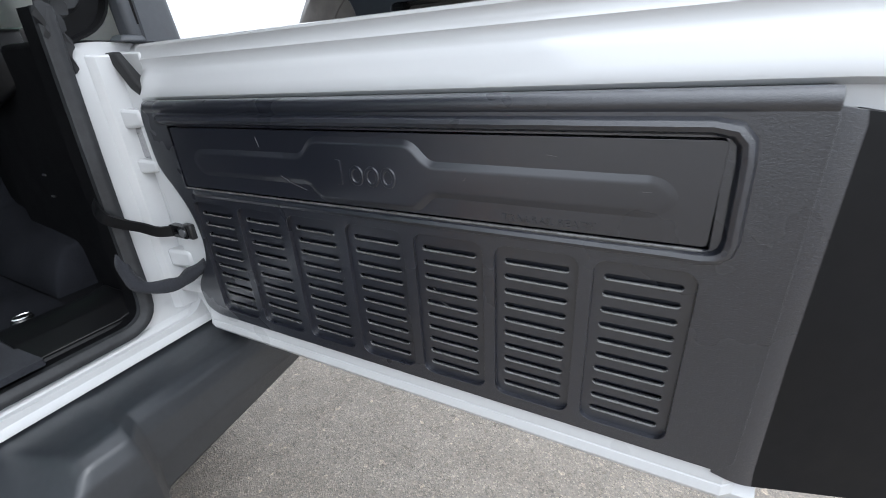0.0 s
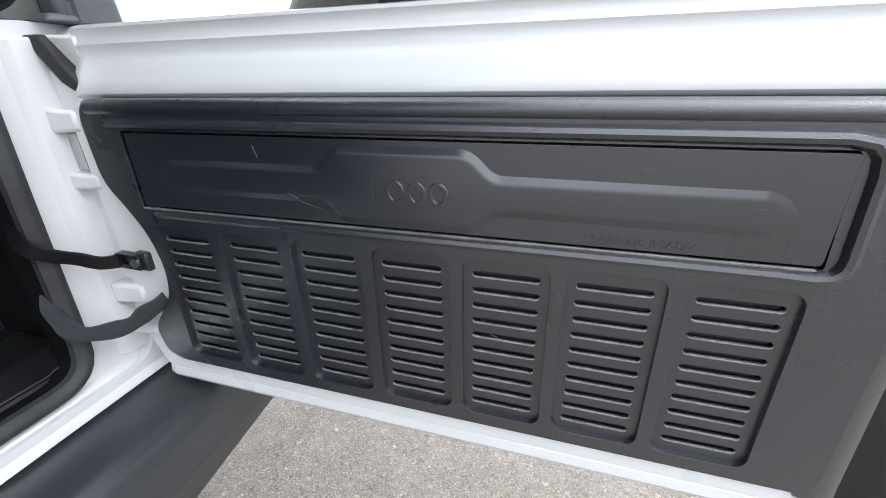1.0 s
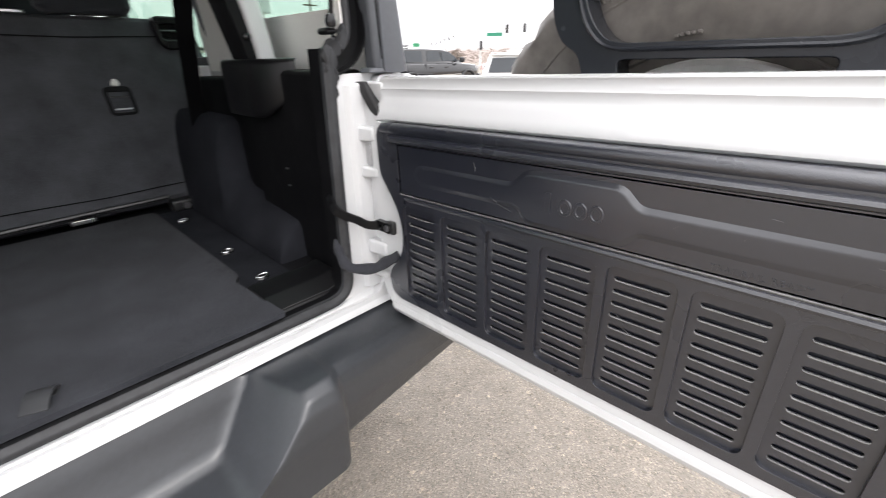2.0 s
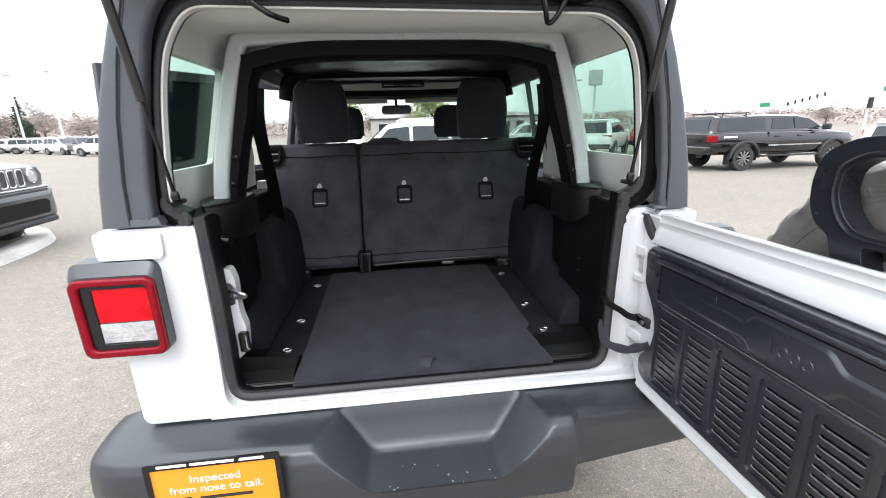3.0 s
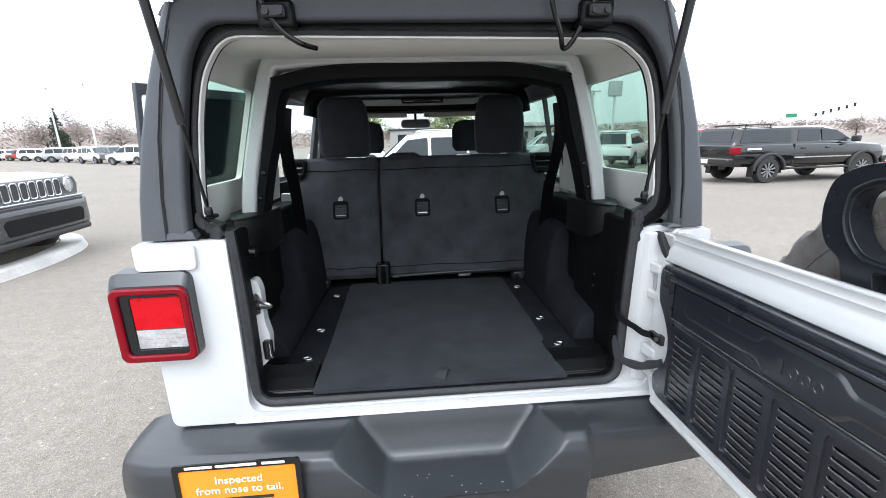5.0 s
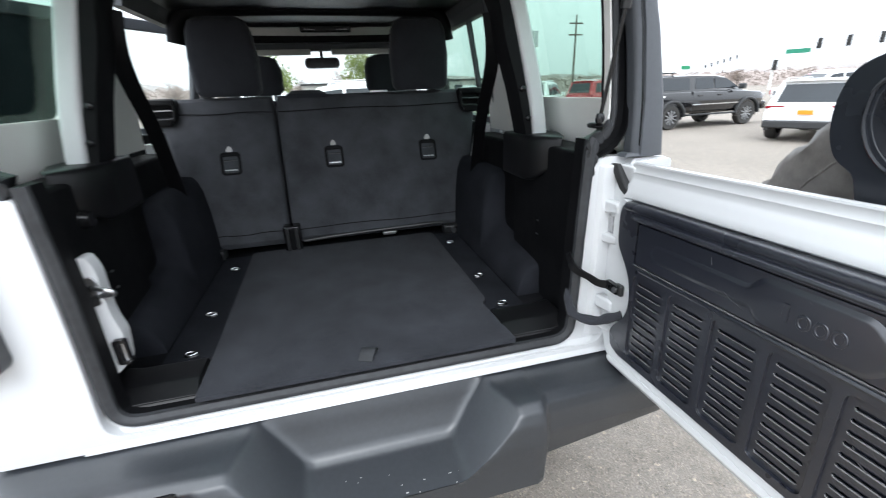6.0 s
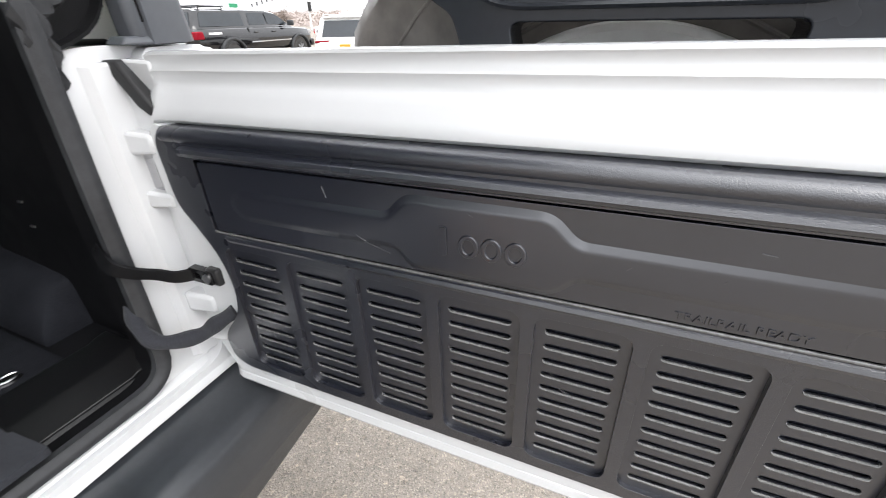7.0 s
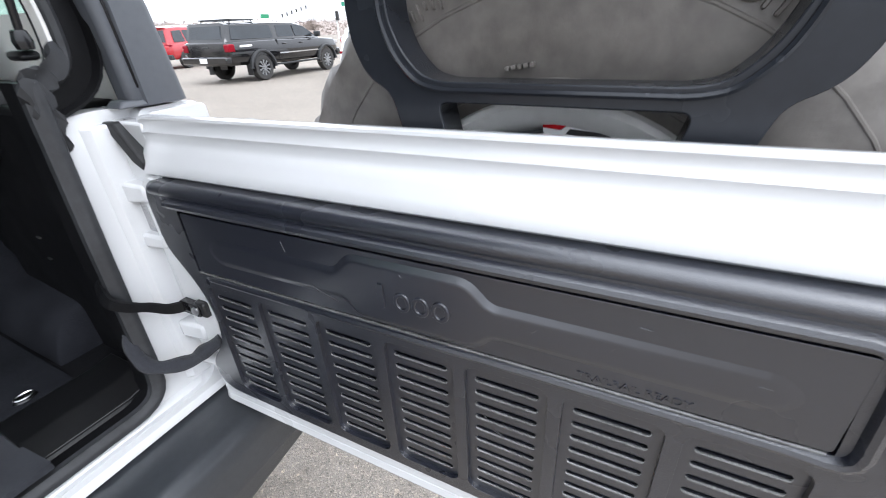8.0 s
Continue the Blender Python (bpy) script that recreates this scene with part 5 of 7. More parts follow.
def end_rings(pts):
    return [[(FX + x, y + dy, z + (y + 0.86) * (0.20 if z > 1 else 0.25)) for x, y in pts] for z, dy in ((1.216, 0.004), (1.206, 0.002), (1.0, 0.0), (0.845, -0.004), (0.822, -0.006))]


gpart("trim_end", loft(B(), end_rings(bend + [(0.012, tip[1]), (0.012, -0.848)])), TRIM, trim, angle=60)
# The turned-away end's shade is put in as a blacker material.
gpart("shaded_trim_end", loft(B(), end_rings([(tip[0] - 0.0004, tip[1] + 0.001), (0.086, -1.045), (0.092, -1.046), (0.03, tip[1])])), PADDING, trim, "turned-away end of the trim, shaded with a blacker plastic")
bm = loft(B(), [[(x, y, z) for x, z in ((x0 + 0.02, 0.80), (x0, 1.285 - d), (x0 + 0.01, 1.308 - d), (0.735, 1.305 - d), (0.745, 1.28 - d), (0.745, 0.80))] for y, x0, d in ((-0.89, 0.667, 0.0), (-0.97, 0.700, 0.014), (-1.05, 0.728, 0.04))])
gpart("gate_end", bm, WHITE, gate, bevel=0.006)
# the rolled upper edge and the bead round the flap
prof = [(0.662, 1.2270)] + [(0.6430 + 0.0115 * math.cos(radians(q)), 1.2172 + 0.0110 * math.sin(radians(q))) for q in range(70, 242, 10)] + [(0.648, 1.2060)]
bm = loft(B(), [[(x, y, z) for x, z in prof] for y in (0.004, -0.03, -0.5, -0.84, -0.866)])
gpart("rolled_edge", bm, TRIM, trim)
bead = [(-0.03, 1.1995), (-0.40, 1.1995), (-0.790, 1.1995), (-0.8075, 1.196), (-0.8155, 1.187), (-0.818, 1.172), (-0.8205, 1.10), (-0.8185, 1.090), (-0.812, 1.0835), (-0.800, 1.0810), (-0.775, 1.0805), (-0.70, 1.0805), (-0.40, 1.0805), (-0.07, 1.0805), (-0.05, 1.0805)]
bm = sweep(B(), [(FX + (0.0050 * min(1.0, max(0.0, (y + 0.820) / 0.045)) + (0.006 if y > -0.06 else 0.0)) * (z < 1.1), y, z) for y, z in bead], [(-0.0080, 0.006), (-0.0072, -0.001), (-0.0042, -0.0068), (0.0, -0.0085), (0.0042, -0.0068), (0.0072, -0.001), (0.0080, 0.006)], (1, 0, 0))
gpart("flap_bead", bm, TRIM, trim)
# The bright line under the flap is a highlight painted in a pale colour.
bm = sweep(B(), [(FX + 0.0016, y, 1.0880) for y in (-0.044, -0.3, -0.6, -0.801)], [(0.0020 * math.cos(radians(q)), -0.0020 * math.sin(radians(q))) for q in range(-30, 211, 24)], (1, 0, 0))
gpart("bay_lip", bm, LIP, trim, "edge below the flap, its highlight painted pale")
# backing behind the vents, and the vents themselves
bm = box(B(), 0.652, 0.655, -0.86, -0.02, 0.835, 1.20)
gpart("trim_backing", bm, GLOSSBLK, trim)


def vent(y):
    """The sunk face of a vent with ten long slots, a floor behind them and a rolled lip below each."""
    cy, cz = y + VW / 2, (VT + VB) / 2
    pitch, w, h = (VT - VB) / 9, VW + 0.002, VT - VB + 0.014
    face = FX + 0.0062
    bm = plate(B(), rrect(cy, cz, VW + 0.029, h + 0.029, 0.016, 4), [rrect(cy, VT - i * pitch - 0.0018, w, 0.0070, 0.0034, 4) for i in range(10)], yz(face), (0.005, 0, 0))
    gpart("vent", bm, FLAP, trim, "black slotted vent", bevel=0.0009, segs=2, smooth=False)
    gpart("slot_floor", box(B(), face + 0.0065, face + 0.008, cy - w / 2, cy + w / 2, VB - 0.012, VT + 0.006), FLAP, trim)
    # Each lip carries its highlight as a pale base colour.
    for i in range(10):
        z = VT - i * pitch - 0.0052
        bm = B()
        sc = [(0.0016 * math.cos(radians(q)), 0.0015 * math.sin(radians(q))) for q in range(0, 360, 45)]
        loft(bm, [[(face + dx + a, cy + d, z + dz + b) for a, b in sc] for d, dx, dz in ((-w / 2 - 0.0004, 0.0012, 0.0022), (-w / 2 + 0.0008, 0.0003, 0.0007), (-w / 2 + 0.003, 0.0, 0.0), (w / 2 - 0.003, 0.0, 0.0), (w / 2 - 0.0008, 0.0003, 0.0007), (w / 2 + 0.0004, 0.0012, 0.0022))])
        gpart("slot_lip", bm, LIP, trim, "lower lip of a slot, its highlight painted pale")


for y in VY:
    vent(y)

# flap with its pressed shapes
bm = plate(B(), rounded([(-0.052, 1.188), (-0.804, 1.188), (-0.8035, 1.093), (-0.052, 1.093)], 0.005), [], yz(FX - 0.001), (0.012, 0, 0))
flap = gpart("storage_flap", bm, FLAP, trim, "smooth black fold-down flap", bevel=0.003, segs=3)


def grown(loop, d):
    """A closed 2D loop moved outwards by d along its normals."""
    P = [Vector(p) for p in loop]
    k = len(P)
    turn = 1 if sum(P[i - 1].x * P[i].y - P[i].x * P[i - 1].y for i in range(k)) > 0 else -1
    out = []
    for i in range(k):
        e = P[(i + 1) % k] - P[i - 1]
        n = Vector((e.y, -e.x)).normalized() * turn
        out.append(P[i] + n * d)
    return out


# the middle of the flap stands proud, and two long ribs run off it
def fade(y):
    """Height of the pressing along the flap: the ribs sink into it towards their far ends."""
    return 1.0 - 0.85 * min(1.0, max(0.0, (-0.524 - y) / 0.25, (y + 0.327) / 0.23))


boss = rounded([(-0.350, 1.176), (-0.497, 1.176), (-0.521, 1.1515), (-0.757, 1.1500), (-0.772, 1.1360), (-0.757, 1.1210), (-0.523, 1.1210), (-0.503, 1.100), (-0.352, 1.100), (-0.337, 1.1215), (-0.110, 1.1205), (-0.095, 1.136), (-0.110, 1.1510), (-0.328, 1.1525)], 0.012, 5)
slope = ((0.0065, -0.1), (0.0055, 0.04), (0.0035, 0.25), (0.0, 0.75), (-0.002, 0.95), (-0.0045, 1.0))
bm = loft(B(), [[(-0.0044 * k, p.x, p.y) for p in grown(boss, d)] for d, k in slope])
for y in (-0.524, -0.327):
    bmesh.ops.bisect_plane(bm, geom=bm.verts[:] + bm.edges[:] + bm.faces[:], plane_co=(0, y, 0), plane_no=(0, 1, 0))
for v in bm.verts:
    v.co.x = FX - 0.001 + v.co.x * fade(v.co.y)
gpart("centre_boss", bm, FLAP, flap)
# raised maker's mark as plain shapes
MX = FX - 0.0054
for y, kind in ((-0.3925, 0), (-0.4195, 1), (-0.4430, 1), (-0.4670, 1)):
    if kind == 0:
        bm = plate(B(), rrect(y, 1.138, 0.0085, 0.032, 0.002), [], yz(MX - 0.0026), (0.003, 0, 0))
    else:
        bm = sweep(B(), [(MX, y + 0.0085 * math.cos(a), 1.135 + 0.0105 * math.sin(a)) for a in [i / 16 * math.tau for i in range(16)]], [(-0.0028, 0.001), (-0.0022, -0.0018), (0.0022, -0.0018), (0.0028, 0.001)], (1, 0, 0), closed=True)
    gpart("raised_mark", bm, FLAP, flap, bevel=0.0006, segs=1)
W = GM @ Matrix.Translation((FX - 0.0014, -0.6585, 1.1005)) @ Matrix(((0, 0, -1, 0), (-1, 0, 0, 0), (0, 1, 0, 0), (0, 0, 0, 1)))
words("lettering", "TRAILRAIL READY", 0.0105, FLAP, flap, W, 0.0008, width=0.098)
# scratches on flap and vents
rnd = random.Random(4)
SCR = plain("scratch", (0.10, 0.10, 0.105), 0.6)
for y, z, dy, dz in ((-0.245, 1.178, -0.004, -0.014), (-0.300, 1.150, -0.03, -0.018), (-0.285, 1.150, -0.02, -0.012), (-0.290, 1.118, -0.035, -0.010), (-0.285, 1.126, -0.012, -0.006), (-0.565, 1.138, -0.004, 0.004), (-0.637, 1.140, -0.002, 0.003), (-0.745, 1.140, -0.008, 0.0), (-0.42, 1.170, -0.004, -0.002), (-0.655, 1.170, -0.01, -0.001)):
    bm = B()
    n = Vector((0, -dz, dy)).normalized() * 0.0005
    sx = FX - 0.0014 - (0.0044 * fade(y) if (-0.5 < y < -0.34 or 1.122 < z < 1.15) else 0.0004)
    p, q = Vector((sx, y, z)), Vector((sx, y + dy, z + dz))
    prism(bm, [p - n, q - n * 0.3, q + n * 0.3, p + n], (0.004, 0, 0))
    gpart("scratch_mark", bm, SCR, flap)
bm = B()
for (y, z), (y2, z2) in (((-0.510, 0.985), (-0.522, 0.965)), ((-0.522, 0.965), (-0.545, 0.953)), ((-0.535, 0.958), (-0.548, 0.950))):
    prism(bm, [(FX + 0.0079, y, z), (FX + 0.0079, y2, z2), (FX + 0.0079, y2, z2 + 0.0012), (FX + 0.0079, y, z + 0.0012)], (0.002, 0, 0))
gpart("scratch_mark", bm, SCR, trim)

# ---- check strap, wiring sleeve ----
pts = [(0.604, 0.190, 1.078), (0.580, 0.150, 1.074), (0.561, 0.112, 1.062), (0.556, 0.086, 1.045), (0.575, 0.073, 1.028), (0.598, 0.069, 1.014), (0.620, 0.062, 0.998), (0.640, 0.050, 0.994)]
bm = sweep(B(), smoothed(pts, 4), [(-0.010, -0.003), (0.010, -0.003), (0.010, 0.003), (-0.010, 0.003)], (1, 0.6, 0))
strap = part("check_strap", bm, INNER, wagon, "black check strap with a steel buckle")
bm = plate(B(), rrect(0.030, 0.993, 0.050, 0.024, 0.005), [rrect(0.036, 0.993, 0.014, 0.010, 0.002)], yz(0.637), (0.012, 0, 0))
bm.transform(Matrix.Translation((0, 0, 0.003)))
part("buckle", bm, GLOSSBLK, strap, "black buckle", bevel=0.003)
bm = cyl(B(), (0.634, 0.015, 0.996), (0.65, 0.015, 0.996), 0.008, 12)
part("strap_bolt", bm, STEEL, strap)
bm = box(B(), 0.640, 0.662, -0.005, 0.020, 0.982, 1.012)
part("strap_anchor", bm, DARKSTEEL, strap, bevel=0.004)
bm = tube(B(), smoothed([(0.590, 0.140, 0.975), (0.571, 0.114, 0.958), (0.559, 0.092, 0.930), (0.570, 0.074, 0.902), (0.608, 0.038, 0.898), (0.630, 0.015, 0.915), (0.652, -0.008, 0.930)], 5), [0.0125 + 0.0014 * math.sin(i * 1.1) for i in range(31)], 12)
part("wiring_sleeve", bm, FABRIC, wagon, "black cloth wiring sleeve")

# ---- spare wheel on its carrier behind the gate ----
CY = -0.538
half = [(0.13, 0.85), (0.145, 1.20), (0.172, 1.316), (0.182, 1.346), (0.212, 1.363), (0.228, 1.395), (0.233, 1.44), (0.222, 1.495), (0.16, 1.525)]
carrier_out = rounded([(CY + a, z) for a, z in half] + [(CY - a, z) for a, z in reversed(half)], [0.02, 0.05, 0.03, 0.012, 0.02, 0.02, 0.03, 0.04, 0.03, 0.03, 0.04, 0.03, 0.02, 0.02, 0.012, 0.03, 0.05, 0.02], 4)
half = [(0.115, 1.359), (0.140, 1.364), (0.164, 1.388), (0.180, 1.424), (0.177, 1.466), (0.138, 1.490)]
hole_up = rounded([(CY + a, z) for a, z in half] + [(CY - a, z) for a, z in reversed(half)], 0.016, 4)
half_rim = [(CY + a, z) for a, z in ((0.118, 1.351), (0.146, 1.357), (0.172, 1.383), (0.188, 1.422), (0.185, 1.472), (0.142, 1.498))]
half_rim += [(2 * CY - y, z) for y, z in reversed(half_rim)]
hole_lo = rounded([(CY + 0.085, 1.20), (CY + 0.112, 1.30), (CY + 0.122, 1.338), (CY - 0.122, 1.338), (CY - 0.112, 1.30), (CY - 0.085, 1.20)], 0.012, 4)
bm = plate(B(), carrier_out, [hole_up, hole_lo], yz(0.735), (0.045, 0, 0))
carrier = part("spare_carrier", bm, CARRIER, wagon, "black moulded spare-wheel carrier", bevel=0.012, segs=3)
bm = sweep(B(), [(0.733, y, z) for y, z in rounded(half_rim, 0.016, 4)], [(-0.0035, 0.004), (-0.0028, -0.0012), (0.0, -0.0030), (0.0028, -0.0012), (0.0035, 0.004)], (1, 0, 0), closed=True)
part("carrier_rim", bm, CARRIER, carrier)
bm = box(B(), 0.775, 0.90, CY - 0.09, CY + 0.09, 1.02, 1.20)
spare = part("spare_wheel", bm, DARKSTEEL, wagon, "dusty spare wheel on the gate")
wheel(spare, (0.918, -0.53, 1.108), 1, TYREDUST, R=0.412, rim_r=0.215)
RIMPAINT = surface("pale_rim_paint", (0.60, 0.59, 0.57), (0.72, 0.71, 0.69), 0.4)
bm = lathe(B(), [(0.232, 0.012), (0.229, -0.003), (0.222, -0.007), (0.214, -0.004), (0.205, 0.002), (0.198, 0.008), (0.190, 0.030), (0.186, 0.10)], Matrix.Translation((0.794, -0.53, 1.108)) @ Matrix.Rotation(radians(90), 4, "Y"), 64)
part("rim_lip", bm, RIMPAINT, spare, "bright rim edge")
for r in (0.248, 0.338):
    bm = lathe(B(), [(r - 0.003, 0.001), (r - 0.0012, -0.0028), (r + 0.0012, -0.0028), (r + 0.003, 0.001)], Matrix.Translation((0.792, -0.53, 1.108)) @ Matrix.Rotation(radians(90), 4, "Y"), 48)
    part("sidewall_rib", bm, TYREDUST, spare)
# moulded marks on the sidewall, as plain raised shapes
def side_mark(ang, r0, r1, wide, ring=False):
    M = Matrix.Translation((0.7885, -0.53, 1.108)) @ Matrix.Rotation(radians(ang), 4, "X")
    if ring:
        rm = (r0 + r1) / 2
        pts = [(0, wide / 2 * math.cos(q), rm + (r1 - r0) / 2 * math.sin(q)) for q in [i / 20 * math.tau for i in range(20)]]
        bm = sweep(B(), pts, [(-0.0022, 0.004), (-0.0016, -0.0014), (0.0016, -0.0014), (0.0022, 0.004)], (1, 0, 0), closed=True)
    else:
        bm = box(B(), -0.0014, 0.006, -wide / 2, wide / 2, r0, r1)
    bm.transform(M)
    part("sidewall_mark", bm, TYREDUST, spare, bevel=0.0008, segs=1)


for ang in (13, 19, 25):
    side_mark(ang, 0.348, 0.372, 0.030, True)
    side_mark(ang, 0.354, 0.366, 0.014, True)
for ang in (10, 16, 22, 28, 30, 32):
    side_mark(ang, 0.347, 0.373, 0.004)
for ang in (-12, -10.5, -9, -7.5, -6):
    side_mark(ang, 0.262, 0.267, 0.005)
for i in range(16):
    side_mark(-9 - 1.5 * i, 0.345 + 0.004 * (i % 3), 0.365 - 0.003 * (i % 2), 0.0022)
# tilted warning label inside the rim: red corner, pale field, dark line of print
lab = Matrix.Translation((0.800, -0.516, 1.3160)) @ Matrix.Rotation(radians(4), 4, "X") @ Matrix.Diagonal((1, 1.05, 1.05, 1))
for pts, x, mat in (((( 0.0, 0.0), (-0.020, 0.0), (-0.026, -0.006), (-0.020, -0.011), (-0.001, -0.011)), 0.0, RED),
                    (((-0.020, 0.0), (-0.074, 0.0), (-0.086, -0.004), (-0.028, -0.003)), 0.0, RED),
                    (((-0.001, -0.0115), (-0.021, -0.0115), (-0.027, -0.0065), (-0.030, -0.0035), (-0.092, -0.0045), (-0.087, -0.022), (-0.004, -0.022)), 0.001, PRINTW),
                    (((-0.030, -0.009), (-0.088, -0.009), (-0.086, -0.015), (-0.026, -0.015)), 0.0, PRINTB)):
    bm = prism(B(), [lab @ Vector((x, y, z)) for y, z in pts], (0.004, 0, 0))
    part("warning_label", bm, mat, spare, "red, white and black warning label")

# ---- loose cargo mat with its pull tab ----
mat_thing = thing("cargo_mat", (0.01, 0.55, 0.845), "black carpet cargo mat lying on the load floor", "mat")
pts = rounded([(-0.385, 0.083), (0.402, 0.083), (0.385, 0.30), (0.405, 0.33), (0.400, 1.055), (-0.400, 1.055), (-0.385, 0.33)], [0.004, 0.004, 0.004, 0.02, 0.03, 0.03, 0.02])
bm = plate(B(), [(x, y) for x, y in pts], [], lambda a, b: (a, b, 0.8455), (0, 0, 0.012))
part("mat", bm, MAT, mat_thing, bevel=0.004)
strip = [(0.000, 0.104, 0.8600), (0.006, 0.118, 0.8690), (0.012, 0.131, 0.8740), (0.018, 0.144, 0.8720), (0.021, 0.152, 0.8660), (0.020, 0.150, 0.8605), (0.014, 0.138, 0.8585)]
bm = loft(B(), [[(x - 0.017, y + 0.007, z), (x + 0.017, y - 0.007, z), (x + 0.017, y - 0.007, z - 0.0022), (x - 0.017, y + 0.007, z - 0.0022)] for x, y, z in strip])
part("pull_tab", bm, SEALR, mat_thing, "folded black webbing pull tab", bevel=0.0006)

# ---- other vehicles on the lot ----
def paint(name, c, rough=0.25):
    lo = tuple(v * 0.92 for v in c)
    return surface(name, lo, c, rough, coat=0.8, coarse=1.5, rough_var=0.04)


P_WHITE = paint("lot_white_paint", (0.80, 0.80, 0.80))
P_BLACK = paint("lot_black_paint", (0.005, 0.005, 0.006), 0.10)
P_RED = paint("lot_red_paint", (0.40, 0.022, 0.028))
P_GREY = paint("lot_grey_paint", (0.060, 0.064, 0.070), 0.35)
P_SILVER = paint("lot_silver_paint", (0.42, 0.43, 0.44))
P_DARK = paint("lot_charcoal_paint", (0.035, 0.037, 0.042))
CHROME = surface("chrome", (0.62, 0.63, 0.64), (0.74, 0.75, 0.76), 0.12, 1.0)
BLKPL = surface("lot_black_plastic", (0.02, 0.021, 0.022), (0.035, 0.036, 0.038), 0.55)


RIMGREY = surface("dull_rim_paint", (0.22, 0.225, 0.23), (0.34, 0.345, 0.35), 0.4, 0.4)


def small_wheel(root, x, y, R, rim_mat, s, spokes=10, W=0.24):
    h = W / 2
    m = Matrix.Translation((x, y, R)) @ Matrix.Rotation(radians(90 * s), 4, "Y")
    bm = lathe(B(), [(R * 0.60, -h), (R * 0.95, -h), (R, -h * 0.7), (R, h * 0.7), (R * 0.95, h), (R * 0.66, h), (R * 0.62, h * 0.8)], m, 28)
    w = part("wheel", bm, TYRE, root, "black tyre on a bright rim")
    bm = lathe(B(), [(0.0, h * 0.72), (R * 0.14, h * 0.75), (R * 0.15, h * 0.5), (R * 0.56, h * 0.35), (R * 0.58, h * 0.86), (R * 0.64, h * 0.93), (R * 0.64, h * 0.6)], m, 28)
    part("rim_barrel", bm, BLKPL, w)
    bm = B()
    for i in range(spokes):
        mm = m @ Matrix.Rotation(i / spokes * math.tau, 4, "Z")
        prism(bm, [mm @ Vector(p) for p in ((0.02, -0.014, h * 0.70), (R * 0.60, -0.024, h * 0.80), (R * 0.60, 0.024, h * 0.80), (0.02, 0.014, h * 0.70))], m.to_3x3() @ Vector((0, 0, 0.035)))
    part("rim", bm, rim_mat, w)
    return w


def vehicle(name, label, m, mat, body, cabin, wheels, R, side_windows, rim=RIMGREY, group="", flare=None, front=None, rear=None, cabin_mat=None):
    """A parked vehicle, y ahead. body: (y, half width, foot, top); cabin: (y, half width below, half width above, z below, z above)."""
    root = thing(name, label=label, category="car", group=group, m=m)
    rg = []
    for y, w, z0, z1 in body:
        h = z1 - z0
        rg.append([(x, y, z) for x, z in ((-w * 0.86, z0), (-w * 0.97, z0 + 0.10), (-w, z0 + h * 0.35), (-w, z0 + h * 0.62), (-w * 0.985, z0 + h * 0.80), (-w * 0.95, z1 - 0.03), (-w * 0.86, z1), (w * 0.86, z1), (w * 0.95, z1 - 0.03), (w * 0.985, z0 + h * 0.80), (w, z0 + h * 0.62), (w, z0 + h * 0.35), (w * 0.97, z0 + 0.10), (w * 0.86, z0))])
    shell = part("body", loft(B(), rg), mat, root, bevel=0.02)
    rg = [[(x, y, z) for x, z in ((-wb, z0), (-wt, z1 - 0.05), (-wt + 0.10, z1), (wt - 0.10, z1), (wt, z1 - 0.05), (wb, z0))] for y, wb, wt, z0, z1 in cabin]
    cab = part("cabin", loft(B(), rg), cabin_mat or mat, root, bevel=0.02)
    mids = [c for c in cabin if c[4] - c[3] > 0.3]
    _, wb, wt, z0, z1 = mids[len(mids) // 2]
    for s in (-1, 1):
        for win in side_windows:
            def lay(y, z, s=s):
                return (s * (wb + (wt - wb) * (z - z0) / (z1 - 0.05 - z0) + 0.010), y, z)
            part("side_window", plate(B(), rounded(win, 0.04), [], lay, (-s * 0.02, 0, 0)), DARKGLASS, cab, "dark side window")
        for y in wheels:
            w0 = max(b[1] for b in body)
            pts = [(y + R * 1.22 * math.cos(radians(a)), R * 0.95 + R * 1.20 * math.sin(radians(a))) for a in range(188, -9, -14)]
            part("wheel_arch", plate(B(), pts, [], yz(s * (w0 + 0.004)), (-s * 0.12, 0, 0)), flare or BLKPL, root)
            small_wheel(root, s * (w0 - 0.105), y, R, rim, s)
        hy = side_windows[0][0][0] if side_windows else 0
        for win in side_windows[-2:]:
            yy = min(p[0] for p in win) + 0.10
            part("door_handle", box(B(), s * (w0 - 0.005), s * (w0 + 0.025), yy, yy + 0.16, z0 - 0.16, z0 - 0.12), mat, root, bevel=0.008)
    if front:
        front(root)
    if rear:
        rear(root)
    return root


def glass_end(root, pts):
    """A pane at a sloping end of a cabin, from four corner points."""
    n = (Vector(pts[1]) - Vector(pts[0])).cross(Vector(pts[2]) - Vector(pts[0])).normalized() * 0.012
    bm = prism(B(), [Vector(p) + n for p in pts], -n * 2)
    return part("end_window", bm, DARKGLASS, root, "dark sloping window")


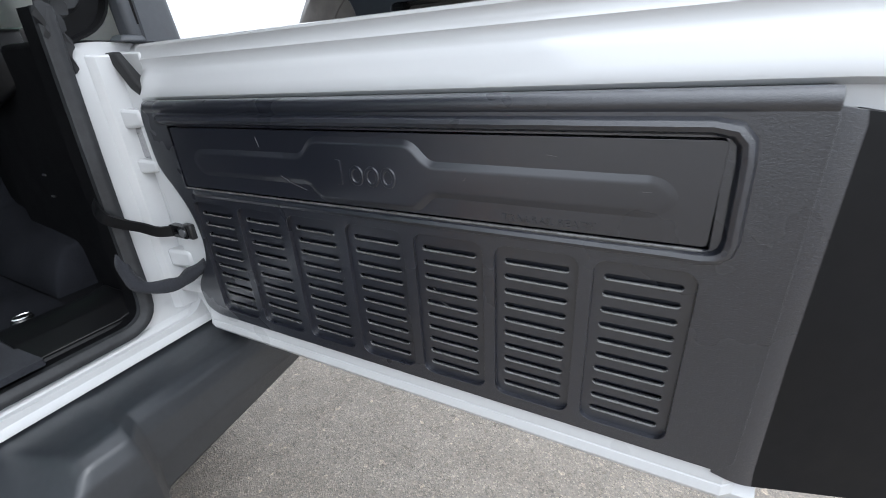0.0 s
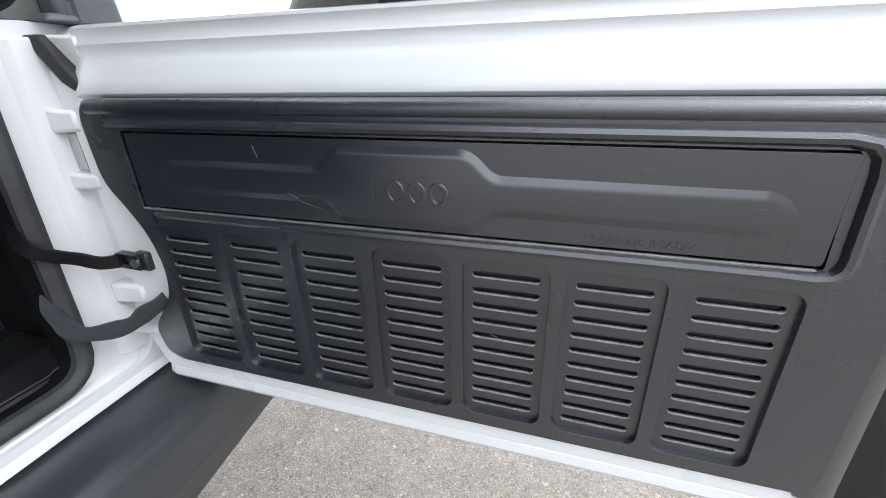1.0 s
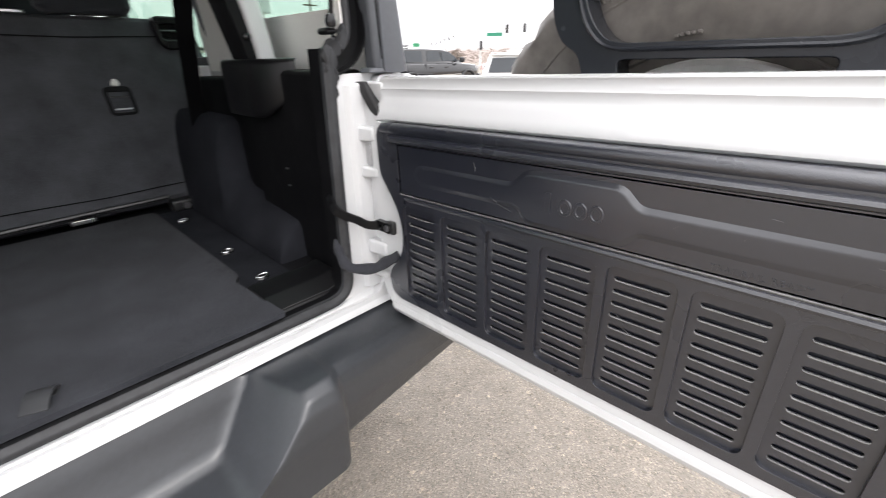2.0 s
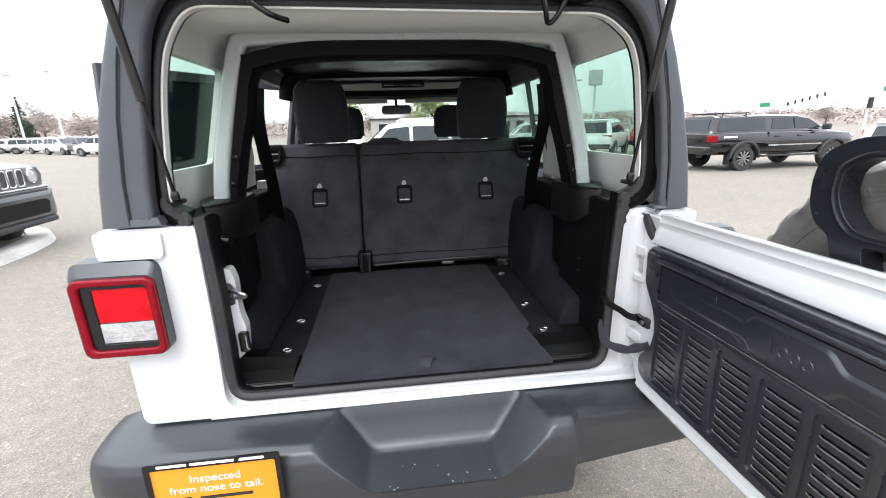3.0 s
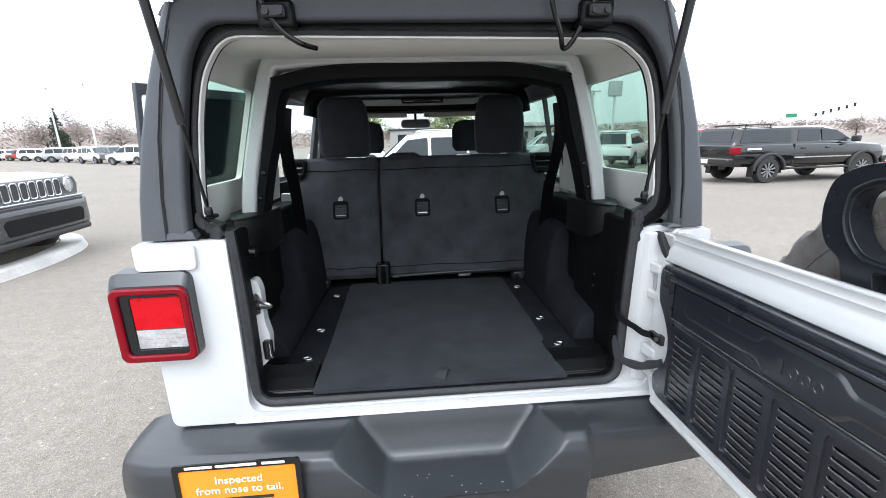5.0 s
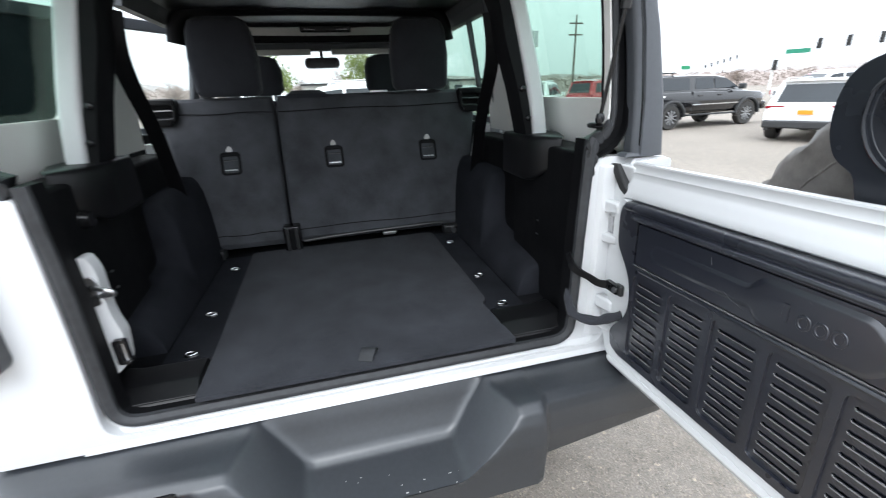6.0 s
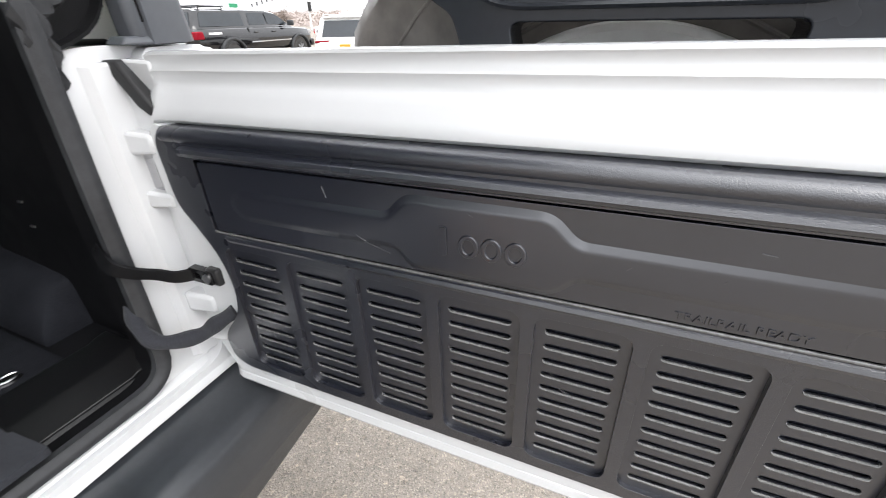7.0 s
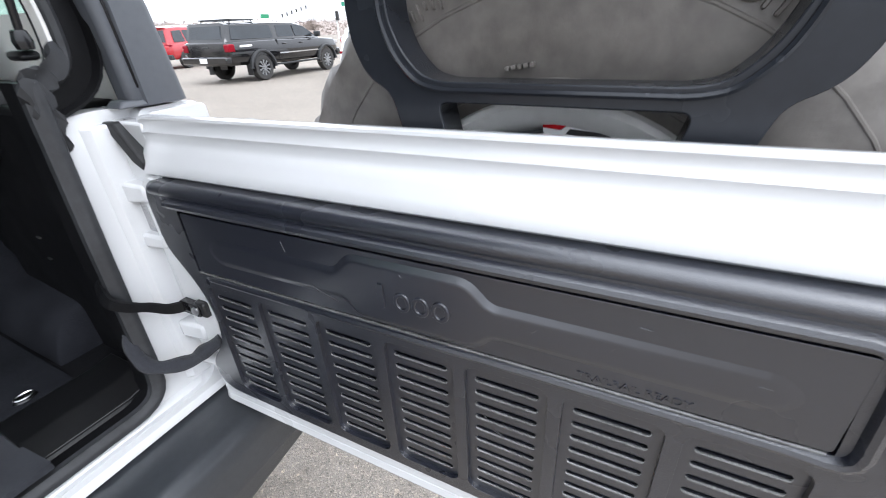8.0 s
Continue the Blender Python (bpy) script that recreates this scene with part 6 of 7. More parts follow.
def suv_at(name, label, m, mat, group="", rear_detail=False, rim=RIMGREY):
    body = [(-2.30, 0.80, 0.52, 0.95), (-2.22, 0.90, 0.42, 1.08), (-1.2, 0.94, 0.36, 1.10), (0.6, 0.94, 0.36, 1.08), (1.6, 0.93, 0.40, 1.04), (2.2, 0.86, 0.44, 0.94), (2.36, 0.70, 0.50, 0.80)]
    cabin = [(-2.26, 0.86, 0.70, 1.04, 1.10), (-2.02, 0.86, 0.70, 1.04, 1.74), (-1.2, 0.88, 0.72, 1.06, 1.78), (0.0, 0.88, 0.72, 1.06, 1.76), (0.45, 0.88, 0.70, 1.06, 1.68), (1.15, 0.86, 0.74, 1.02, 1.08)]
    wins = [[(-1.95, 1.14), (-1.15, 1.14), (-1.15, 1.62), (-1.80, 1.60)], [(-1.08, 1.14), (-0.18, 1.14), (-0.18, 1.63), (-1.08, 1.63)], [(-0.10, 1.14), (0.86, 1.14), (0.42, 1.58), (-0.10, 1.63)]]

    def rear(root):
        glass_end(root, [(-0.66, -2.250, 1.14), (0.66, -2.250, 1.14), (0.58, -2.075, 1.62), (-0.58, -2.075, 1.62)])
        for s in (-1, 1):
            part("tail_lamp", box(B(), s * 0.46, s * 0.885, -2.275, -2.17, 0.955, 1.03), REDDARK, root, "red tail lamp", bevel=0.02)
        part("bumper", box(B(), -0.86, 0.86, -2.37, -2.20, 0.40, 0.62), BLKPL, root, "black lower bumper", bevel=0.04)
        if rear_detail:
            part("plate_card", box(B(), -0.16, 0.16, -2.335, -2.315, 0.80, 0.92), ORANGE, root, "orange dealer card")
        part("roof_spoiler", box(B(), -0.64, 0.64, -2.14, -1.98, 1.70, 1.74), mat, root, bevel=0.015)
        for s in (-1, 1):
            part("roof_rail", tube(B(), [(s * 0.64, -1.9, 1.77), (s * 0.64, -1.8, 1.81), (s * 0.64, 0.1, 1.81), (s * 0.64, 0.2, 1.76)], 0.018, 6), CHROME, root)

    def front(root):
        glass_end(root, [(0.68, 1.085, 1.145), (-0.68, 1.085, 1.145), (-0.60, 0.535, 1.62), (0.60, 0.535, 1.62)])
        for s in (-1, 1):
            part("headlamp", box(B(), s * 0.50, s * 0.82, 2.16, 2.30, 0.74, 0.88), LENS, root, "clear headlamp", bevel=0.02)
            part("door_mirror", box(B(), s * 0.92, s * 1.10, 0.78, 0.90, 1.08, 1.24), mat, root, bevel=0.03)
        part("grille", box(B(), -0.48, 0.48, 2.28, 2.38, 0.60, 0.84), BLKPL, root, bevel=0.02)

    return vehicle(name, label, m, mat, body, cabin, (-1.42, 1.42), 0.37, wins, rim, group, None, front, rear)


def at(x, y, deg):
    return Matrix.Translation((x, y, 0)) @ Matrix.Rotation(radians(deg), 4, "Z")


def pickup(m):
    """Black crew-cab pickup with a canopy over its bed."""
    mat = P_BLACK
    body = [(-2.10, 0.93, 0.62, 1.30), (-2.04, 0.98, 0.56, 1.34), (-0.4, 1.0, 0.52, 1.35), (1.6, 1.0, 0.50, 1.33), (2.6, 0.99, 0.52, 1.30), (3.4, 0.97, 0.55, 1.24), (3.66, 0.88, 0.58, 1.14), (3.72, 0.74, 0.62, 1.0)]
    cabin = [(-2.06, 0.90, 0.80, 1.32, 1.34), (-1.90, 0.90, 0.80, 1.32, 1.94), (0.06, 0.92, 0.80, 1.32, 1.97), (0.10, 0.92, 0.80, 1.32, 1.97), (1.2, 0.92, 0.78, 1.32, 1.95), (1.75, 0.92, 0.74, 1.32, 1.86), (2.55, 0.90, 0.80, 1.28, 1.34)]
    def low(z):
        return z if z < 0.8 else 0.8 + (z - 0.8) * 0.885

    body = [(y, w, z0, low(z1)) for y, w, z0, z1 in body]
    cabin = [(y, wb, wt, low(z0), low(z1)) for y, wb, wt, z0, z1 in cabin]
    wins = [[(-1.86, 1.40), (-0.02, 1.40), (-0.02, 1.84), (-1.72, 1.84)], [(0.22, 1.42), (1.06, 1.42), (1.06, 1.84), (0.28, 1.84)], [(1.14, 1.42), (2.26, 1.42), (1.72, 1.78), (1.14, 1.84)]]
    wins = [[(y, low(z)) for y, z in w] for w in wins]
    root = vehicle("pickup_truck", "glossy black crew-cab pickup with a black bed canopy", m, mat, body, cabin, (-0.80, 2.75), 0.415, wins, RIMGREY, "", P_BLACK)
    glass_end(root, [(-0.70, -2.035, 1.35), (0.70, -2.035, 1.35), (0.66, -1.935, 1.72), (-0.66, -1.935, 1.72)])
    for s in (-1, 1):
        part("tail_lamp", box(B(), s * 0.80, s * 1.0, -2.14, -1.86, 0.97, 1.20), REDDARK, root, "red tail lamp", bevel=0.03)
        part("side_step", box(B(), s * 0.92, s * 1.06, -0.1, 2.15, 0.44, 0.50), BLKPL, root, "black side step", bevel=0.02)
        part("door_mirror", box(B(), s * 0.98, s * 1.24, 2.12, 2.24, 1.29, 1.48), BLKPL, root, "black door mirror", bevel=0.04)
        part("trim_strip", box(B(), s * 0.996, s * 1.012, 0.10, 2.25, 0.80, 0.84), CHROME, root, "bright door strip")
        part("mud_flap", box(B(), s * 0.78, s * 1.0, -1.36, -1.33, 0.22, 0.60), RUBBER, root)
        for y in (-0.80, 2.75):
            o = [(y + 0.60 * math.cos(radians(a)), 0.415 + 0.58 * math.sin(radians(a))) for a in range(180, -1, -12)]
            i = [(y + 0.52 * math.cos(radians(a)), 0.415 + 0.50 * math.sin(radians(a))) for a in range(0, 181, 12)]
            part("wheel_flare", plate(B(), o + i, [], yz(s * 0.96), (s * 0.11, 0, 0)), BLKPL, root, bevel=0.02)
        part("roof_rail", tube(B(), [(s * 0.62, -1.5, 1.82), (s * 0.62, -1.45, 1.90), (s * 0.62, -0.6, 1.90), (s * 0.62, -0.55, 1.82)], 0.022, 6), BLKPL, root)
        part("decal", box(B(), s * 1.001, s * 1.004, -1.66, -1.15, 1.10, 1.16), PRINTW, root, "pale bedside decal")
    for y in (-1.5, -0.55):
        part("roof_bar", box(B(), -0.70, 0.70, y - 0.03, y + 0.03, 1.89, 1.925), BLKPL, root, "black canopy roof bar", bevel=0.01)
    part("rear_bumper", box(B(), -0.98, 0.98, -2.30, -2.06, 0.62, 0.84), P_BLACK, root, "black rear bumper", bevel=0.04)
    part("plate_card", box(B(), -0.15, 0.15, -2.312, -2.298, 0.66, 0.80), PRINTW, root, "pale number plate")
    part("cab_gap", box(B(), -0.99, 0.99, 0.055, 0.085, 0.62, 1.262), RUBBER, root)
    part("tailgate_handle", box(B(), -0.12, 0.12, -2.13, -2.09, 1.08, 1.13), BLKPL, root, bevel=0.01)
    part("front_bumper", box(B(), -0.92, 0.92, 3.62, 3.84, 0.52, 0.80), P_BLACK, root, bevel=0.05)
    for s in (-1, 1):
        part("headlamp", box(B(), s * 0.62, s * 0.92, 3.50, 3.70, 0.98, 1.12), LENS, root, "clear headlamp", bevel=0.03)
    return root


def face_on_suv(m):
    """Small grey and white off-roader whose slotted nose looks this way."""
    mat = P_WHITE
    body = [(-2.0, 0.86, 0.50, 1.00), (-1.0, 0.90, 0.42, 1.04), (0.6, 0.90, 0.42, 1.04), (1.5, 0.90, 0.46, 1.02), (1.86, 0.88, 0.50, 0.99), (1.95, 0.84, 0.54, 0.96)]
    cabin = [(-1.98, 0.84, 0.68, 1.0, 1.06), (-1.85, 0.84, 0.70, 1.0, 1.66), (-0.8, 0.85, 0.70, 1.02, 1.70), (0.2, 0.85, 0.68, 1.02, 1.62), (0.85, 0.85, 0.74, 1.0, 1.06)]
    wins = [[(-1.0, 1.10), (-0.2, 1.10), (-0.2, 1.55), (-1.0, 1.58)], [(-0.14, 1.10), (0.62, 1.10), (0.22, 1.50), (-0.14, 1.55)]]
    root = vehicle("small_off_roader", "white small off-roader with grey nose and chrome-ringed grille slots", m, mat, body, cabin, (-1.22, 1.28), 0.36, wins)
    glass_end(root, [(0.62, 0.80, 1.12), (-0.62, 0.80, 1.12), (-0.58, 0.26, 1.56), (0.58, 0.26, 1.56)])
    nose = part("nose_panel", loft(B(), [[(x * k, y, z) for x, z in ((-0.80, 0.72), (-0.84, 0.86), (-0.78, 0.965), (0.78, 0.965), (0.84, 0.86), (0.80, 0.72))] for y, k in ((1.80, 1.03), (1.95, 1.01), (2.02, 0.97))]), P_GREY, root, "grey nose panel", bevel=0.02)
    for i in range(7):
        x = (i - 3) * 0.136
        zc = 0.845
        part("grille_ring", plate(B(), rrect(x, zc, 0.120, 0.20, 0.035), [rrect(x, zc, 0.092, 0.172, 0.026)], xz(2.035), (0, -0.03, 0)), CHROME, nose, "chrome slot ring", bevel=0.006)
        part("grille_slot", plate(B(), rrect(x, zc, 0.096, 0.176, 0.026), [], xz(2.026), (0, -0.03, 0)), BLKPL, nose)
    for s in (-1, 1):
        M = Matrix.Translation((s * 0.60, 2.01, 0.86)) @ Matrix.Rotation(radians(-90), 4, "X")
        lamp = part("headlamp", lathe(B(), [(0.092, -0.02), (0.092, 0.03), (0.080, 0.04), (0.076, 0.02)], M, 28), CHROME, root, "round headlamp in a chrome ring")
        part("lens", lathe(B(), [(0.077, 0.02), (0.055, 0.035), (0.0, 0.045)], M, 28), LENS, lamp)
        part("door_mirror", box(B(), s * 0.90, s * 1.10, 0.62, 0.74, 1.06, 1.22), P_BLACK, root, bevel=0.03)
        part("fog_pocket", box(B(), s * 0.52, s * 0.80, 2.02, 2.075, 0.46, 0.58), BLKPL, root, bevel=0.02)
    part("bumper", loft(B(), [[(x, y, z) for x, z in ((-w, z0), (-w, z1), (w, z1), (w, z0))] for y, w, z0, z1 in ((1.60, 0.92, 0.34, 0.74), (1.92, 0.92, 0.34, 0.73), (2.08, 0.84, 0.36, 0.70), (2.12, 0.70, 0.40, 0.66))]), P_DARK, root, "charcoal front bumper", bevel=0.04)
    part("upper_slot", box(B(), -0.72, 0.72, 2.02, 2.105, 0.655, 0.70), BLKPL, root, bevel=0.01)
    part("chrome_line", box(B(), -0.80, 0.80, 1.98, 2.07, 0.705, 0.730), CHROME, root, bevel=0.008)
    intake = part("air_intake", plate(B(), rounded([(-0.62, 0.41), (0.62, 0.41), (0.66, 0.54), (0.60, 0.58), (-0.60, 0.58), (-0.66, 0.54)], 0.03), [], xz(2.128), (0, -0.06, 0)), PADDING, root)
    part("skid_lip", box(B(), -0.80, 0.80, 1.90, 2.10, 0.28, 0.36), BLKPL, root, bevel=0.03)
    return root


pickup(Matrix.Translation((11.65, 12.23, 0)) @ Matrix.Rotation(radians(-86), 4, "Z") @ Matrix.Diagonal((0.955, 0.955, 0.93, 1)))
suv_at("parked_suv", "white large SUV with an orange dealer card", at(13.0, 7.85, -68) @ Matrix.Diagonal((0.95, 0.97, 0.82, 1)), P_WHITE, rear_detail=True)
suv_at("parked_suv", "white SUV parked ahead of the wagon", at(0.3, 10.6, 90), P_WHITE)
face_on_suv(Matrix.Translation((-7.60, 5.06, 0)) @ Matrix.Rotation(radians(274), 4, "Z") @ Matrix.Diagonal((1.12, 1.12, 1.23, 1)))
suv_at("parked_suv", "red SUV parked far beyond the pickup", at(15.5, 21.5, -70), P_RED)
suv_at("parked_suv", "white SUV parked beyond the pickup", at(11.0, 20.5, -40), P_WHITE)

# far rows of parked cars
rnd = random.Random(11)
protos = {}
far_cols = [("white", P_WHITE), ("silver", P_SILVER), ("red", P_RED), ("black", P_BLACK), ("grey", P_GREY)]
# (bearing from the wagon's rear, distance, colour)
row = [(-26.8, 34, 0), (-31.6, 50, 0), (-33.2, 57, 4), (-34.6, 60, 0), (-35.8, 68, 0), (-36.9, 72, 1), (-37.9, 78, 0), (-39.0, 88, 0), (-40.0, 92, 2), (-41.0, 98, 0), (-42.0, 105, 1), (-43.2, 110, 0),
       (-32.4, 74, 1), (-34.0, 82, 0), (-35.3, 92, 0), (-36.4, 98, 3), (-37.4, 104, 0), (-38.5, 112, 0), (-39.5, 118, 4), (-40.6, 124, 0), (-41.6, 128, 0)]
for i, (az, d, c) in enumerate(row):
    x, y = d * math.sin(radians(az)), d * math.cos(radians(az)) - 1.1
    nm, mt = far_cols[c]
    deg = rnd.choice((-62, 118, 60, 75, 240)) + rnd.uniform(-10, 10)
    if nm not in protos:
        protos[nm] = suv_at("parked_car", nm + " car in the far row of the lot", at(x, y, deg), mt, "far row of cars")
    else:
        copy_thing(protos[nm], at(x, y, deg))
for i, (x, y, c, deg) in enumerate(((26, 17, 0, 70), (29, 19.5, 2, 70), (33, 22, 0, 75), (38, 24, 1, 70), (44, 27, 0, 80), (24.0, 25.0, 0, 40), (3.5, 24, 0, 90), (9.0, 27, 1, 80), (-4, 26, 0, 100))):
    nm, mt = far_cols[c]
    copy_thing(protos[nm], at(x, y, deg)) if nm in protos else None

# ---- kerbed island under the small off-roader ----
loop = rounded([(-5.27, -14.0), (-5.27, 5.1), (-5.55, 6.1), (-6.10, 6.75), (-9.0, 7.6), (-9.0, -14.0)], [0.1, 0.5, 0.5, 0.6, 0.2, 0.1], 8)
bm = sweep(B(), [(x, y, 0.0) for x, y in loop], [(-0.24, 0.0), (-0.23, 0.12), (0.02, 0.13), (0.06, 0.11), (0.10, 0.0)], (0, 0, 1), closed=True)
solo("kerb", bm, CONCRETE, "pale worn concrete kerb", "kerb", "structure")
bm = plate(B(), [(x * 0.985 - 0.1, y * 0.985) for x, y in loop], [], lambda a, b: (a, b, 0.0), (0, 0, 0.09))
solo("island_fill", bm, ASPHALT, "dark fill inside the kerbed island", "ground", "structure")


# ---- poles, signals, trees and distance ----
POLE = surface("pale_pole_paint", (0.55, 0.55, 0.54), (0.66, 0.66, 0.65), 0.5)
WOOD = surface("weathered_pole", (0.10, 0.085, 0.07), (0.16, 0.14, 0.12), 0.9)
for i, (x, y, h) in enumerate(((-45, 58, 9), (-38.5, 55, 9), (-33.5, 57, 9), (-61, 62, 9), (12.5, 28, 4.4))):
    p = thing("lamp_post", (x, y, 0), "pale steel lot lamp post with a flat head", "lamp post", "lot lamp posts")
    part("pole", tube(B(), [(x, y, 0), (x, y, h)], [0.13, 0.08], 10), POLE, p)
    part("lamp_head", box(B(), x - 0.45, x + 0.45, y - 0.2, y + 0.2, h, h + 0.12), POLE, p, bevel=0.03)
p = thing("pole_sign", (14.0, 28, 0), "grey box sign on a pale steel post", "sign")
part("pole", tube(B(), [(14.0, 28, 0), (14.0, 28, 4.2)], [0.10, 0.08], 10), POLE, p)
part("sign_box", box(B(), 13.55, 14.45, 27.85, 28.15, 4.1, 5.1), P_SILVER, p, "grey sign box", bevel=0.05)
p = thing("utility_pole", (-52, 92, 0), "dark weathered timber utility pole", "pole")
part("pole", tube(B(), [(-52, 92, 0), (-52, 92, 13)], [0.2, 0.13], 8), WOOD, p)
part("cross_arm", box(B(), -53.2, -50.8, 91.9, 92.1, 11.6, 11.8), WOOD, p)
p = thing("utility_pole", (34.2, 56.0, 0), "dark weathered timber utility pole", "pole")
part("pole", tube(B(), [(34.2, 56.0, 0), (34.2, 56.0, 10.5)], [0.17, 0.11], 8), WOOD, p)
for z in (8.0, 9.4):
    part("cross_arm", box(B(), 33.2, 35.2, 55.9, 56.1, z, z + 0.16), WOOD, p)
# traffic signals on a mast arm
SIG = surface("signal_black", (0.012, 0.012, 0.012), (0.02, 0.02, 0.02), 0.5)
mast = thing("traffic_signal", (77.6, 78.2, 0), "pale mast arm with black traffic signals", "traffic signal")
part("pole", tube(B(), [(77.6, 78.2, 0), (77.6, 78.2, 5.2)], [0.14, 0.10], 10), POLE, mast)
part("arm", tube(B(), [(77.6, 78.2, 4.4), (79.6, 76.0, 5.2), (82.2, 73.1, 6.3)], [0.06, 0.05, 0.03], 8), POLE, mast)
for k in range(6):
    t = 0.1 + 0.17 * k
    x, y, z = 77.9 + 4.1 * t, 77.9 - 4.6 * t, 4.5 + 1.75 * t
    part("signal_head", box(B(), x - 0.13, x + 0.13, y - 0.12, y + 0.12, z - 0.68, z + 0.02), SIG, mast, "black signal head", bevel=0.03)
near = thing("traffic_signal", (61.6, 49.05, 0), "pale mast arm with black signals and a green street sign", "traffic signal")
part("pole", tube(B(), [(61.6, 49.05, 0), (61.6, 49.05, 6.0)], [0.17, 0.12], 10), POLE, near)
part("arm", tube(B(), [(61.6, 49.05, 5.3), (64.4, 45.8, 5.75), (68.6, 40.95, 6.0)], [0.09, 0.075, 0.05], 8), POLE, near)
for x, y, z in ((64.5, 45.7, 5.7), (66.4, 43.5, 5.8), (68.4, 41.15, 5.9), (61.55, 48.85, 3.3)):
    head = part("signal_head", box(B(), x - 0.22, x + 0.22, y - 0.2, y + 0.2, z - 0.7, z + 0.6), SIG, near, "black signal head", bevel=0.03)
    for k in range(3):
        part("visor", cyl(B(), (x - 0.18, y - 0.10, z - 0.45 + 0.40 * k), (x - 0.42, y - 0.26, z - 0.45 + 0.40 * k), 0.14, 10), SIG, head)
part("sign_board", prism(B(), [(62.3, 48.3, 4.6), (64.0, 46.25, 4.6), (64.0, 46.25, 5.15), (62.3, 48.3, 5.15)], (0.05, 0.04, 0)), plain("sign_green", (0.02, 0.20, 0.12), 0.4), near, "green street sign")
sign = thing("street_sign", (79.5, 84, 0), "green street sign on a pale post", "sign")
part("post", tube(B(), [(79.5, 84, 0), (79.5, 84, 5.0)], 0.07, 8), POLE, sign)
part("board", box(B(), 78.2, 80.6, 83.9, 83.95, 4.1, 4.9), plain("sign_green", (0.02, 0.22, 0.10), 0.4), sign, "green board")

BARK = surface("bark", (0.05, 0.04, 0.033), (0.10, 0.085, 0.07), 0.95)
# The twig colour is lightened to carry the haze of distance.
TWIG = surface("hazed_bare_twigs", (0.26, 0.215, 0.19), (0.39, 0.335, 0.30), 0.95, coarse=0.6)
NEEDLE = surface("conifer_needles", (0.018, 0.028, 0.016), (0.045, 0.06, 0.035), 0.9, coarse=0.8)
LEAF = surface("young_leaves", (0.10, 0.14, 0.035), (0.20, 0.24, 0.07), 0.8, coarse=0.8)


def leaves(bm, rnd, c, r, n, size):
    """n small crossed flakes strewn in an uneven ball."""
    for _ in range(n):
        d = Vector((rnd.gauss(0, 1), rnd.gauss(0, 1), rnd.gauss(0, 1))).normalized() * (r * rnd.random() ** 0.45)
        p = Vector(c) + Vector((d.x, d.y, d.z * 0.85))
        a = Vector((rnd.gauss(0, 1), rnd.gauss(0, 1), rnd.gauss(0, 1))).normalized() * size * rnd.uniform(0.6, 1.4)
        b = a.orthogonal().normalized() * size * rnd.uniform(0.25, 0.6)
        bm.faces.new([bm.verts.new(p - a), bm.verts.new(p + b), bm.verts.new(p + a), bm.verts.new(p - b)])


def tree(x, y, h, kind, seed, label, group):
    rnd = random.Random(seed)
    t = thing("tree", (x, y, 0), label, "tree", group)
    trunk = tube(B(), smoothed([(x, y, 0), (x + rnd.uniform(-0.2, 0.2), y, h * 0.35), (x + rnd.uniform(-0.3, 0.3), y, h * (0.95 if kind == "fir" else 0.6))], 3), [h * 0.028 * (1 - 0.12 * i) for i in range(7)], 7)
    crown = B()
    if kind == "fir":
        for k in range(16):
            f = k / 15
            z = h * (0.14 + 0.86 * f)
            r = h * 0.26 * (1 - f) ** 0.85 + 0.1
            for j in range(max(3, int(9 * (1 - f)))):
                a = rnd.uniform(0, math.tau)
                leaves(crown, rnd, (x + r * 0.6 * math.cos(a), y + r * 0.6 * math.sin(a), z - r * 0.2), r * 0.5, 26, 0.20)
    else:
        for j in range(13):
            a, e = rnd.uniform(0, math.tau), rnd.uniform(0.15, 1.25)
            L = h * rnd.uniform(0.25, 0.45)
            s = Vector((x, y, h * rnd.uniform(0.28, 0.5)))
            q = s + Vector((math.cos(a) * math.cos(e), math.sin(a) * math.cos(e), math.sin(e))) * L
            tube(trunk, [s, s.lerp(q, 0.5) + Vector((0, 0, 0.1)), q], [h * 0.012, h * 0.008, h * 0.003], 5)
            leaves(crown, rnd, q, h * 0.19, 150, 0.17)
            leaves(crown, rnd, s.lerp(q, 0.6), h * 0.17, 90, 0.16)
    part("trunk", trunk, BARK, t)
    part("crown", crown, {"fir": NEEDLE, "bare": TWIG, "leafy": LEAF}[kind], t, smooth=False)
    return t


tree(-60, 78, 8.2, "fir", 1, "dark green conifer beyond the parked cars", "trees beyond the lot")
tree(-41, 92, 7.6, "fir", 2, "dark green conifer beyond the parked cars", "trees beyond the lot")
tree(-44, 88, 5.0, "leafy", 3, "small yellow-green tree in young leaf", "trees beyond the lot")
tree(-6, 46, 7.0, "leafy", 4, "small yellow-green tree in young leaf", "trees beyond the lot")
tree(5, 52, 6.5, "leafy", 5, "small yellow-green tree in young leaf", "trees beyond the lot")
bare = tree(-70, 96, 9.0, "bare", 6, "bare brown deciduous tree", "bare trees")
rnd = random.Random(8)
for i in range(0, 46, 2):
    a = radians(-58 + i * 2.55 + rnd.uniform(-1, 1))
    if -0.42 < a < -0.30 and i % 2:
        continue
    d = rnd.uniform(95, 125)
    s = rnd.uniform(0.75, 1.15) * (0.5 if a > 0.3 else 0.85)
    copy_thing(bare, Matrix.Translation((d * math.sin(a), d * math.cos(a), 0)) @ Matrix.Rotation(rnd.uniform(0, 6.28), 4, "Z") @ Matrix.Diagonal((s * 1.3, s * 1.3, s, 1)))
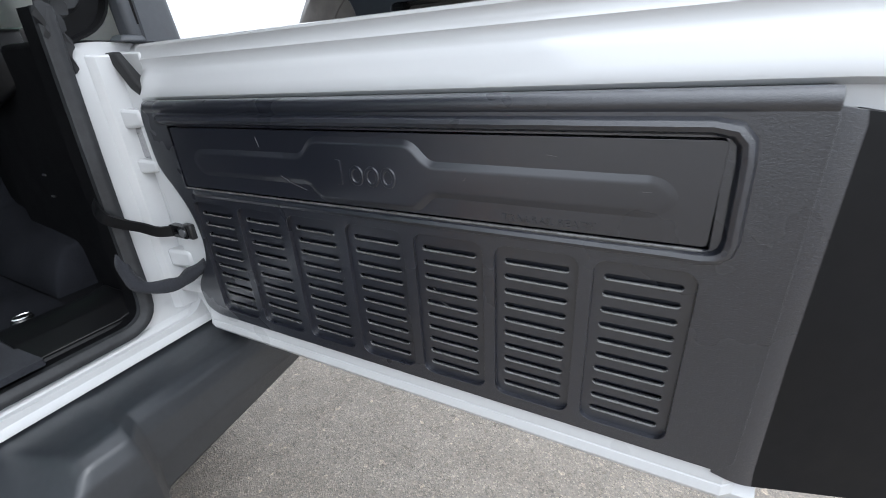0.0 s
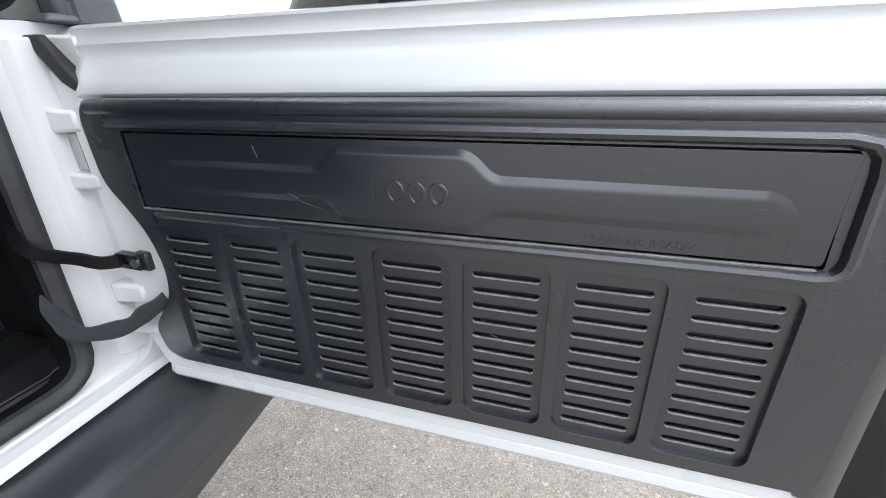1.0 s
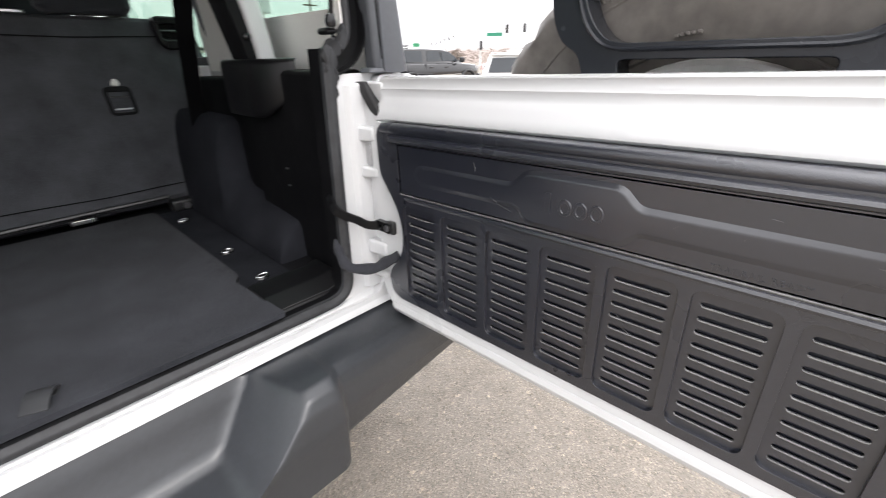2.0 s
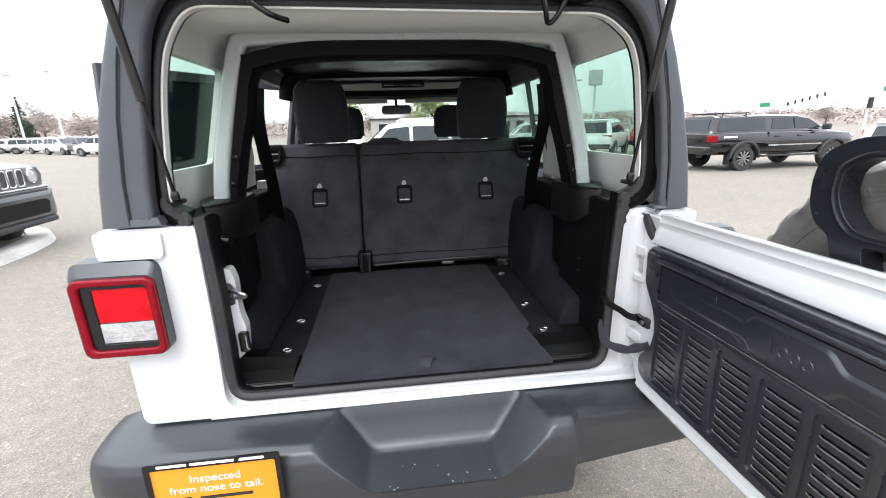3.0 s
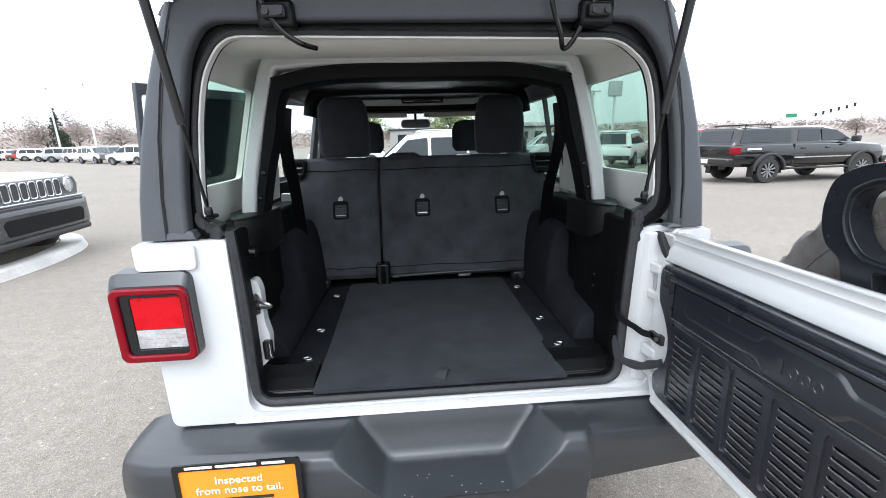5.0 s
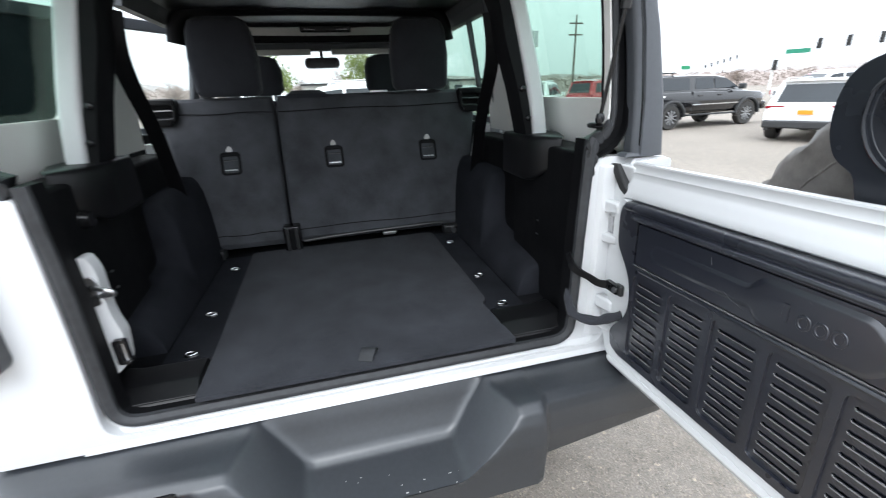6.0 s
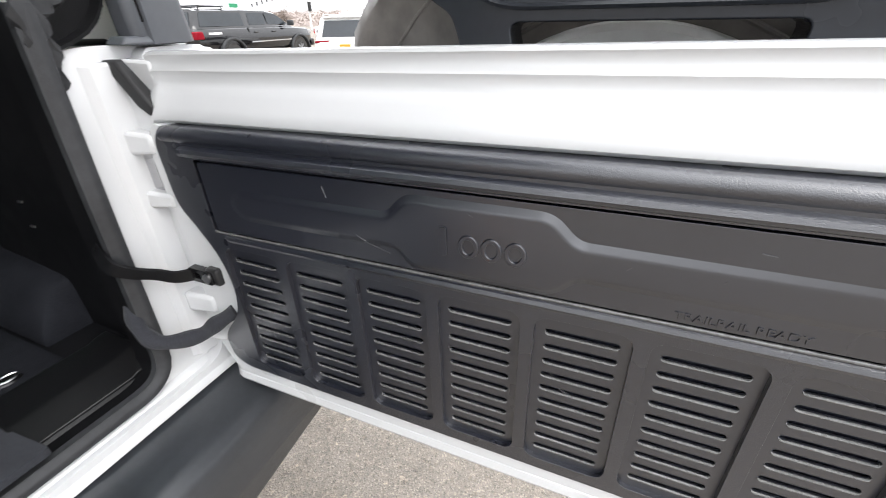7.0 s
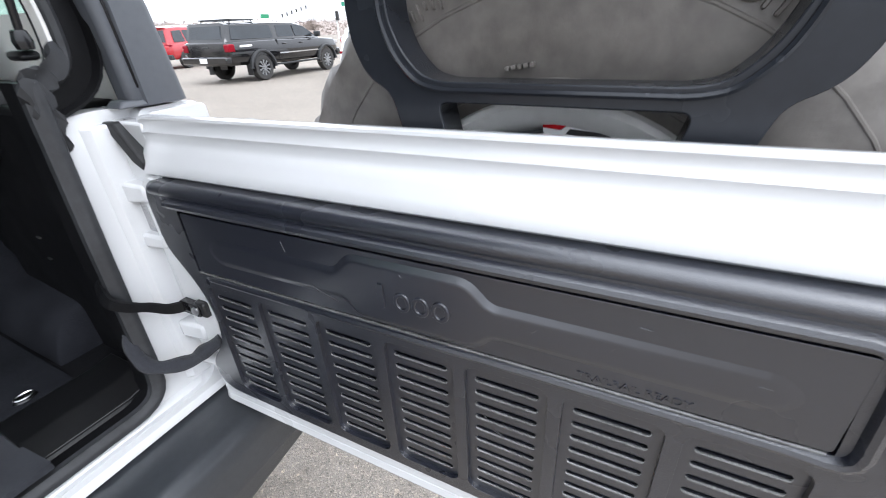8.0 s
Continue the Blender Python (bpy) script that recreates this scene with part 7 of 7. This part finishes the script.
# brown woods all along the skyline, distance haze mixed into their colour
WOODS = surface("hazy_bare_woods", (0.25, 0.205, 0.182), (0.36, 0.31, 0.282), 1.0, coarse=0.12, fine=1.2)
rnd = random.Random(21)
pts, quads = [], []
for i in range(42000):
    a = rnd.uniform(-62, 62)
    d = rnd.uniform(125, 165)
    crest = 2.6 if a < -36 else 2.6 - 0.09 * (a + 36) if a < -24 else 1.5 if a < 20 else 1.5 - 0.02 * (a - 20)
    top = 1.6 + d * math.tan(radians(crest * (0.84 + 0.12 * math.sin(a * 1.7 + d) + 0.10 * math.sin(a * 4.3 + 1) + 0.08 * math.sin(a * 11 + d * 0.3))))
    z = top * rnd.random() ** 0.6
    p = Vector((d * math.sin(radians(a)), d * math.cos(radians(a)), z))
    u = Vector((rnd.gauss(0, 1), rnd.gauss(0, 0.6), rnd.gauss(0, 1))).normalized() * rnd.uniform(0.14, 0.40) * (0.7 if z > top * 0.85 else 1.0)
    w = Vector((-u.z, 0.2, u.x)) * rnd.uniform(0.3, 0.8)
    n = len(pts)
    pts += [p - u, p + w, p + u, p - w]
    quads.append((n, n + 1, n + 2, n + 3))
me = bpy.data.meshes.new("bare_woods")
me.from_pydata(pts, [], quads)
bm = B()
bm.from_mesh(me)
bpy.data.meshes.remove(me)
# the dense heart of the woods behind the outer twigs
rg = []
for i in range(249):
    a = -62 + i * 0.5
    crest = 2.6 if a < -36 else 2.6 - 0.09 * (a + 36) if a < -24 else 1.5 if a < 20 else 1.5 - 0.02 * (a - 20)
    h = 1.6 + 150 * math.tan(radians(crest * (0.74 + 0.09 * math.sin(a * 1.7) + 0.08 * math.sin(a * 4.3 + 1) + 0.05 * rnd.random())))
    rg.append([(d * math.sin(radians(a)), d * math.cos(radians(a)), z) for d, z in ((140, 0.0), (143, h * 0.6), (150, h), (160, h * 0.8), (166, 0.0))])
loft(bm, rg)
solo("bare_woods", bm, WOODS, "hazy brown bare woods along the skyline", "woods", "stuff")
# low buildings and hills in the distance
BLDG = surface("pale_block_wall", (0.30, 0.29, 0.28), (0.40, 0.39, 0.37), 0.9, coarse=0.3)
for x, y, w, d, h in ((20, 118, 50, 14, 4),):
    b = thing("low_building", (x, y, 0), "low pale commercial building with a flat roof", "building", "buildings beyond the lot")
    part("wall", box(B(), x - w / 2, x + w / 2, y - d / 2, y + d / 2, 0, h), BLDG, b)
    part("roof", box(B(), x - w / 2 - 0.3, x + w / 2 + 0.3, y - d / 2 - 0.3, y + d / 2 + 0.3, h, h + 0.4), BLKPL, b)
    for j in range(int(w / 4)):
        wx = x - w / 2 + 2 + j * 4
        part("window", box(B(), wx, wx + 2.2, y - d / 2 - 0.06, y - d / 2 + 0.05, 1.0, 3.0), DARKGLASS, b)
# The hills' base colour has the haze mixed in.
HILL = surface("hazy_hill", (0.22, 0.20, 0.19), (0.30, 0.275, 0.26), 1.0, coarse=0.02, fine=0.3)
bm = B()
rg = []
for i in range(61):
    a = radians(-75 + 2.5 * i)
    h = 8 + 5 * math.sin(i * 0.37) + 3 * math.sin(i * 0.9 + 1)
    rg.append([(x * math.sin(a), x * math.cos(a), z) for x, z in ((330, -1), (350, h * 0.6), (380, h), (430, h * 0.7), (450, -1))])
loft(bm, rg)
solo("hill", bm, HILL, "hazy brown hills on the skyline", "hill", "structure")
